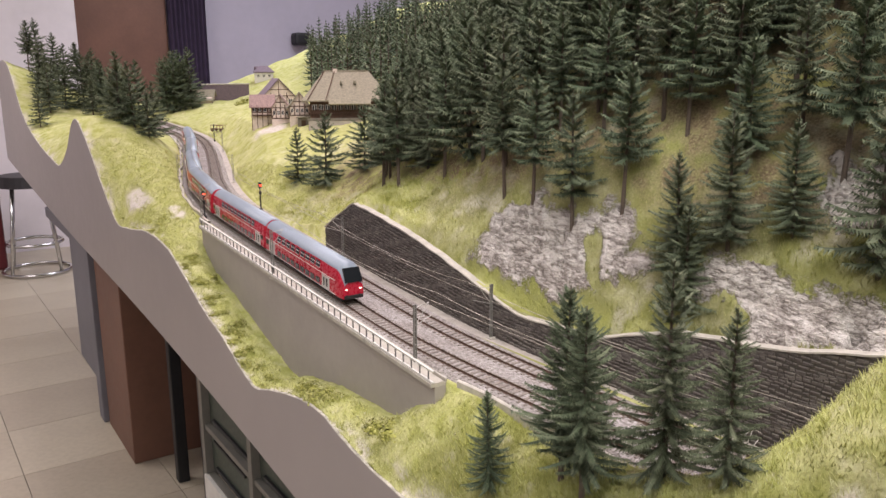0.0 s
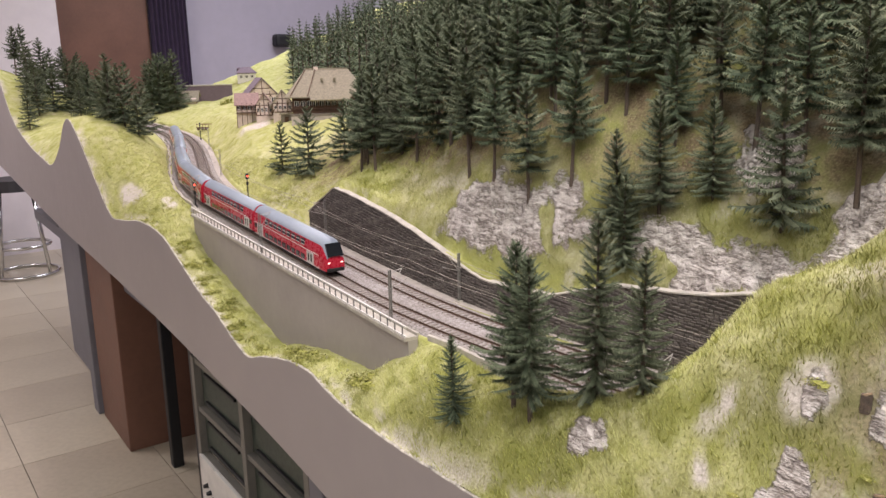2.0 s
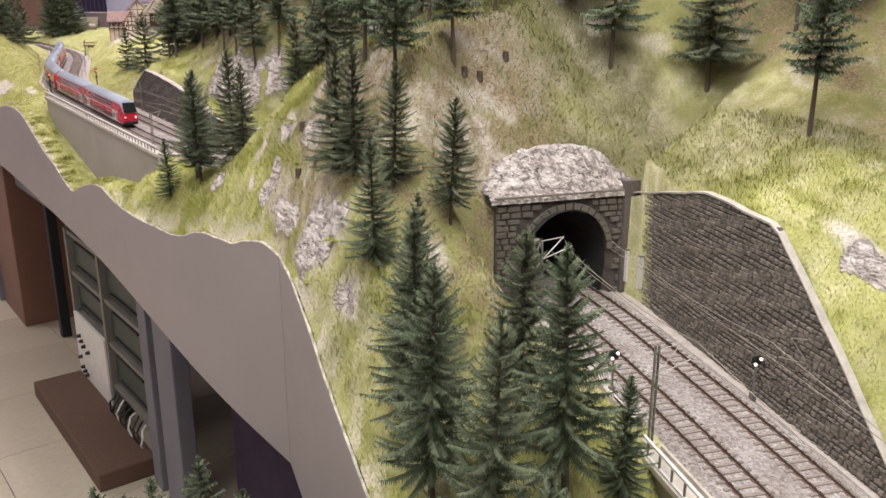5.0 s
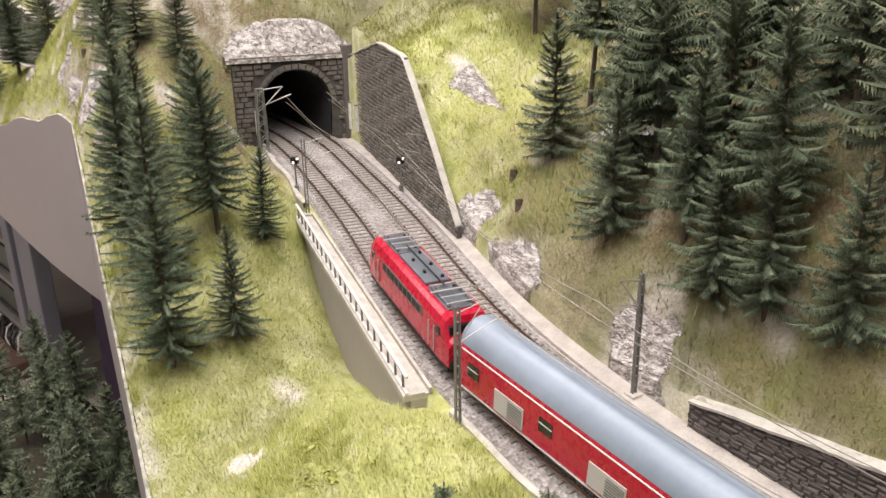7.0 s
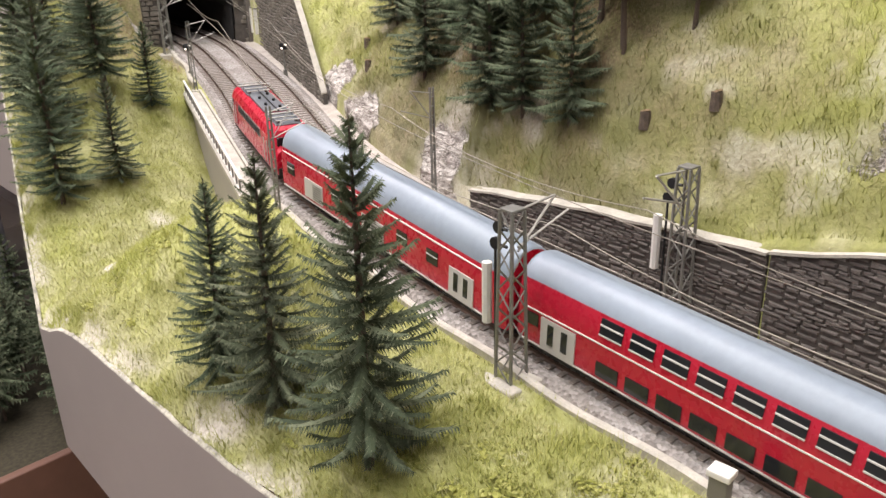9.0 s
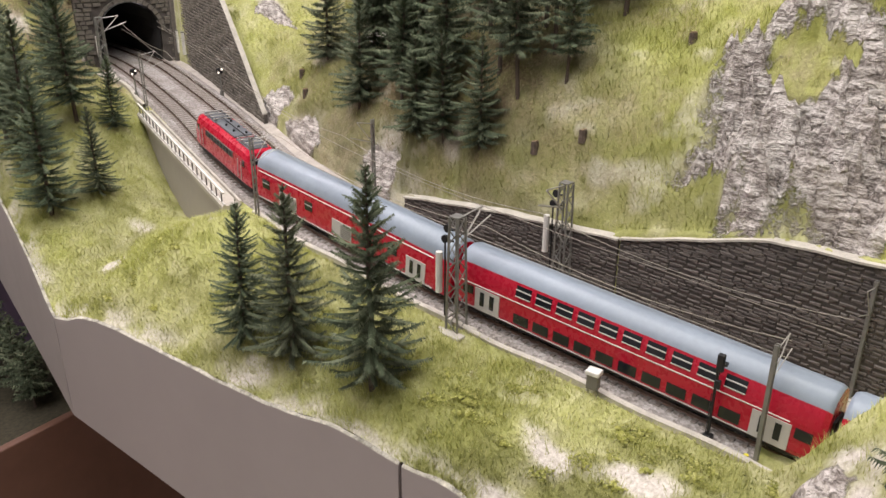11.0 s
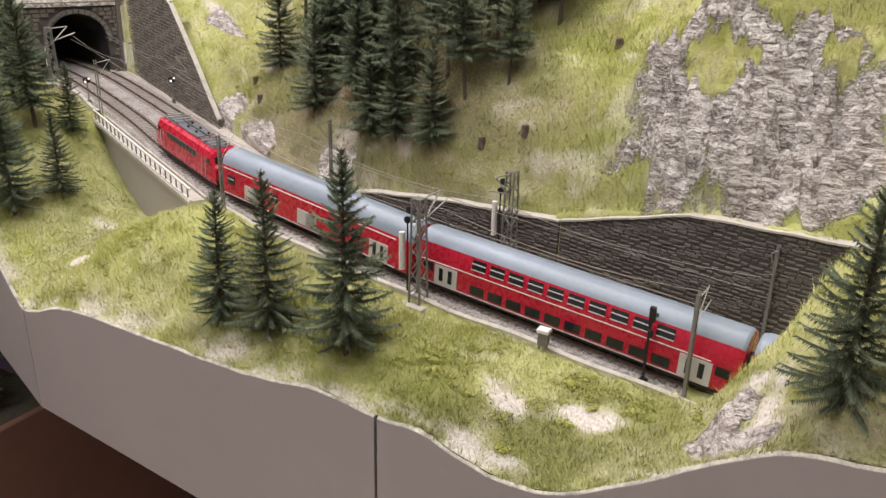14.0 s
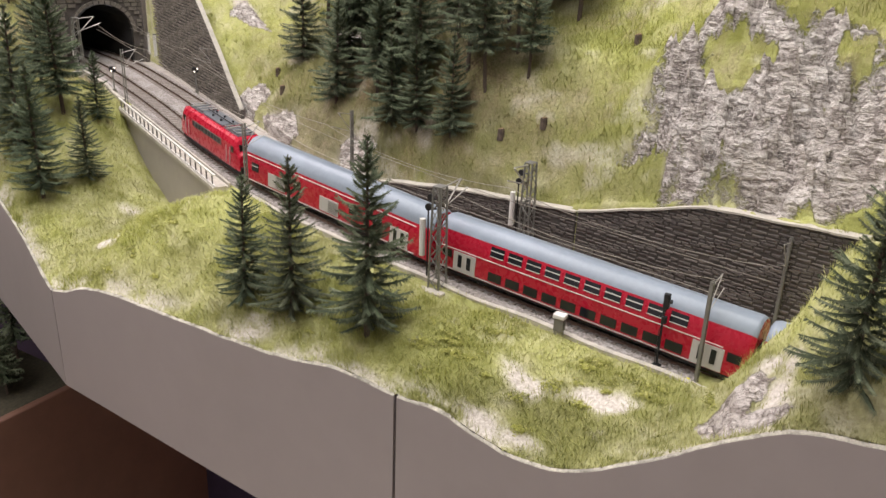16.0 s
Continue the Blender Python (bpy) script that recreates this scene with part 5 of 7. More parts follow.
def joined_trees(name, places, kinds, label, seed, tall=(0.14, 0.185), base=None):
    """A far stand as one mesh of many spruces."""
    rng = np.random.RandomState(seed)
    vs, fs, ms, o = [], [], [], 0
    cache = []
    for tr, cr in kinds:
        a = np.array([v.co[:] for v in cr.vertices] + [v.co[:] for v in tr.vertices])
        n = len(cr.vertices)
        f = [p.vertices[:] for p in cr.polygons] + [tuple(i + n for i in p.vertices) for p in tr.polygons]
        cache.append((a, f, [0] * len(cr.polygons) + [1] * len(tr.polygons)))
    zs = ground(np.array([p[0] for p in places]), np.array([p[1] for p in places]))[0] if base is None else np.full(len(places), base)
    for i, (x, y) in enumerate(places):
        a, f, mi = cache[i % len(cache)]
        h, t = rng.uniform(*tall), rng.uniform(0, 6.28)
        c, s = math.cos(t), math.sin(t)
        p = np.stack([(a[:, 0] * c - a[:, 1] * s) * h + x, (a[:, 0] * s + a[:, 1] * c) * h + y, a[:, 2] * h + zs[i]], -1)
        vs.append(p)
        fs += [tuple(k + o for k in q) for q in f]
        ms += mi
        o += len(p)
    me = mesh_from(name, np.concatenate(vs), fs, [M_NEEDLE, M_BARK])
    me.polygons.foreach_set("material_index", ms)
    return tagged(new(name, me), label, "trees", kind="stuff")


FOREST = scatter(330, in_near_forest, 0.036, 5, TAKEN) + scatter(1000, in_forest, 0.038, 3, TAKEN)
FOREST.sort(key=lambda p: p[0] - float(track_x(p[1])) + (0.3 if p[1] > 1.4 else 0))
for i, (x, y) in enumerate(FOREST[:75]):
    spruce(x, y, TREE_RNG.uniform(0.135, 0.175), TALL[i % 3] if i % 5 else FAR[i % 4], "hillside forest", "dark green model spruce of the dense hillside forest")
joined_trees("upper_forest", FOREST[250:], VFAR, "dense dark spruce forest on the upper hillside", 8)


joined_trees("middle_forest", FOREST[75:250], INNER, "dense dark spruces inside the hillside forest", 9, (0.135, 0.175))


def in_upper(rng):
    y, x = rng.uniform(-0.93, 0.12), rng.uniform(0.36, 1.05)
    u = x - float(track_x(y))
    edge = 0.178 if y < -0.62 else 0.21 if y < -0.5 else 0.2 if y < -0.2 else 0.13
    if u < edge + 0.03 * math.sin(y * 23) or (y < -0.86 and u > 0.24):
        return None, None
    return x, y


UPPER = sorted(scatter(104, in_upper, 0.047, 4, TAKEN), key=lambda p: p[0] - float(track_x(p[1])))
for i, (x, y) in enumerate(UPPER[:56]):
    spruce(x, y, TREE_RNG.uniform(0.125, 0.165), TALL[i % 3] if i % 3 else NEAR[i % 4], "upper slope forest", "tall dark model spruce on the upper slope")
joined_trees("upper_slope_wood", UPPER[56:], INNER, "dense dark spruces high on the near slope", 12, (0.13, 0.17))


def in_left_wood(rng):
    y = rng.uniform(2.7, 3.45)
    lo, hi = float(board_x(y)) + 0.03, float(track_x(y)) - 0.06
    x = rng.uniform(lo, hi)
    if rng.random() < 0.5 and x < lo + 0.05:
        return None, None
    return x, y


stand_of([(0.427, 3.019, 0.18), (0.49, 3.1, 0.165), (0.551, 3.105, 0.20), (0.60, 3.05, 0.185), (0.618, 2.98, 0.165), (0.42, 1.96, 0.16), (0.445, 1.93, 0.15), (0.475, 2.0, 0.16), (0.468, 1.9, 0.112), (0.435, 2.02, 0.14), (0.50, 1.97, 0.13)], [FAR[0], PLUMP[1], FAR[3]], "spruces along the far edge", "dark green model spruce near the far edge board")
stand_of([(0.425 + 0.042 * i, 3.42 + 0.05 * math.sin(i * 2.3), 0.19 + 0.02 * math.sin(i * 1.7)) for i in range(8)], [TALL[2], FAR[1], FAR[2], FAR[3]], "row on the far ridge", "tall thin model spruce on the far ridge")
stand_of([(0.86 + 0.024 * (i % 5) + 0.01 * (i // 5), 3.18 + 0.10 * (i // 5) + 0.02 * math.sin(i * 3.1), 0.21 + 0.03 * math.sin(i * 1.9)) for i in range(10)], FAR, "clump beyond the curve", "dark green model spruce of the clump beyond the curve")
joined_trees("far_edge_wood", scatter(15, in_left_wood, 0.04, 6, TAKEN), FAR, "far dense wood of dark spruces by the edge", 15, (0.13, 0.18))

# ---- rolling stock ----
COACH_L, COACH_W, COACH_H = 0.252, 0.0300, 0.0475


def shell_section(w, h, low, roof_at):
    """A coach's outline from sill to sill: upright below, leaning in at the upper deck, a flat arch on top."""
    half = [(0.47, low), (0.5, low + 0.003), (0.5, 0.0262), (0.488, 0.0300), (0.468, 0.0340), (0.435, 0.0385), (0.36, 0.0425), (0.24, 0.0456), (0.12, 0.0470)]
    return [(-x * w, z) for x, z in half] + [(0.0, h)] + [(x * w, z) for x, z in reversed(half)]


def side_x(z, w):
    """The half-width of a coach at a height."""
    return w * float(np.interp(z, (0.0262, 0.0300, 0.0340, 0.0385), (0.5, 0.488, 0.468, 0.435)))


def vehicle_shell(bm, L, sec, ends, index_of):
    """A body drawn along y; ends: list of (y, scale in x, scale in z, shear) rings."""
    rings = []
    for y, sx, sz in ends:
        rings.append([bm.verts.new((x * sx, y, sec[0][1] + (z - sec[0][1]) * sz)) for x, z in sec])
    n = len(sec)
    for a, b in zip(rings, rings[1:]):
        for j in range(n - 1):
            f = bm.faces.new((a[j], a[j + 1], b[j + 1], b[j]))
            f.material_index = index_of((sec[j][1] + sec[j + 1][1]) / 2)
            f.smooth = f.material_index == 1
        bm.faces.new((a[n - 1], a[0], b[0], b[n - 1]))
    bm.faces.new(rings[0][::-1])
    bm.faces.new(rings[-1])
    bmesh.ops.recalc_face_normals(bm, faces=bm.faces[:])


def panel(bm, side, y0, y1, z0, z1, w, proud=0.0003, index=0):
    """A flat pane on a coach side, leaning with it."""
    rows = []
    for z in (z0, z1):
        x = side_x(z, w)
        rows += [bm.verts.new((side * (x + d), y, z)) for d in (-0.0006, proud) for y in (y0, y1)]
    for q in ((0, 1, 3, 2), (4, 6, 7, 5), (2, 3, 7, 6), (0, 4, 5, 1), (0, 2, 6, 4), (1, 5, 7, 3)):
        bm.faces.new([rows[i] for i in q]).material_index = index
    bmesh.ops.recalc_face_normals(bm, faces=bm.faces[:])


def bogie(parent, y):
    b = bmesh.new()
    box(b, -0.0125, 0.0125, y - 0.019, y + 0.019, 0.0035, 0.0085, 0.0008)
    for s in (-1, 1):
        box(b, s * 0.0115 - 0.0012, s * 0.0115 + 0.0012, y - 0.021, y + 0.021, 0.0030, 0.0065, 0.0005)
    bg = part("bogie", b, M_UNDER, parent)
    for dy in (-0.0135, 0.0135):
        for s in (-1, 1):
            w = bmesh.new()
            rod(w, (s * 0.0072, y + dy, 0.0054), (s * 0.0098, y + dy, 0.0054), 0.0054, n=14)
            part("wheel", w, M_UNDER, bg)


def coach(style):
    """style: 'mid', 'cab' (driving cab at +y... the leading end is -y) or 'van'."""
    L, W, H = COACH_L, COACH_W, COACH_H
    t = thing("double_deck_coach", label={"mid": "red double-deck coach with a grey roof and pale doors", "cab": "red double-deck driving coach with a sloping windscreen", "van": "red double-deck coach with grilles and few windows"}[style], category="train coach", group="train coaches")
    sec = shell_section(W, H, 0.0062, 0.0385)
    bm = bmesh.new()
    h = L / 2 - 0.0015
    ends = [(-h, 0.93, 0.97), (-h + 0.003, 1, 1), (h - 0.003, 1, 1), (h, 0.93, 0.97)]
    if style == "cab":
        ends = [(-h, 0.86, 0.50), (-h + 0.0045, 0.92, 0.72), (-h + 0.010, 0.97, 0.93), (-h + 0.016, 1, 1), (h - 0.003, 1, 1), (h, 0.93, 0.97)]
    vehicle_shell(bm, L, sec, ends, lambda z: 1 if z > (0.0350 if style == "van" else 0.0390) else 0)
    body = part("body", bm, [M_RED, M_ROOFGREY], t)
    # underframe and waist line
    u = bmesh.new()
    box(u, -W * 0.44, W * 0.44, -h + 0.004, h - 0.004, 0.0042, 0.0066)
    box(u, -W * 0.36, W * 0.36, -0.05, 0.05, 0.0030, 0.0045)
    part("underframe", u, M_UNDER, t)
    for side in (-1, 1):
        st = bmesh.new()
        stripe = 0.0312 if style == "van" else 0.0248
        panel(st, side, -h + 0.018, h - 0.004, stripe, stripe + 0.0006, W, 0.00045)
        part("waist_stripe", st, M_WHITE, t, "thin white waist line")
        st = bmesh.new()
        panel(st, side, -h + 0.018, h - 0.004, 0.0072, 0.0078, W, 0.00045)
        part("sill_stripe", st, M_DOORGREY, t)
        doors = [-h + (0.044 if style == "cab" else 0.027), h - 0.027]
        if style == "van":
            doors = [-h + 0.036]
        for yd in doors:
            d = bmesh.new()
            panel(d, side, yd - 0.0105, yd + 0.0105, 0.0074, 0.0236, W, 0.0006)
            door = part("door", d, M_DOORGREY, t, "pale grey double door")
            for q in (-0.0042, 0.0042):
                g = bmesh.new()
                panel(g, side, yd + q - 0.0018, yd + q + 0.0018, 0.0112, 0.0215, W, 0.0009)
                part("door_window", g, M_GLASS, door)
        if style == "van":
            for yd in (0.000, 0.075):
                g = bmesh.new()
                panel(g, side, yd - 0.0125, yd + 0.0125, 0.0095, 0.0225, W, 0.0006)
                gr = part("grille", g, M_DOORGREY, t, "pale louvred grille")
                for i in range(7):
                    s = bmesh.new()
                    panel(s, side, yd - 0.0115, yd + 0.0005, 0.0108 + i * 0.0016, 0.0114 + i * 0.0016, W, 0.0010)
                    part("louvre", s, M_STEEL, gr)
            spots = [(-0.062, 0.018), (-0.032, 0.018), (0.045, 0.018), (0.108, 0.018)]
            for yd, z in spots:
                g = bmesh.new()
                panel(g, side, yd - 0.0052, yd + 0.0052, z, z + 0.0080, W, 0.0005)
                win = part("window", g, M_GLASS, t)
                g = bmesh.new()
                panel(g, side, yd - 0.0052, yd + 0.0052, z + 0.0046, z + 0.0052, W, 0.0008)
                part("window_bar", g, M_DOORGREY, win)
            continue
        # upper and lower decks: dark panes with pale lower frames
        y = -h + (0.043 if style != "cab" else 0.062)
        while y < h - 0.052:
            for z0, z1 in ((0.0296, 0.0368), (0.0095, 0.0165)):
                g = bmesh.new()
                panel(g, side, y, y + 0.0120, z0, z1, W, 0.0005)
                win = part("window", g, M_GLASS, t)
                if z0 > 0.02:
                    for zz in (z0 - 0.0004, z0 + 0.0040):
                        g = bmesh.new()
                        panel(g, side, y, y + 0.0120, zz, zz + 0.0006, W, 0.0008)
                        part("window_bar", g, M_DOORGREY, win)
            y += 0.0160
        for yd in (-h + 0.010, h - 0.010):
            if style == "cab" and yd < 0:
                continue
            g = bmesh.new()
            panel(g, side, yd - 0.0045, yd + 0.0045, 0.0170, 0.0232, W, 0.0005)
            part("window", g, M_GLASS, t)
    for y in (-h + 0.035, h - 0.035):
        bogie(t, y)
    if style == "cab":
        g = bmesh.new()
        vs = [g.verts.new(p) for p in ((-0.0105, -h - 0.0001, 0.0262), (0.0105, -h - 0.0001, 0.0262), (0.0100, -h + 0.0098, 0.0408), (-0.0100, -h + 0.0098, 0.0408))]
        ws = [g.verts.new(p) for p in ((-0.0112, -h - 0.0016, 0.0262), (0.0112, -h - 0.0016, 0.0262), (0.0098, -h + 0.0058, 0.0424), (-0.0098, -h + 0.0058, 0.0424))]
        g.faces.new(ws[::-1])
        g.faces.new(vs)
        for i in range(4):
            g.faces.new((vs[i], vs[(i + 1) % 4], ws[(i + 1) % 4], ws[i]))
        part("windscreen", g, M_GLASS, t, "dark sloping windscreen")
        for x in (-0.009, 0.009):
            g = bmesh.new()
            box(g, x - 0.0015, x + 0.0015, -h - 0.0006, -h + 0.001, 0.0168, 0.0184, 0.0003)
            part("headlight", g, M_LAMPWHITE, t, "lit headlight")
        g = bmesh.new()
        box(g, -0.012, 0.012, -h - 0.0022, -h + 0.001, 0.0062, 0.0105, 0.0008)
        part("buffer_beam", g, M_UNDER, t)
        for x in (-0.008, 0.008):
            g = bmesh.new()
            rod(g, (x, -h - 0.0055, 0.0095), (x, -h, 0.0095), 0.0018, n=10)
            part("buffer", g, M_UNDER, t)
    else:
        g = bmesh.new()
        box(g, -0.0065, 0.0065, -h - 0.0016, -h + 0.001, 0.0085, 0.0300, 0.0006)
        part("gangway", g, M_UNDER, t, "black rubber gangway")
    g = bmesh.new()
    box(g, -0.0065, 0.0065, h - 0.001, h + 0.0016, 0.0085, 0.0300, 0.0006)
    part("gangway", g, M_UNDER, t, "black rubber gangway")
    return t


def locomotive():
    L, W, H = 0.140, 0.0290, 0.0400
    t = thing("electric_locomotive", label="red electric locomotive with roof gear and lowered pantographs", category="locomotive")
    sec = [(-W * 0.48, 0.0075), (-W / 2, 0.0095), (-W / 2, 0.0300), (-W * 0.44, 0.0348), (-W * 0.36, 0.0372), (W * 0.36, 0.0372), (W * 0.44, 0.0348), (W / 2, 0.0300), (W / 2, 0.0095), (W * 0.48, 0.0075)]
    h = L / 2 - 0.003
    bm = bmesh.new()
    vehicle_shell(bm, L, sec, [(-h, 0.90, 0.55), (-h + 0.003, 0.93, 0.60), (-h + 0.007, 0.97, 0.95), (-h + 0.012, 1, 1), (h - 0.012, 1, 1), (h - 0.007, 0.97, 0.95), (h - 0.003, 0.93, 0.60), (h, 0.90, 0.55)], lambda z: 0)
    part("body", bm, M_RED, t)
    u = bmesh.new()
    box(u, -W * 0.44, W * 0.44, -h + 0.002, h - 0.002, 0.0035, 0.0080, 0.0005)
    part("underframe", u, M_UNDER, t)
    for side in (-1, 1):
        g = bmesh.new()
        panel(g, side, -h + 0.036, h - 0.036, 0.0232, 0.0292, W, 0.0005)
        band = part("vent_band", g, M_PANELGREY, t, "grey ventilation band")
        for i in range(9):
            g = bmesh.new()
            yy = -h + 0.038 + i * 0.0073
            panel(g, side, yy, yy + 0.0052, 0.0240, 0.0284, W, 0.0008)
            part("vent", g, M_UNDER, band)
        for s in (-1, 1):
            g = bmesh.new()
            panel(g, side, s * (h - 0.020) - 0.0030, s * (h - 0.020) + 0.0030, 0.0105, 0.0285, W, 0.0004)
            d = part("cab_door", g, M_RED, t)
            for q in (-0.0038, 0.0038):
                g = bmesh.new()
                rod(g, (side * (W / 2 + 0.0009), s * (h - 0.020) + q, 0.0110), (side * (W / 2 + 0.0009), s * (h - 0.020) + q, 0.0270), 0.00035, n=5)
                part("handrail", g, M_DOORGREY, d, "pale vertical handrail")
            g = bmesh.new()
            panel(g, side, s * (h - 0.0125) - 0.0022, s * (h - 0.0125) + 0.0022, 0.0232, 0.0288, W, 0.0005)
            part("cab_side_window", g, M_GLASS, t)
    for s in (-1, 1):
        g = bmesh.new()
        box(g, -0.0112, 0.0112, s * (h - 0.0056) - 0.0022, s * (h - 0.0056) + 0.0022, 0.0245, 0.0318, 0.0004, m=Matrix.Identity(4))
        part("windscreen", g, M_GLASS, t, "dark two-part windscreen")
        for x in (-0.0085, 0.0085):
            g = bmesh.new()
            rod(g, (x, s * (h - 0.002), 0.0170), (x, s * (h + 0.0008), 0.0170), 0.0016, n=10)
            part("headlight", g, M_WHITE, t)
            g = bmesh.new()
            rod(g, (x, s * h, 0.0098), (x, s * (h + 0.0050), 0.0098), 0.0011, n=8)
            rod(g, (x, s * (h + 0.0050), 0.0098), (x, s * (h + 0.0058), 0.0098), 0.0024, n=12)
            part("buffer", g, M_UNDER, t)
        g = bmesh.new()
        box(g, -0.0125, 0.0125, s * h - 0.0012, s * h + 0.0012, 0.0070, 0.0120, 0.0004)
        part("buffer_beam", g, M_UNDER, t)
        bogie(t, s * 0.036)
        # folded pantograph on its base plate
        y0 = s * 0.040
        g = bmesh.new()
        box(g, -0.0088, 0.0088, y0 - 0.0150, y0 + 0.0150, 0.0368, 0.0380, 0.0004)
        pan = part("pantograph", g, M_ROOFGEAR, t, "folded grey pantograph on a dark plate")
        for x in (-0.0075, 0.0075):
            g = bmesh.new()
            rod(g, (x, y0 - 0.014, 0.0394), (x, y0 + 0.014, 0.0398), 0.0006, n=5)
            part("side_bar", g, M_ROOFGEAR, pan)
        for q in (-0.012, -0.004, 0.004, 0.012):
            g = bmesh.new()
            rod(g, (-0.0085, y0 + q, 0.0399), (0.0085, y0 + q, 0.0399), 0.0005, n=5)
            part("cross_bar", g, M_BRACKET, pan)
        g = bmesh.new()
        rod(g, (-0.012, y0 + 0.002, 0.0408), (0.012, y0 + 0.002, 0.0408), 0.0006, n=5)
        part("contact_strip", g, M_BRACKET, pan)
        for x in (-0.006, 0.006):
            for q in (-0.01, 0.01):
                g = bmesh.new()
                rod(g, (x, y0 + q, 0.0376), (x, y0 + q, 0.0396), 0.0009, n=6)
                part("insulator", g, M_TIMBER, pan)
    g = bmesh.new()
    box(g, -0.0085, 0.0085, -0.022, 0.022, 0.0370, 0.0392, 0.0006)
    hatch = part("roof_hatch", g, M_ROOFGEAR, t, "dark grey roof hatch")
    for i in range(5):
        g = bmesh.new()
        rod(g, (0.004 * (-1) ** i, -0.018 + i * 0.009, 0.0390), (0.004 * (-1) ** i, -0.018 + i * 0.009, 0.0408), 0.0011, n=6)
        part("insulator", g, M_DARK, hatch)
    g = bmesh.new()
    rod(g, (0, -0.03, 0.0402), (0, 0.03, 0.0402), 0.0005, n=5)
    part("roof_cable", g, M_DARK, hatch)
    return t


def on_track(ob_pose_y, half):
    """The pose of a vehicle whose middle stands at y: its ends rest on the curve."""
    k = float(slant(ob_pose_y)[0])
    a, b = along(ob_pose_y - half / k, 0), along(ob_pose_y + half / k, 0)
    d = b - a
    yaw = math.degrees(math.atan2(-d.x, d.y))
    pitch = math.degrees(math.atan2(d.z, d.xy.length))
    mid = (a + b) / 2
    return pose(mid.x, mid.y, mid.z, pitch, 0, yaw)


def step_back(y, dist):
    """The y that lies dist further up the line."""
    while dist > 0:
        k = float(slant(y)[0])
        d = min(dist, 0.01)
        y += d / k
        dist -= d
    return y


CAB, MID, VAN = coach("cab"), coach("mid"), coach("van")
# the set on the first viaduct, its driving coach leading
y = step_back(0.80, COACH_L / 2)
CAB.matrix_basis = on_track(y, 0.09)
for i in range(5):
    y = step_back(y, COACH_L + 0.002)
    m = on_track(y, 0.09)
    if i == 0:
        MID.matrix_basis = m
    else:
        copy_thing(MID, m)
# the set past the tunnel, pushed by its locomotive
LOCO = locomotive()


def step_on(y, dist):
    """The y that lies dist further down the line."""
    while dist > 0:
        k = float(slant(y)[0])
        d = min(dist, 0.01)
        y -= d / k
        dist -= d
    return y


LOCO.matrix_basis = on_track(-0.590, 0.046) @ Matrix.Scale(1.06, 4)
VAN.matrix_basis = on_track(step_on(-0.6645, 0.1205), 0.088) @ Matrix.Diagonal((1, 0.955, 1, 1))
y = step_on(-0.9035, COACH_L / 2)
copy_thing(MID, on_track(y, 0.09))
copy_thing(MID, on_track(step_on(y, COACH_L + 0.002), 0.09))

# ---- catenary masts, wires, signals ----
def mast(y, u, h, side, label="slim grey catenary mast with a bracket arm", arm=0.024, lean=0.0):
    """A slim mast; side: 1 where its arm reaches towards +u."""
    p = along(y, u, -0.006)
    t = thing("catenary_mast", p.x, p.y, p.z, heading(y), label, "catenary mast", "catenary masts")
    b = bmesh.new()
    for s in (-1, 1):
        box(b, s * 0.0013 - 0.0004, s * 0.0013 + 0.0004, -0.0011, 0.0011, 0, h, 0.0001)
    z = 0.006
    while z < h - 0.004:
        box(b, -0.0013, 0.0013, -0.0009, 0.0009, z, z + 0.0007)
        z += 0.0065
    part("post", b, M_STEEL, t)
    b = bmesh.new()
    box(b, -0.0042, 0.0042, -0.0042, 0.0042, -0.006, 0.0016, 0.0006)
    part("footing", b, M_COPING, t, "pale concrete footing")
    b = bmesh.new()
    e = side * arm
    rod(b, (0, 0, h - 0.004), (e * 0.72, 0, h - 0.0005), 0.00036, n=5)
    rod(b, (0, 0, h - 0.022), (e * 0.72, 0, h - 0.0005), 0.0004, n=5)
    rod(b, (side * 0.002, 0, h - 0.021), (e * 1.05, 0, h - 0.013), 0.00036, n=5)
    part("bracket_arm", b, M_BRACKET, t, "pale tubular bracket arm")
    return t


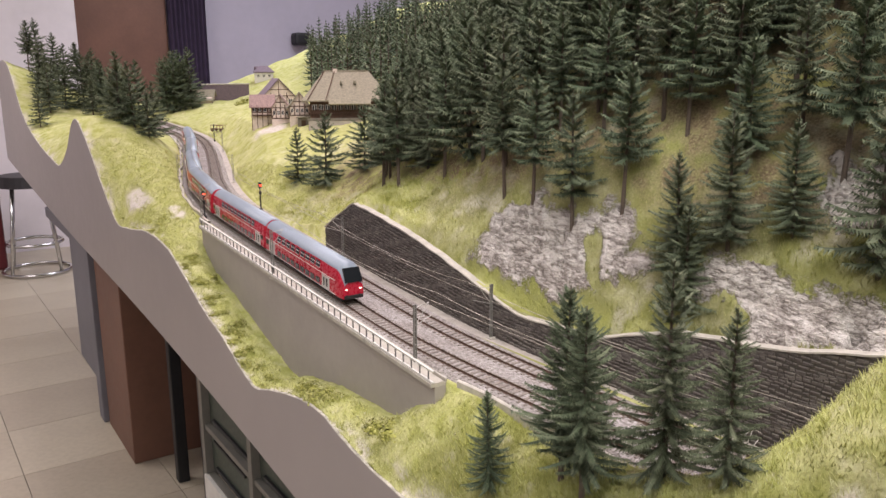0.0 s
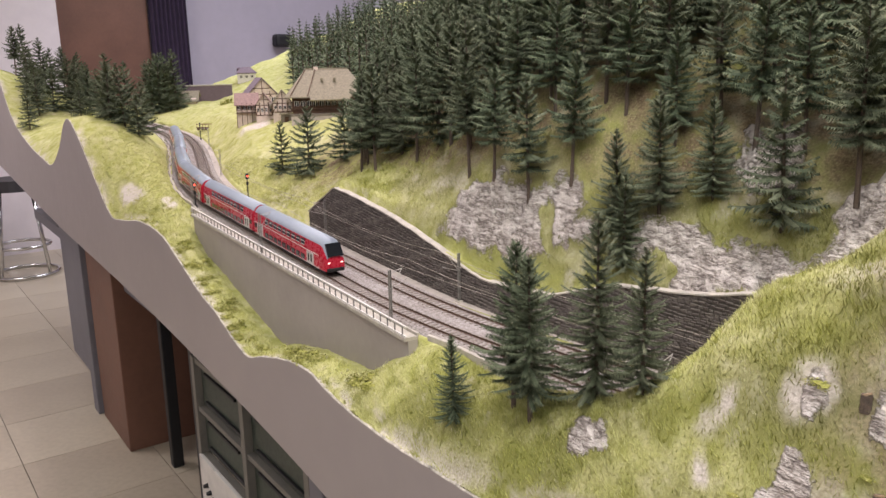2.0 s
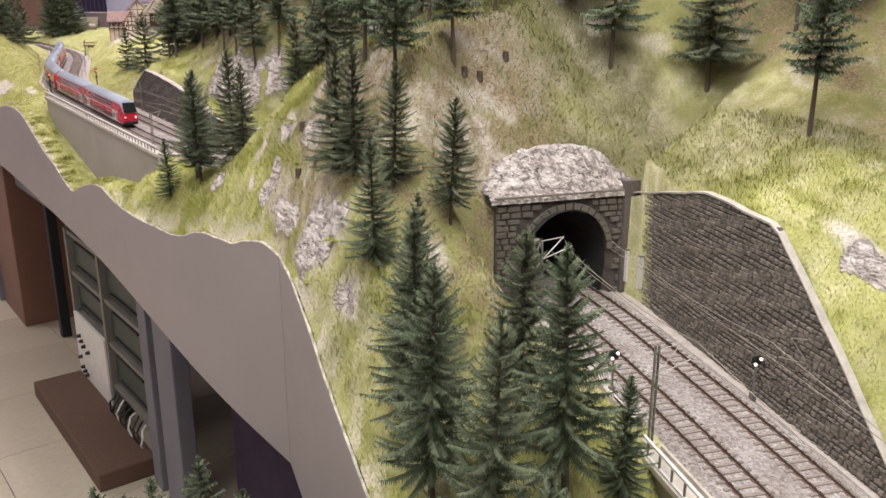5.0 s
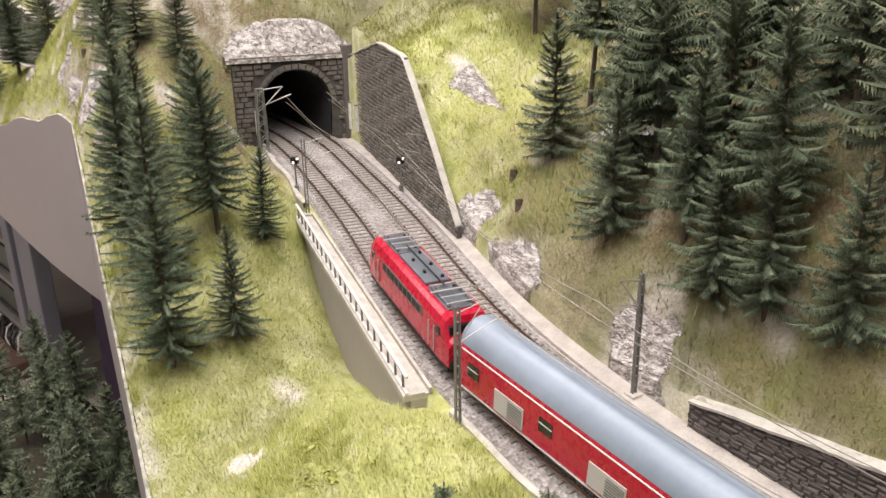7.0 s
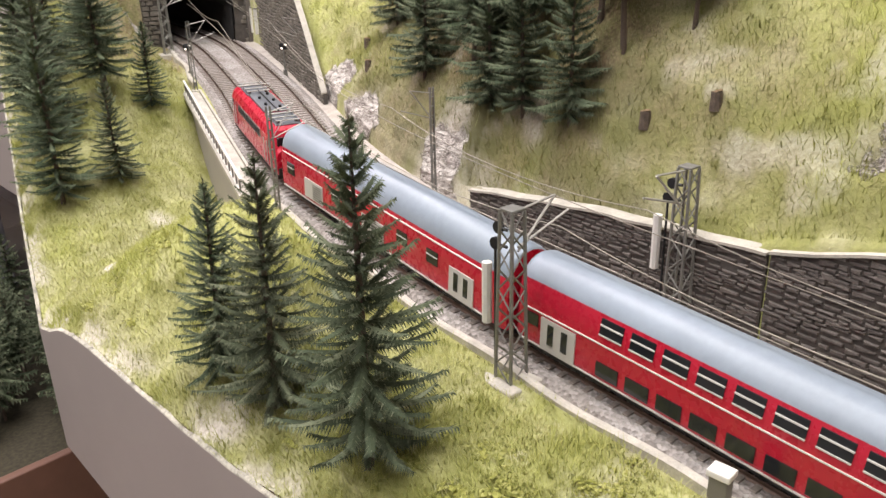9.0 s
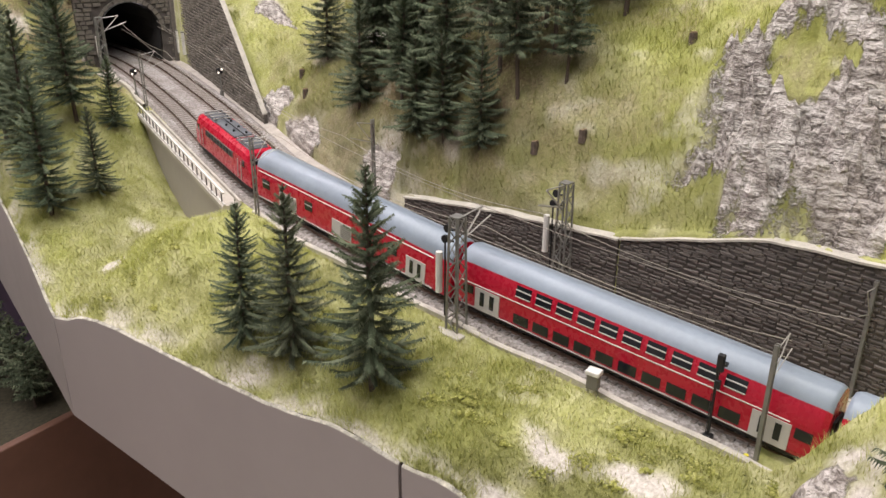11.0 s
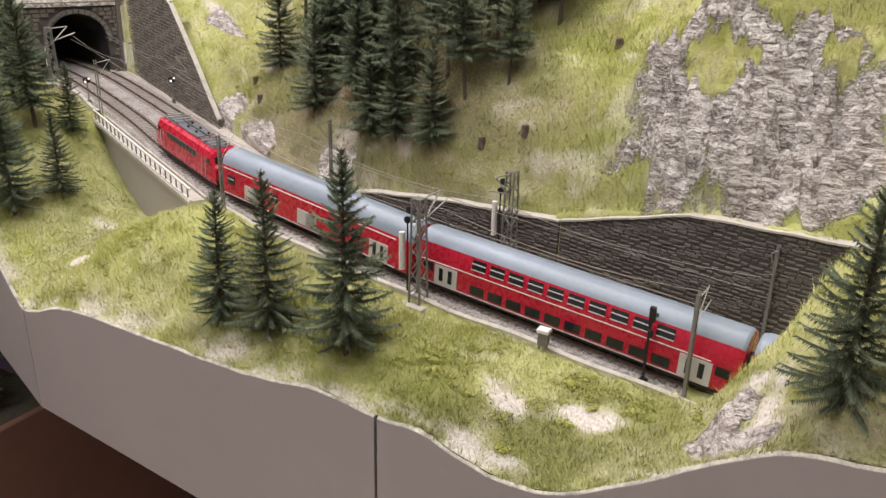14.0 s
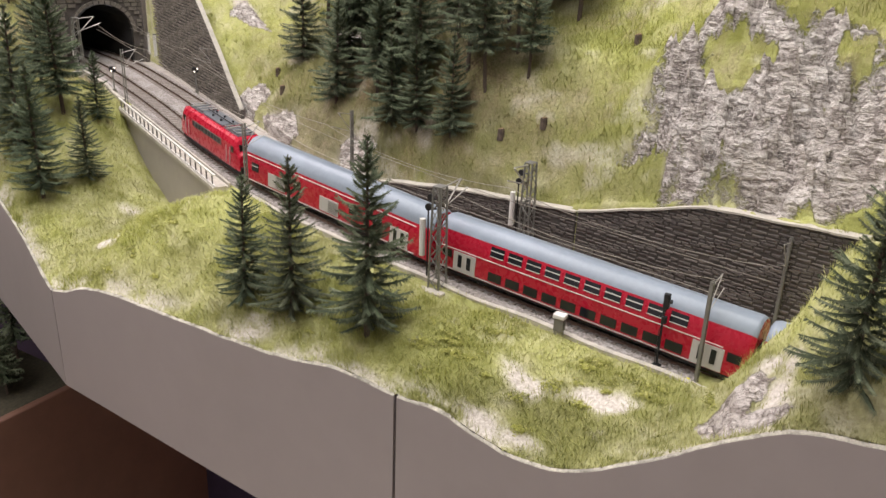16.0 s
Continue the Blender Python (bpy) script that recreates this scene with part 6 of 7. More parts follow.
def lattice_mast(y, u, h, side, label):
    p = along(y, u, -0.006)
    t = thing("lattice_mast", p.x, p.y, p.z, heading(y), label, "catenary mast", "lattice masts")
    w0, w1 = 0.0050, 0.0036
    corner = lambda sx, sy, f: Vector((sx * (w0 + (w1 - w0) * f), sy * (w0 + (w1 - w0) * f), h * f))
    for sx in (-1, 1):
        for sy in (-1, 1):
            b = bmesh.new()
            rod(b, corner(sx, sy, 0), corner(sx, sy, 1), 0.0009, n=5)
            part("corner_post", b, M_STEEL, t)
    n = 9
    for i in range(n):
        f0, f1 = i / n, (i + 1) / n
        b = bmesh.new()
        for s in (-1, 1):
            a = 1 if i % 2 else -1
            rod(b, corner(a, s, f0), corner(-a, s, f1), 0.0005, n=4)
            rod(b, corner(s, a, f0), corner(s, -a, f1), 0.0005, n=4)
        part("brace", b, M_STEEL, t)
    b = bmesh.new()
    box(b, -w1 - 0.0004, w1 + 0.0004, -w1 - 0.0004, w1 + 0.0004, h, h + 0.0010, 0.0003)
    part("cap", b, M_STEEL, t)
    b = bmesh.new()
    box(b, -0.0115, 0.0115, -0.0115, 0.0115, -0.008, 0.0015, 0.0010)
    part("footing", b, M_COPING, t, "pale concrete footing")
    b = bmesh.new()
    e = side * 0.026
    rod(b, (side * w1, 0, h - 0.001), (e, 0, h + 0.001), 0.0006, n=5)
    rod(b, (side * w1, 0, h - 0.020), (e, 0, h + 0.001), 0.0007, n=5)
    rod(b, (side * w1, 0, h - 0.018), (e * 1.35, 0, h - 0.008), 0.0006, n=5)
    part("bracket_arm", b, M_BRACKET, t, "pale tubular bracket arm")
    # wheel tensioner with its weights and cable
    for dz, dy in ((0.010, 0.0085), (0.018, 0.0105)):
        b = bmesh.new()
        rod(b, (-0.0010, dy, h - dz), (0.0010, dy, h - dz), 0.0028, n=12)
        rod(b, (0, 0.003, h - dz), (0, dy, h - dz), 0.0008, n=5)
        part("tension_wheel", b, M_DARK, t, "dark tension wheel")
    b = bmesh.new()
    rod(b, (0, 0.0105, 0.008), (0, 0.0105, h - 0.016), 0.0007, n=5)
    part("cable", b, M_DARK, t)
    b = bmesh.new()
    rod(b, (-0.001, 0.0150, h * 0.30), (-0.001, 0.0150, h * 0.66), 0.0024, n=8)
    part("counterweight", b, M_WHITE, t, "pale cylindrical counterweight")
    return t


for y, u, h, s in ((0.633, -0.026, 0.060, 1), (0.97, -0.034, 0.060, 1), (0.64, 0.081, 0.060, -1), (1.325, -0.030, 0.06, 1), (1.66, 0.080, 0.06, -1), (1.69, -0.030, 0.06, 1), (2.12, 0.080, 0.06, -1), (2.2, -0.030, 0.06, 1), (1.0, 0.081, 0.06, -1),
                   (0.30, -0.028, 0.066, 1), (0.26, 0.080, 0.066, -1), (-0.375, -0.030, 0.070, 1), (-0.385, 0.080, 0.070, -1), (-0.690, -0.030, 0.074, 1), (-0.712, 0.080, 0.078, -1), (-1.124, -0.022, 0.075, 1), (-1.14, 0.082, 0.08, -1)):
    mast(y, u, h, s)
lattice_mast(-0.918, -0.030, 0.083, 1, "grey lattice tension mast on a footing beside the kerb")
lattice_mast(-0.930, 0.079, 0.083, -1, "grey lattice tension mast before the dark wall")
lattice_mast(-0.195, -0.030, 0.075, 1, "grey lattice tension mast at the tunnel mouth")


def tube(points, r, n=5):
    """One continuous round wire through the points."""
    verts, faces = [], []
    for i, p in enumerate(points):
        d = (points[min(i + 1, len(points) - 1)] - points[max(i - 1, 0)]).normalized()
        a = d.cross(Vector((0, 0, 1))).normalized()
        b = d.cross(a)
        verts += [p + a * (r * math.cos(6.2832 * k / n)) + b * (r * math.sin(6.2832 * k / n)) for k in range(n)]
    for i in range(len(points) - 1):
        faces += [(i * n + k, i * n + (k + 1) % n, i * n + n + (k + 1) % n, i * n + n + k) for k in range(n)]
    return verts, faces


def wires(u, span, label):
    """Contact wire, carrying wire and droppers over one track; span: ys of the masts."""
    t = thing("catenary_wire", label=label, category="overhead wire", group="overhead wires")
    top, low = [], []
    for y0, y1 in zip(span, span[1:]):
        for i in range(10):
            f = i / 10
            y = y0 + (y1 - y0) * f
            top.append(along(y, u, 0.0620 - 0.0080 * 4 * f * (1 - f)))
            low.append(along(y, u, 0.0515))
            if i in (3, 5, 7):
                v, fc = tube([top[-1], low[-1]], 0.00018, 4)
                piece("dropper", mesh_from("dropper", v, fc, M_WIRE), t)
    for name, pts in (("carrying_wire", top), ("contact_wire", low)):
        v, fc = tube(pts, 0.00030)
        piece(name, mesh_from(name, v, fc, M_WIRE), t)


wires(0.0, [-1.124, -0.918, -0.690, -0.375, -0.17], "thin pale overhead wire above the near track")
wires(SPACING, [-1.14, -0.930, -0.712, -0.385, -0.17], "thin pale overhead wire above the far track")
wires(0.0, [0.30, 0.633, 0.97, 1.325, 1.69, 2.2], "thin pale overhead wire above the viaduct")
wires(SPACING, [0.26, 0.64, 1.0, 1.33, 1.66, 2.12], "thin pale overhead wire above the viaduct")


def colour_signal(y, u, h, lit, label):
    p = along(y, u, -0.006)
    t = thing("light_signal", p.x, p.y, p.z, heading(y), label, "railway signal", "light signals")
    b = bmesh.new()
    box(b, -0.0007, 0.0007, -0.0006, 0.0006, 0, h + 0.002)
    for s in (-1, 1):
        rod(b, (s * 0.0014, 0.001, 0), (s * 0.0014, 0.001, h * 0.7), 0.00025, n=4)
    z = 0.004
    while z < h * 0.7:
        rod(b, (-0.0014, 0.001, z), (0.0014, 0.001, z), 0.0002, n=4)
        z += 0.0045
    part("post", b, M_DARK, t)
    b = bmesh.new()
    w = 0.0026 if lit is not M_DARK else 0.0015
    box(b, -w, w, -0.0030, 0.0010, h + 0.001, h + 0.0115, 0.0006)
    hd = part("signal_head", b, M_DARK, t, "black signal head")
    b = bmesh.new()
    rod(b, (0, -0.0034, h + 0.0065), (0, -0.0046, h + 0.0065), 0.0014, n=10)
    part("lens", b, lit, hd, "lit lens")
    b = bmesh.new()
    box(b, -w * 0.8, w * 0.8, -0.0026, 0.0008, h - 0.010, h - 0.0045, 0.0005)
    part("distant_head", b, M_DARK, t)
    b = bmesh.new()
    box(b, -0.0026, 0.0026, -0.0026, 0.0026, -0.004, 0.005, 0.0006)
    part("foot_box", b, M_DARK, t)
    return t


colour_signal(1.35, 0.079, 0.040, M_LAMPRED, "black light signal with a red lens on a ladder post")
colour_signal(1.33, -0.024, 0.036, M_LAMPRED, "black light signal with a red lens beside the kerb")
colour_signal(-1.096, -0.020, 0.045, M_DARK, "unlit black light signal on a lattice post")
colour_signal(2.35, 0.08, 0.040, M_DARK, "unlit black light signal in the meadow curve")


def dwarf_signal(y, u, label):
    p = along(y, u, -0.006)
    t = thing("repeater_signal", p.x, p.y, p.z, heading(y), label, "railway signal", "repeater signals")
    b = bmesh.new()
    rod(b, (0, 0, 0), (0, 0, 0.029), 0.0009, n=6)
    box(b, -0.002, 0.002, -0.002, 0.002, 0, 0.008, 0.0004)
    part("post", b, M_STEEL, t)
    b = bmesh.new()
    box(b, -0.0042, 0.0042, -0.0014, 0.0014, 0.029, 0.0365, 0.0018)
    hd = part("signal_head", b, M_DARK, t, "black rounded signal head")
    for x, z in ((-0.0022, 0.0310), (0.0022, 0.0345)):
        b = bmesh.new()
        rod(b, (x, -0.0013, z), (x, -0.0026, z), 0.0011, n=8)
        part("lens", b, M_LAMPWHITE, hd, "lit white lens")
    return t


dwarf_signal(-0.318, -0.026, "small black repeater signal with two white lamps by the kerb")
dwarf_signal(-0.350, 0.070, "small black repeater signal with two white lamps on the path")

# relay box beside the kerb
p = along(-1.029, -0.0330, -0.008)
t = thing("relay_box", p.x, p.y, p.z, heading(-1.029) + 8, "pale grey relay box on posts beside the kerb", "relay box")
t.matrix_basis = t.matrix_basis @ Matrix.Diagonal((0.80, 0.80, 1.35, 1))
b = bmesh.new()
box(b, -0.0045, 0.0045, -0.0055, 0.0055, 0.0150, 0.0172, 0.0006)
part("roof", b, M_WHITE, t, "white sloping lid")
b = bmesh.new()
box(b, -0.0034, 0.0034, -0.0044, 0.0044, 0.0080, 0.0152, 0.0004)
part("cabinet", b, M_PANELGREY, t)
for q in (-0.0036, 0.0036):
    b = bmesh.new()
    rod(b, (0, q, -0.004), (0, q, 0.009), 0.0009, n=6)
    part("leg", b, M_STEEL, t)


# point indicator lying in the ballast beside the signal
p = along(-1.112, -0.020, -0.007)
t = thing("point_indicator", p.x, p.y, p.z, heading(-1.112), "small grey point machine with a yellow lamp in the ballast", "point machine")
b = bmesh.new()
box(b, -0.0030, 0.0030, -0.0040, 0.0040, 0.0, 0.0040, 0.0008)
part("housing", b, M_BRACKET, t)
b = bmesh.new()
rod(b, (0.0, -0.0062, 0.001), (0.0, -0.0062, 0.0042), 0.0017, 0.0013, n=9)
part("lamp_cap", b, M_YELLOW, t, "yellow lamp cap")


# tree stumps
def stump(x, y, r, h):
    z = float(ground(x, y)[0])
    t = thing("tree_stump", x, y, z, random.uniform(0, 90), "short brown tree stump with a cut top", "tree stump", "tree stumps")
    b = bmesh.new()
    rod(b, (0, 0, -0.004), (0, 0, h), r * 1.15, r, 9)
    part("bark", b, M_BARK, t)
    b = bmesh.new()
    rod(b, (0, 0, h - 0.0003), (0.0004, 0, h + 0.0006), r * 0.92, r * 0.9, 9)
    part("cut_top", b, M_STUMP, t, "pale cut wood")


for x, y in ((0.372, 0.104), (0.370, 0.046), (0.354, 0.084), (0.355, 0.047), (0.475, -0.061), (0.510, -0.059), (0.461, -0.055), (0.451, -0.537), (0.428, -0.563), (0.352, -0.889), (0.352, -0.930), (0.40, -0.99)):
    stump(x, y, 0.0030, 0.0062)


# pair of narrow white boxes on the wing wall by the portal
for x, y, turn in ((0.556, -0.190, 66), (0.548, -0.212, 66)):
    t = thing("wall_cabinet", x - 0.003, y + 0.001, 1.077, turn, "narrow white equipment box on the stone wing wall", "equipment box", "wall boxes")
    b = bmesh.new()
    box(b, -0.0022, 0.0022, -0.002, 0.002, 0.0, 0.031, 0.0005)
    part("housing", b, M_WHITE, t)
    b = bmesh.new()
    box(b, -0.0026, 0.0026, -0.0024, 0.0024, 0.031, 0.0325, 0.0003)
    part("lid", b, M_PANELGREY, t)

# ---- the hamlet ----
def hip_roof(bm, w, d, ridge, z0, z1, thick=0.003, cut=0.0):
    """A hipped roof: eaves w by d at z0, ridge of that length at z1; cut lowers the hips' start (half hip)."""
    out = []
    for t in (0, thick):
        e = [(-w / 2, -d / 2, z0 - t), (w / 2, -d / 2, z0 - t), (w / 2, d / 2, z0 - t), (-w / 2, d / 2, z0 - t)]
        r = [(-ridge / 2, 0, z1 - t), (ridge / 2, 0, z1 - t)]
        out.append([bm.verts.new(p) for p in e + r])
    a, b = out
    for v, flip in ((a, False), (b, True)):
        for f in ((0, 1, 5, 4), (2, 3, 4, 5), (1, 2, 5), (3, 0, 4)):
            q = [v[i] for i in f]
            bm.faces.new(q[::-1] if flip else q)
    for i in range(4):
        j = (i + 1) % 4
        bm.faces.new((a[j], a[i], b[i], b[j]))


def window(parent, x, y, z, w, h, face=-1):
    """A small white-framed window on a wall that faces -y."""
    b = bmesh.new()
    box(b, x - w / 2, x + w / 2, y - 0.0012, y + 0.0006, z - h / 2, z + h / 2)
    fr = part("window", b, M_WHITE, parent, "white window frame")
    b = bmesh.new()
    for s in (-1, 1):
        box(b, x + s * w / 4 - w / 5.5, x + s * w / 4 + w / 5.5, y - 0.0016, y - 0.0010, z - h / 2 + 0.0008, z + h / 2 - 0.0008)
    part("pane", b, M_GLASS, fr)


def farmhouse():
    x, y = 0.855, 1.665
    z = 1.292
    t = thing("farmhouse", x, y, z, -27, "large wooden farmhouse with a broad weathered hipped roof", "house")
    b = bmesh.new()
    box(b, -0.080, 0.080, -0.05, 0.05, -0.03, 0.004, 0.001)
    part("plinth", b, M_PORTALSTONE, t, "grey stone ground floor")
    b = bmesh.new()
    box(b, -0.082, 0.082, -0.052, 0.052, 0.004, 0.047, 0.0008)
    part("timber_storey", b, M_TIMBER, t, "dark brown timber upper storey")
    b = bmesh.new()
    hip_roof(b, 0.198, 0.142, 0.100, 0.043, 0.106)
    roof = part("roof", b, M_SHINGLE, t, "weathered grey-brown shingle roof")
    b = bmesh.new()
    v = [b.verts.new(p) for p in ((-0.040, -0.0716, 0.0440), (0.052, -0.0716, 0.0440), (0.052, -0.0800, 0.0355), (-0.040, -0.0800, 0.0355), (-0.040, -0.0700, 0.0405), (0.052, -0.0700, 0.0405), (0.052, -0.0784, 0.0325), (-0.040, -0.0784, 0.0325))]
    for q in ((0, 3, 2, 1), (4, 5, 6, 7), (0, 1, 5, 4), (1, 2, 6, 5), (2, 3, 7, 6), (3, 0, 4, 7)):
        b.faces.new([v[k] for k in q])
    part("front_eave", b, M_SHINGLE, roof, "low front eave")
    for q in (-0.086, -0.046):
        b = bmesh.new()
        rod(b, (q, -0.0713, 0.0445), (q * 0.56, -0.0005, 0.1070), 0.0012, n=5)
        part("roof_board", b, M_TIMBER, roof, "dark roof board")
    for q in (-0.012, 0.018):
        b = bmesh.new()
        box(b, q - 0.003, q + 0.003, -0.042, -0.028, 0.078, 0.085, 0.0004)
        part("dormer", b, M_SHINGLE, roof)
    b = bmesh.new()
    box(b, -0.03, -0.02, -0.004, 0.004, 0.098, 0.111, 0.0004)
    part("chimney", b, M_PLASTER, roof)
    b = bmesh.new()
    prism(b, [(-0.050, 0.1075), (0.050, 0.1075), (0.050, 0.1045), (-0.050, 0.1045)], -0.003, 0.003)
    part("ridge_board", b, M_SHINGLE, roof)
    for i in range(11):
        window(t, -0.072 + i * 0.0144, -0.0527, 0.0265, 0.0105, 0.0125)
    b = bmesh.new()
    box(b, -0.084, 0.084, -0.060, -0.0525, 0.0135, 0.0150)
    bal = part("gallery", b, M_TIMBER, t, "dark timber gallery")
    b = bmesh.new()
    box(b, -0.084, 0.084, -0.060, -0.0592, 0.0205, 0.0215)
    part("gallery_rail", b, M_TIMBER, bal)
    for i in range(22):
        b = bmesh.new()
        box(b, -0.082 + i * 0.0078, -0.0805 + i * 0.0078, -0.0599, -0.0593, 0.0150, 0.0206)
        part("baluster", b, M_TIMBER, bal)
    b = bmesh.new()
    prism(b, [(-0.085, -0.045), (0.105, -0.045), (0.105, -0.001), (-0.085, -0.001)], -0.085, -0.0505)
    part("terrace", b, M_TRACKSIDE, t, "pale stone terrace")
    b = bmesh.new()
    prism(b, [(-0.087, -0.001), (0.107, -0.001), (0.107, 0.0045), (-0.087, 0.0045)], -0.0865, -0.0835)
    part("terrace_parapet", b, M_PORTALSTONE, t, "grey stone parapet")
    b = bmesh.new()
    prism(b, [(0.068, 0.006), (0.100, 0.012), (0.100, 0.018), (0.068, 0.012)], -0.088, -0.072)
    part("awning", b, M_WHITE, t, "white awning")
    return t


def timber_house(x, y, z, turn, w, d, eave, ridge, roof_mat, label):
    t = thing("timber_framed_house", x, y, z, turn, label, "house", "timber-framed houses")
    b = bmesh.new()
    box(b, -w / 2, w / 2, -d / 2, d / 2, -0.03, eave * 0.45, 0.0006)
    part("ground_floor", b, M_PLASTER, t, "pale plastered ground floor")
    b = bmesh.new()
    prism(b, [(-w / 2 - 0.001, eave * 0.45), (w / 2 + 0.001, eave * 0.45), (w / 2 + 0.001, eave), (0, ridge - 0.003), (-w / 2 - 0.001, eave)], -d / 2 - 0.001, d / 2 + 0.001)
    up = part("upper_floor", b, M_PLASTER, t)
    y0 = -d / 2 - 0.0013
    for x0, z0, x1, z1 in [(-w / 2, eave * 0.47, w / 2, eave * 0.47), (-w / 2, eave, w / 2, eave), (-w / 2, eave * 0.47, -w / 2, eave), (w / 2, eave * 0.47, w / 2, eave), (0, eave * 0.47, 0, ridge * 0.93), (-w / 4, eave * 0.47, -w / 4, eave * 1.15), (w / 4, eave * 0.47, w / 4, eave * 1.15), (-w / 2, eave * 0.47, -w / 4, eave), (w / 2, eave * 0.47, w / 4, eave), (-w / 3.4, eave * 1.28, w / 3.4, eave * 1.28)]:
        b = bmesh.new()
        rod(b, (x0, y0, z0), (x1, y0, z1), 0.0011, n=4)
        part("timber_beam", b, M_TIMBER, up, "dark timber beam")
    for q in (-w * 0.36, -w * 0.12, w * 0.12, w * 0.36):
        window(t, q, y0 + 0.0006, eave * 0.75, w * 0.13, eave * 0.22)
    for s in (-1, 1):
        b = bmesh.new()
        prism(b, [(0, ridge), (s * (w / 2 + 0.009), eave - 0.008), (s * (w / 2 + 0.009), eave - 0.0105), (0, ridge - 0.003)], -d / 2 - 0.009, d / 2 + 0.009)
        part("roof_slope", b, roof_mat, t, "dark slate roof slope")
    return t


def cottage(x, y, z, turn, w, d, eave, ridge, roof_mat, label):
    """A house whose ridge runs across its front: timber-framed upper storey with a gallery."""
    t = thing("timber_framed_house", x, y, z, turn, label, "house", "timber-framed houses")
    b = bmesh.new()
    box(b, -w / 2, w / 2, -d / 2, d / 2, -0.03, eave * 0.5, 0.0006)
    part("ground_floor", b, M_PLASTER, t, "pale plastered ground floor")
    b = bmesh.new()
    m = Matrix.Rotation(math.radians(90), 4, "Z")
    prism(b, [(-d / 2, eave * 0.5), (d / 2, eave * 0.5), (d / 2, eave), (0, ridge - 0.003), (-d / 2, eave)], -w / 2 - 0.001, w / 2 + 0.001, m)
    up = part("upper_floor", b, M_TIMBER, t, "dark timber upper floor")
    y0 = -d / 2 - 0.001
    n = 4
    for k in range(n):
        q = -w / 2 + w * (k + 0.5) / n
        window(t, q, y0 + 0.0006, eave * 0.80, w / n * 0.6, eave * 0.22)
        b = bmesh.new()
        box(b, q - w / n * 0.42, q + w / n * 0.42, y0 - 0.0008, y0 + 0.0004, eave * 0.54, eave * 0.64)
        part("infill_panel", b, M_PLASTER, up, "pale plaster infill")
    b = bmesh.new()
    box(b, -w / 2 - 0.003, w / 2 + 0.003, y0 - 0.007, y0, eave * 0.49, eave * 0.52)
    gal = part("gallery", b, M_TIMBER, t, "dark timber gallery")
    for k in range(5):
        b = bmesh.new()
        q = -w / 2 + w * k / 4
        box(b, q - 0.0008, q + 0.0008, y0 - 0.007, y0 - 0.0054, -0.01, eave)
        part("post", b, M_TIMBER, gal)
    for s in (-1, 1):
        b = bmesh.new()
        prism(b, [(0, ridge), (s * (d / 2 + 0.010), eave - 0.004), (s * (d / 2 + 0.010), eave - 0.0065), (0, ridge - 0.003)], -w / 2 - 0.006, w / 2 + 0.006, m)
        part("roof_slope", b, roof_mat, t, "weathered roof slope")
    return t


farmhouse()
timber_house(0.893, 2.174, 1.268, -12, 0.088, 0.080, 0.062, 0.110, M_SLATE, "tall timber-framed house with a violet slate roof")
cottage(0.772, 1.972, 1.262, -24, 0.052, 0.046, 0.052, 0.078, M_ROOFPINK, "timber-framed house with a gallery and a faded pink roof")
timber_house(0.790, 1.898, 1.262, -24, 0.043, 0.060, 0.048, 0.080, M_ROOFPINK, "small timber-framed house with a gable and a faded pink roof")
timber_house(0.806, 1.820, 1.276, -24, 0.048, 0.06, 0.040, 0.074, M_SHINGLE, "small timber-framed barn beside the farmhouse")
timber_house(1.02, 3.30, 1.255, 60, 0.075, 0.12, 0.035, 0.07, M_SHINGLE, "far brown building with a pale roof behind the trees")


def chapel():
    x, y = 1.372, 3.47
    z = float(ground(x, y)[0]) + 0.004
    t = thing("chapel", x, y, z, -22, "small white chapel with a dark domed roof on the far meadow", "chapel")
    t.matrix_basis = t.matrix_basis @ Matrix.Scale(1.2, 4)
    b = bmesh.new()
    box(b, -0.034, 0.034, -0.022, 0.022, -0.05, 0.026, 0.001)
    part("wall_body", b, M_WHITE, t)
    b = bmesh.new()
    hip_roof(b, 0.078, 0.054, 0.03, 0.024, 0.046)
    part("roof", b, M_SLATE, t, "dark slate roof")
    b = bmesh.new()
    bmesh.ops.create_icosphere(b, subdivisions=2, radius=0.010, matrix=Matrix.Translation((-0.026, 0, 0.036)))
    part("dome", b, M_SLATE, t)
    for q in (-0.02, 0, 0.02):
        window(t, q, -0.0222, 0.010, 0.008, 0.010)


chapel()

# stone hut on the yard's edge, and a hay cart on the meadow
x, y = 0.795, 1.772
t = thing("stone_hut", x, y, float(ground(x, y)[0]), -30, "small grey stone hut with a flat roof", "hut")
b = bmesh.new()
box(b, -0.014, 0.014, -0.012, 0.012, -0.01, 0.016, 0.0008)
part("wall_body", b, M_PORTALSTONE, t)
b = bmesh.new()
box(b, -0.017, 0.017, -0.015, 0.015, 0.016, 0.019, 0.0006)
part("roof", b, M_SHINGLE, t)
b = bmesh.new()
box(b, -0.005, 0.005, -0.0126, -0.0118, -0.002, 0.011)
part("door", b, M_TIMBER, t, "dark timber door")

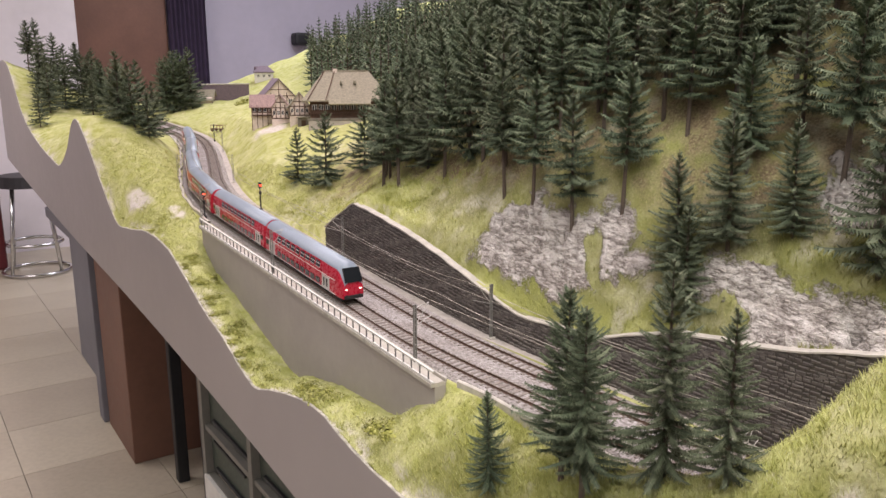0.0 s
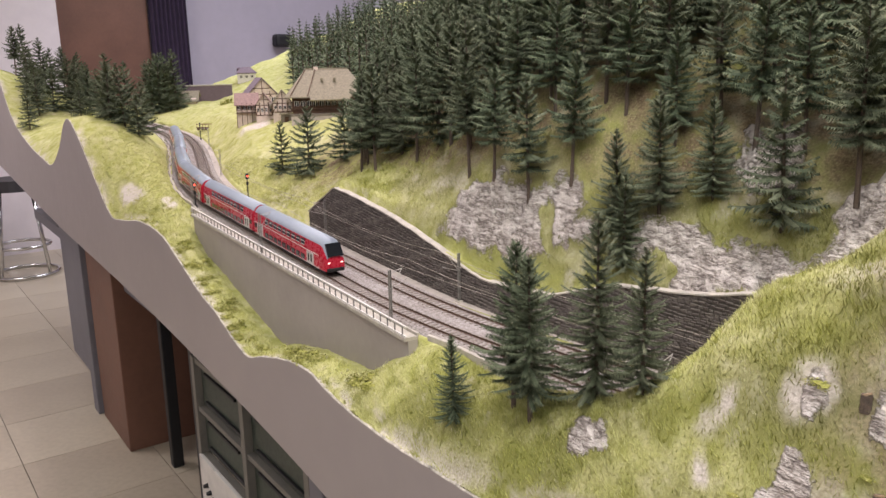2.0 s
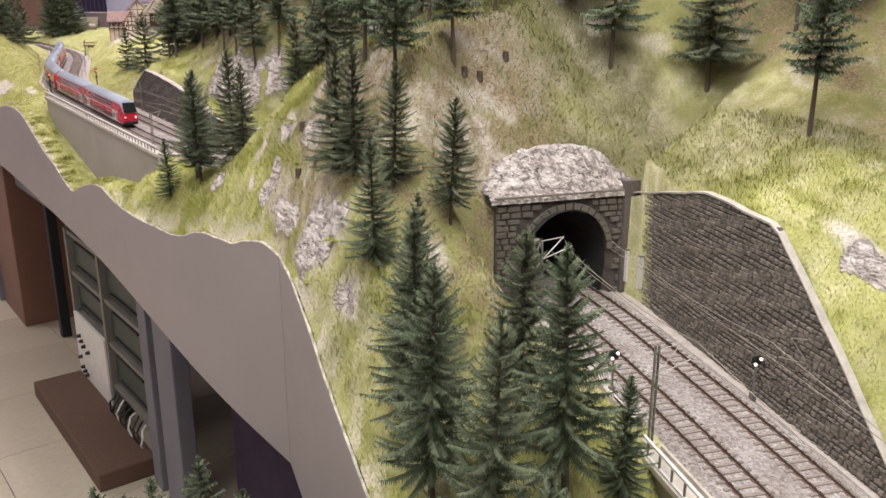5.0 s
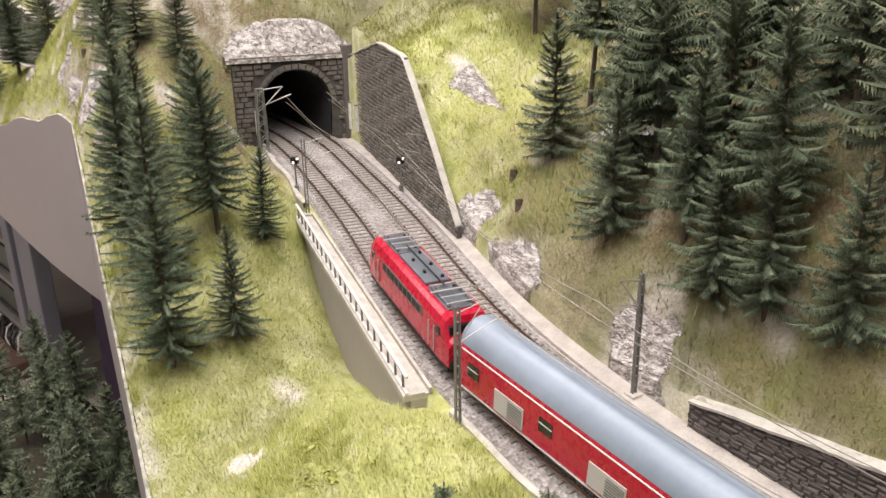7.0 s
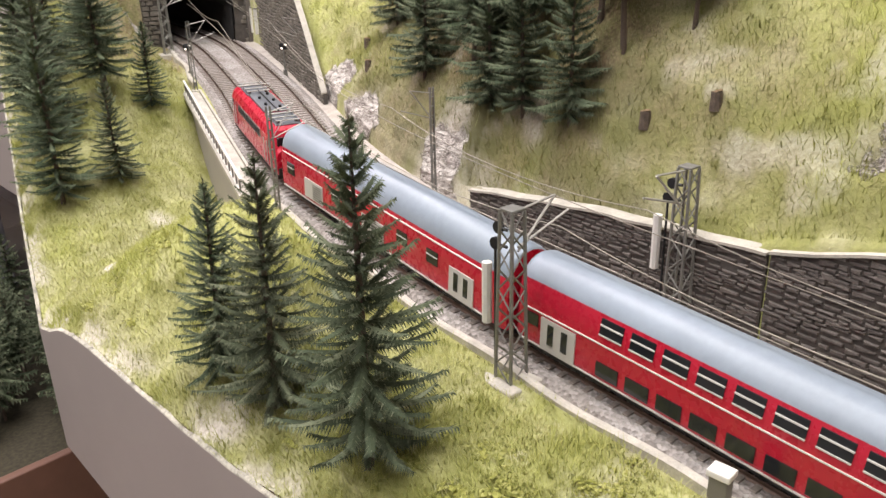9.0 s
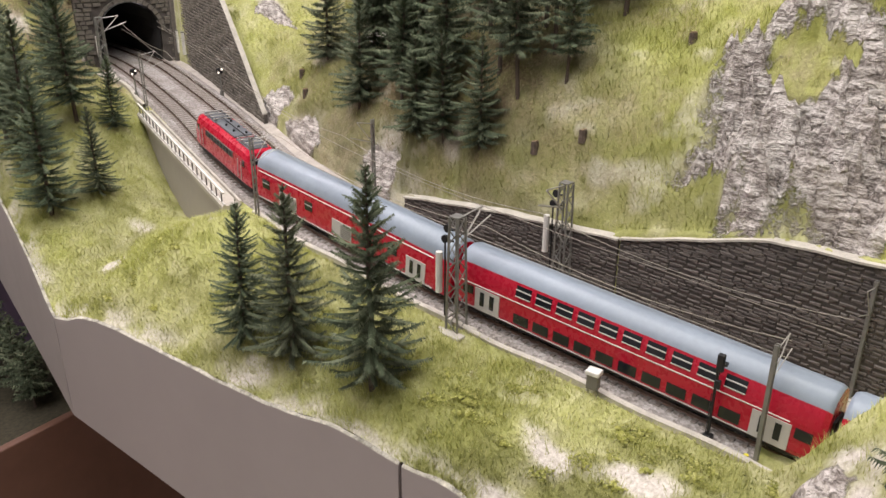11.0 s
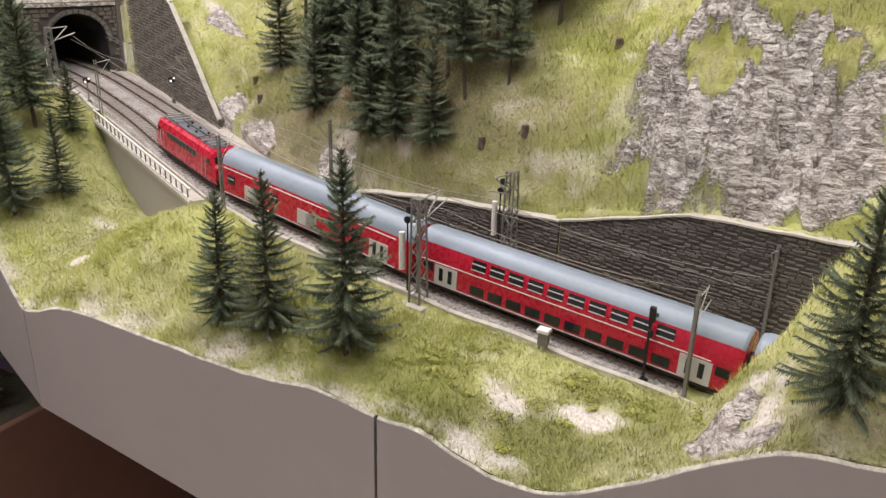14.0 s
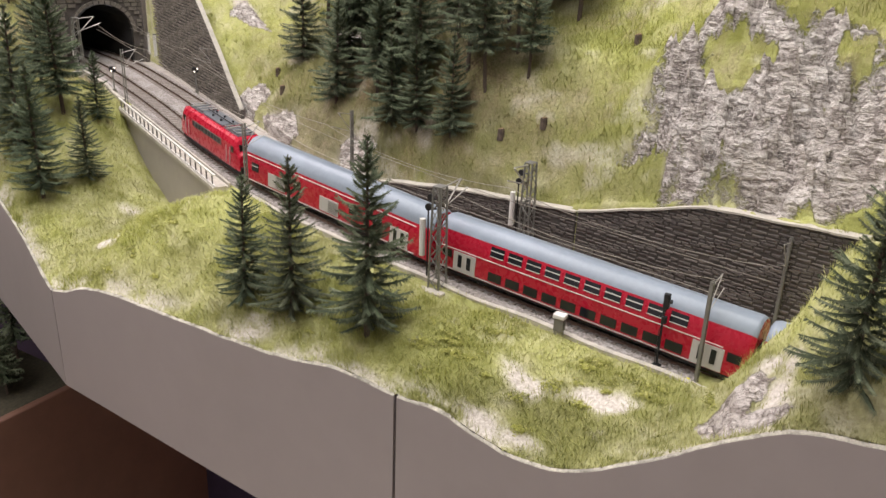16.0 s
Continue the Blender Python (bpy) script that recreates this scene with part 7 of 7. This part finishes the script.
x, y = 0.802, 2.42
t = thing("hay_cart", x, y, float(ground(x, y)[0]) + 0.004, 40, "low wooden hay cart with rail sides on the meadow", "cart")
b = bmesh.new()
box(b, -0.009, 0.009, -0.022, 0.022, 0.004, 0.006, 0.0004)
part("bed", b, M_TIMBER, t)
for s in (-1, 1):
    b = bmesh.new()
    rod(b, (s * 0.009, -0.022, 0.016), (s * 0.009, 0.022, 0.016), 0.0008)
    part("side_rail", b, M_BROWN, t)
    for i in range(5):
        b = bmesh.new()
        rod(b, (s * 0.009, -0.02 + i * 0.01, 0.005), (s * 0.009, -0.02 + i * 0.01, 0.016), 0.0006)
        part("stake", b, M_BROWN, t)
    for q in (-0.014, 0.014):
        b = bmesh.new()
        rod(b, (s * 0.010, q, 0.002), (s * 0.012, q, 0.002), 0.005, n=12)
        part("wheel", b, M_TIMBER, t)

# far road bridge and a leafy tree beyond the hamlet
t = thing("road_bridge", 1.13, 3.3, 1.27, -4, "far dark grey bridge wall with a pale top behind the hamlet", "bridge")
b = bmesh.new()
box(b, -0.09, 0.10, -0.012, 0.012, -0.05, 0.072, 0.002)
part("wall_body", b, M_SLATE, t)
b = bmesh.new()
box(b, -0.093, 0.103, -0.014, 0.014, 0.072, 0.077, 0.001)
part("parapet", b, M_COPING, t, "pale parapet")

# ---- the room ----
FLOOR = 0.315


def floor_tiles():
    f = thing("floor", 0.2, 0, FLOOR, 1.0, "beige glazed floor tiles with dark joints", "floor", kind="structure")
    b = bmesh.new()
    box(b, -3.4, 4.0, -3.4, 6.4, -0.06, -0.004)
    part("joint_bed", b, M_JOINT, f)
    s = 0.33
    b = bmesh.new()
    box(b, -s / 2 + 0.0010, s / 2 - 0.0010, -s / 2 + 0.0010, s / 2 - 0.0010, -0.004, 0.0, 0.0006)
    me = bpy.data.meshes.new("tile")
    b.to_mesh(me)
    b.free()
    me.materials.append(M_TILE)
    rest_v, rest_f, o = [], [], 0
    for i in range(-8, 12):
        for j in range(-9, 19):
            m = pose((i + 0.5) * s, (j + 0.5) * s, 0)
            if -4 <= i <= 4 and 0 <= j <= 18:
                piece("tile", me, f, at=m)
            else:
                rest_v += [m @ v.co for v in me.vertices]
                rest_f += [tuple(k + o for k in p.vertices) for p in me.polygons]
                o += len(me.vertices)
    r = piece("tiles", mesh_from("tiles", rest_v, rest_f, M_TILE), f)
    r["kind"] = "stuff"


floor_tiles()


def wall(name, x0, x1, y0, y1, z0, z1, material, label, category="wall"):
    b = bmesh.new()
    box(b, x0, x1, y0, y1, z0, z1)
    return solid(name, b, material, label, category, kind="structure")


wall("wall_north", -3.0, 4.1, 5.6, 5.75, FLOOR, 3.0, M_WALL, "lavender grey room wall behind the layout")
wall("wall_east", 4.1, 4.25, -3.2, 5.75, FLOOR, 3.0, M_WALL, "lavender grey room wall")
wall("wall_west", -3.15, -3.0, -3.2, 5.75, FLOOR, 3.0, M_WALLWHITE, "pale painted room wall")
wall("wall_south", -3.0, 4.1, -3.2, -3.05, FLOOR, 3.0, M_WALLWHITE, "pale painted room wall")
wall("wall_pier", -0.6, 0.96, 5.42, 5.6, FLOOR, 3.0, M_WALLWHITE, "pale wall pier beside the brown door", "pier")
b = bmesh.new()
box(b, -3.15, 4.25, -3.2, 5.75, 3.0, 3.1)
solid("ceiling", b, M_CEIL, "white room ceiling", "ceiling", kind="structure")

t = thing("door_1", 1.25, 5.57, FLOOR, 0, "tall red-brown wooden door in the far wall", "door", kind="structure")
b = bmesh.new()
box(b, -0.28, 0.29, -0.02, 0.02, 0.0, 2.1, 0.004)
part("door_leaf", b, M_BROWN, t)
b = bmesh.new()
box(b, -0.31, -0.28, -0.03, 0.03, 0.0, 2.13, 0.004)
part("door_post", b, M_WALLWHITE, t)

b = bmesh.new()
box(b, 2.43, 2.56, 5.50, 5.60, 1.575, 1.665, 0.02)
solid("loudspeaker", b, M_DARK, "small black loudspeaker box on the lavender wall", "loudspeaker")

t = thing("curtain", 1.665, 5.52, FLOOR, 0, "dark violet hanging curtain beside the brown door", "curtain")
b = bmesh.new()
n = 60
fr = [[b.verts.new((-0.125 + 0.25 * i / n, 0.022 * math.sin(i * 0.9) * (1 - 0.3 * k), 0.05 + 2.2 * (1 - k))) for i in range(n + 1)] for k in (0, 1)]
bk = [[b.verts.new((v.co.x, v.co.y + 0.004, v.co.z)) for v in row] for row in fr]
for i in range(n):
    b.faces.new((fr[0][i], fr[0][i + 1], fr[1][i + 1], fr[1][i]))
    b.faces.new((bk[1][i], bk[1][i + 1], bk[0][i + 1], bk[0][i]))
    for k in (0, 1):
        b.faces.new((fr[k][i], bk[k][i], bk[k][i + 1], fr[k][i + 1]))
part("cloth", b, M_CURTAIN, t, shade=True)
b = bmesh.new()
rod(b, (-0.15, 0.0, 2.26), (0.15, 0.0, 2.26), 0.01, n=10)
part("curtain_rod", b, M_DARK, t)


# ---- under the layout ----
def board(name, x0, x1, y0, y1, z1, material, label, category="support", z0=FLOOR):
    b = bmesh.new()
    box(b, x0, x1, y0, y1, z0, z1, 0.003)
    return solid(name, b, material, label, category, "layout supports")


def under(y):
    return float(BOARD_LOW(y)) + 0.012


board("side_cabinet", 0.435, 0.62, 2.62, 2.98, under(2.8), M_LEGBLUE, "wide slate-blue cabinet side under the layout", z0=FLOOR + 0.09)
board("support_post", 0.415, 0.445, 2.54, 2.60, under(2.6), M_LEGBLUE, "slate-blue support post standing on the tiles")
t = board("support_board", 0.428, 0.80, 2.20, 2.52, under(2.4), M_BROWN, "red-brown board support with a pale edge")
board("table_leg", 0.50, 0.53, 2.02, 2.05, under(2.0), M_DARK, "thin black table leg")
board("table_leg", 0.50, 0.53, 1.76, 1.79, under(1.8), M_DARK, "thin black table leg")
board("support_post", 0.44, 0.465, 0.94, 0.99, under(0.95), M_LEGBLUE, "slate-blue support post beside the rack")
board("support_post", 0.44, 0.475, 0.80, 0.90, under(0.85), M_LEGBLUE, "slate-blue support post beside the rack")
# two dark boards added as the shade under the layout
board("support_board", 0.52, 0.56, 0.02, 0.72, under(0.4), M_CURTAIN, "dark board standing in for the shade under the layout")
board("support_board", 0.50, 0.54, -0.9, 0.0, under(-0.5), M_CURTAIN, "dark board standing in for the shade under the layout")


def rack():
    t = thing("relay_rack", 0.47, 1.33, FLOOR, 0, "open control rack with circuit boards and a pale switch panel", "control rack")
    for y in (-0.29, 0.0, 0.29):
        b = bmesh.new()
        box(b, -0.012, 0.012, y - 0.010, y + 0.010, 0.02, 0.46, 0.001)
        part("upright", b, M_PANELGREY, t, "grey upright")
    for z in (0.10, 0.215, 0.33, 0.445):
        b = bmesh.new()
        box(b, -0.008, 0.008, -0.29, 0.29, z, z + 0.012, 0.001)
        part("cross_rail", b, M_PANELGREY, t)
    for y0, y1, z0, z1 in ((-0.278, -0.012, 0.345, 0.44), (0.012, 0.278, 0.345, 0.44), (-0.278, -0.012, 0.23, 0.325), (0.012, 0.278, 0.235, 0.325), (-0.278, -0.012, 0.115, 0.21)):
        b = bmesh.new()
        box(b, 0.004, 0.010, y0, y1, z0, z1, 0.001)
        bd = part("circuit_board", b, M_BOARD, t, "dark green circuit board")
        for k, zz in enumerate((z0 + 0.012, z1 - 0.016)):
            b = bmesh.new()
            box(b, -0.002, 0.004, y0 + 0.02 + 0.03 * k, y1 - 0.03, zz, zz + 0.006, 0.0008)
            part("terminal_strip", b, M_DARK, bd)
    b = bmesh.new()
    box(b, -0.016, -0.008, 0.010, 0.285, 0.03, 0.225, 0.001)
    p = part("switch_panel", b, M_WHITE, t, "pale panel with black switches")
    for i, (y, z) in enumerate(((0.24, 0.165), (0.222, 0.155), (0.204, 0.145), (0.25, 0.10), (0.235, 0.075), (0.218, 0.068), (0.165, 0.14), (0.20, 0.062))):
        b = bmesh.new()
        rod(b, (-0.016, y, z), (-0.026, y, z), 0.006, 0.004, n=10)
        part("switch_knob", b, M_DARK, p, "black switch knob")
    rng = random.Random(2)
    for i in range(9):
        pts = [Vector((-0.01 - 0.02 * math.sin(k * 0.5), -0.26 + i * 0.028 + rng.uniform(-0.01, 0.01), 0.10 - k * 0.012)) for k in range(8)]
        v, fc = tube(pts, 0.0025)
        piece("cable", mesh_from("cable", v, fc, M_DARK if i % 3 else M_WHITE), t)
    return t


rack()
b = bmesh.new()
box(b, 0.33, 0.46, 1.02, 1.62, FLOOR, FLOOR + 0.045, 0.004)
solid("wooden_plinth", b, M_TIMBER, "brown wooden plinth under the control rack", "plinth")


# bar stool far down the aisle
def stool(x, y, label):
    t = thing("bar_stool", x, y, FLOOR, 20, label, "stool")
    def ring(z, r, rr):
        pts = [Vector((r * math.cos(a * 6.2832 / 32), r * math.sin(a * 6.2832 / 32), z)) for a in range(33)]
        return tube(pts, rr, 7)
    for nm, z, r in (("foot_ring", 0.012, 0.17), ("foot_rest", 0.17, 0.14)):
        v, fc = ring(z, r, 0.010)
        piece(nm, mesh_from(nm, v, fc, M_CHROME, True), t, "chrome ring")
    for a in (0.3, 1.87, 3.44, 5.01):
        b = bmesh.new()
        rod(b, (0.17 * math.cos(a), 0.17 * math.sin(a), 0.01), (0.11 * math.cos(a), 0.11 * math.sin(a), 0.48), 0.009, n=8)
        part("leg", b, M_CHROME, t, "chrome leg", shade=True)
    b = bmesh.new()
    rod(b, (0, 0, 0.48), (0, 0, 0.54), 0.15, 0.14, n=28)
    part("seat", b, M_SEAT, t, "black upholstered seat")
    return t


stool(0.53, 4.82, "chrome bar stool with a black seat in the aisle")
b = bmesh.new()
box(b, 0.2, 0.40, 4.95, 5.15, FLOOR, FLOOR + 0.5, 0.02)
solid("red_crate", b, M_DARKRED, "dark red crate on the floor by the stool", "crate")


# ---- lower side layout with a dark wood ----
LOW_Z = 0.66
t = thing("side_layout", 0.16, -0.04, LOW_Z, 0, "lower side layout board with dark grass and a wooden front", "model landscape")
b = bmesh.new()
box(b, -0.34, 0.15, -0.24, 0.30, -0.03, 0.0, 0.004)
part("board_top", b, M_DARKSCATTER, t, "dark scattered ground cover")
b = bmesh.new()
box(b, -0.34, 0.50, -0.252, -0.24, -0.345, 0.004, 0.002)
part("front_board", b, M_BROWN, t, "brown wooden front board")
rng = random.Random(31)
spots = []
while len(spots) < 85:
    x, y = rng.uniform(-0.17, 0.29), rng.uniform(-0.26, 0.24)
    if all((x - a) ** 2 + (y - c) ** 2 > 0.0007 for a, c in spots):
        spots.append((x, y))
joined_trees("lower_dark_wood", spots, INNER, "dense dark model wood on the lower side layout", 21, (0.10, 0.15), LOW_Z)

# ---- static grass and bushes ----
def grass():
    rng = np.random.RandomState(4)
    n = 1250000
    y = rng.uniform(-1.28, 1.9, n)
    keep = rng.rand(n) < np.where(y < -0.35, 1.0, np.where(y < 0.5, 0.7, 0.35))
    y = y[keep]
    xf, tx = board_x(y), track_x(y)
    x = xf - 0.0014 + (0.62 - xf) * rng.rand(len(y)) ** 1.15
    k, _ = slant(y)
    u = (x - tx) / k
    z, rock = ground(x, y)
    tun = (into_tunnel(x, y) > 0.016) & (y < 0.16)
    on = ((u < BED_L - 0.002) | (u > BED_R + 0.006) | tun | (y < -1.17)) & (rock + 0.3 * fbm(x, y, 70, 9) < 0.35) & (rng.rand(len(y)) < 1 - 0.65 * np.clip(forest_mask(x, y), 0, 1))
    on &= ~((u < BED_L - 0.002) & (u > BED_L - 0.018) & (y > 0.58) & (y < 1.28))
    on &= ~((u < BED_L - 0.001) & (u > BED_L - 0.014) & (y < -0.38) & (y > -0.66))
    on &= rng.rand(len(y)) > 0.75 * bareness(x, y, z)
    on &= ~((y < -1.10) & (u > -0.026) & (u < 0.085) & (z < rail_z(y) + 0.062))
    x, y, z = x[on], y[on], z[on]
    lush = lushness(x, y, z)
    m = len(x)
    tall = 0.0021 + 0.0030 * np.clip(0.5 + fbm(x, y, 30, 6), 0, 1.3) * rng.rand(m) + 0.0035 * lush * rng.rand(m)
    a, lean = rng.rand(m) * 6.283, 0.2 + rng.rand(m) * 1.1
    w = np.where(y < -0.35, 0.00022, 0.0003) * (0.8 + 0.7 * rng.rand(m))
    ca, sa = np.cos(a), np.sin(a)
    tip = np.stack([x + ca * tall * lean, y + sa * tall * lean, z + tall], -1)
    l = np.stack([x - sa * w, y + ca * w, z - 0.0008], -1)
    r = np.stack([x + sa * w, y - ca * w, z - 0.0008], -1)
    v = np.stack([l, r, tip], 1).reshape(-1, 3)
    me = bpy.data.meshes.new("static_grass")
    me.vertices.add(3 * m)
    me.vertices.foreach_set("co", v.ravel().astype(np.float32))
    me.loops.add(3 * m)
    me.loops.foreach_set("vertex_index", np.arange(3 * m, dtype=np.int32))
    me.polygons.add(m)
    me.polygons.foreach_set("loop_start", np.arange(0, 3 * m, 3, dtype=np.int32))
    me.update(calc_edges=True)
    me.validate()
    dry = dryness(x, y, z)
    me.attributes.new("dryness", "FLOAT", "POINT").data.foreach_set("value", np.repeat(dry, 3).astype(np.float32))
    me.attributes.new("lush", "FLOAT", "POINT").data.foreach_set("value", np.repeat(lush, 3).astype(np.float32))
    me.materials.append(M_BLADE)
    tagged(new("static_grass", me), "short yellow-green static grass fibres on the slopes", "grass", kind="stuff")


grass()


# ---- flock bushes on the meadows ----
def bush_mesh(seed, n=420):
    rng = np.random.RandomState(seed)
    d = rng.normal(size=(n, 3))
    d /= np.linalg.norm(d, axis=1)[:, None]
    d[:, 2] = np.abs(d[:, 2])
    bumps = 0.75 + 0.35 * np.sin(d[:, 0] * 5 + seed) * np.cos(d[:, 1] * 4 + 2 * seed)
    c = d * (rng.uniform(0.25, 1.0, n) * bumps)[:, None] * np.array([1, 1, 0.62])
    s = rng.uniform(0.05, 0.12, n)[:, None]
    p = rng.normal(size=(n, 3))
    p -= d * (p * d).sum(1)[:, None] * 0.6
    p /= np.linalg.norm(p, axis=1)[:, None]
    q = np.cross(d, p)
    v = np.stack([c + p * s, c - p * s * 0.5 + q * s * 0.8, c - p * s * 0.5 - q * s * 0.8], 1).reshape(-1, 3)
    return mesh_from("flock_bush", v, np.arange(3 * n).reshape(-1, 3).tolist(), M_BUSH)


BUSHES = [bush_mesh(k) for k in range(5)]


def bush(x, y, r, label, flat=1.0):
    ob = new("flock_bush", BUSHES[BUSH_RNG.randrange(5)])
    ob.matrix_basis = pose(x, y, float(ground(x, y)[0]) - 0.12 * r, 0, 0, BUSH_RNG.uniform(0, 360)) @ Matrix.Diagonal((r, r * BUSH_RNG.uniform(0.75, 1.2), r * flat, 1))
    tagged(ob, label, "bush", "flock bushes")


BUSH_RNG = random.Random(19)
for i in range(46):
    y = BUSH_RNG.uniform(0.60, 1.26)
    x0, x1 = float(board_x(y)) + 0.006, float(track_x(y)) - 0.054
    bush(BUSH_RNG.uniform(x0, max(x1, x0 + 0.004)), y, BUSH_RNG.uniform(0.011, 0.021), "olive yellow flock bush on the strip below the viaduct", 0.75)
bush(1.063, 2.9, 0.036, "bushy green garden tree behind the timber house", 1.6)
bush(1.03, 2.86, 0.026, "bushy green garden tree behind the timber house", 1.4)
for cx, cy, sx, sy, n, label in ((0.145, -0.945, 0.022, 0.05, 34, "low olive flock bush on the near meadow"), 
                                 (0.31, 0.30, 0.015, 0.10, 16, "olive flock bush near the edge board"), (0.17, -0.62, 0.03, 0.05, 16, "low olive flock bush on the mound"), 
                                 (0.162, -1.09, 0.010, 0.022, 18, "low olive flock bush on the near meadow"),
                                 (0.35, 1.45, 0.02, 0.10, 16, "yellow green flock bush on the far meadow"), (0.38, 0.0, 0.04, 0.10, 16, "low dry flock bush on the spur")):
    for i in range(n):
        x, y = cx + BUSH_RNG.gauss(0, sx), cy + BUSH_RNG.gauss(0, sy)
        if float(board_x(y)) + 0.006 < x and not BED_L - 0.01 < x - float(track_x(y)) < BED_R + 0.012:
            bush(x, y, BUSH_RNG.uniform(0.007, 0.015), label, 0.45)
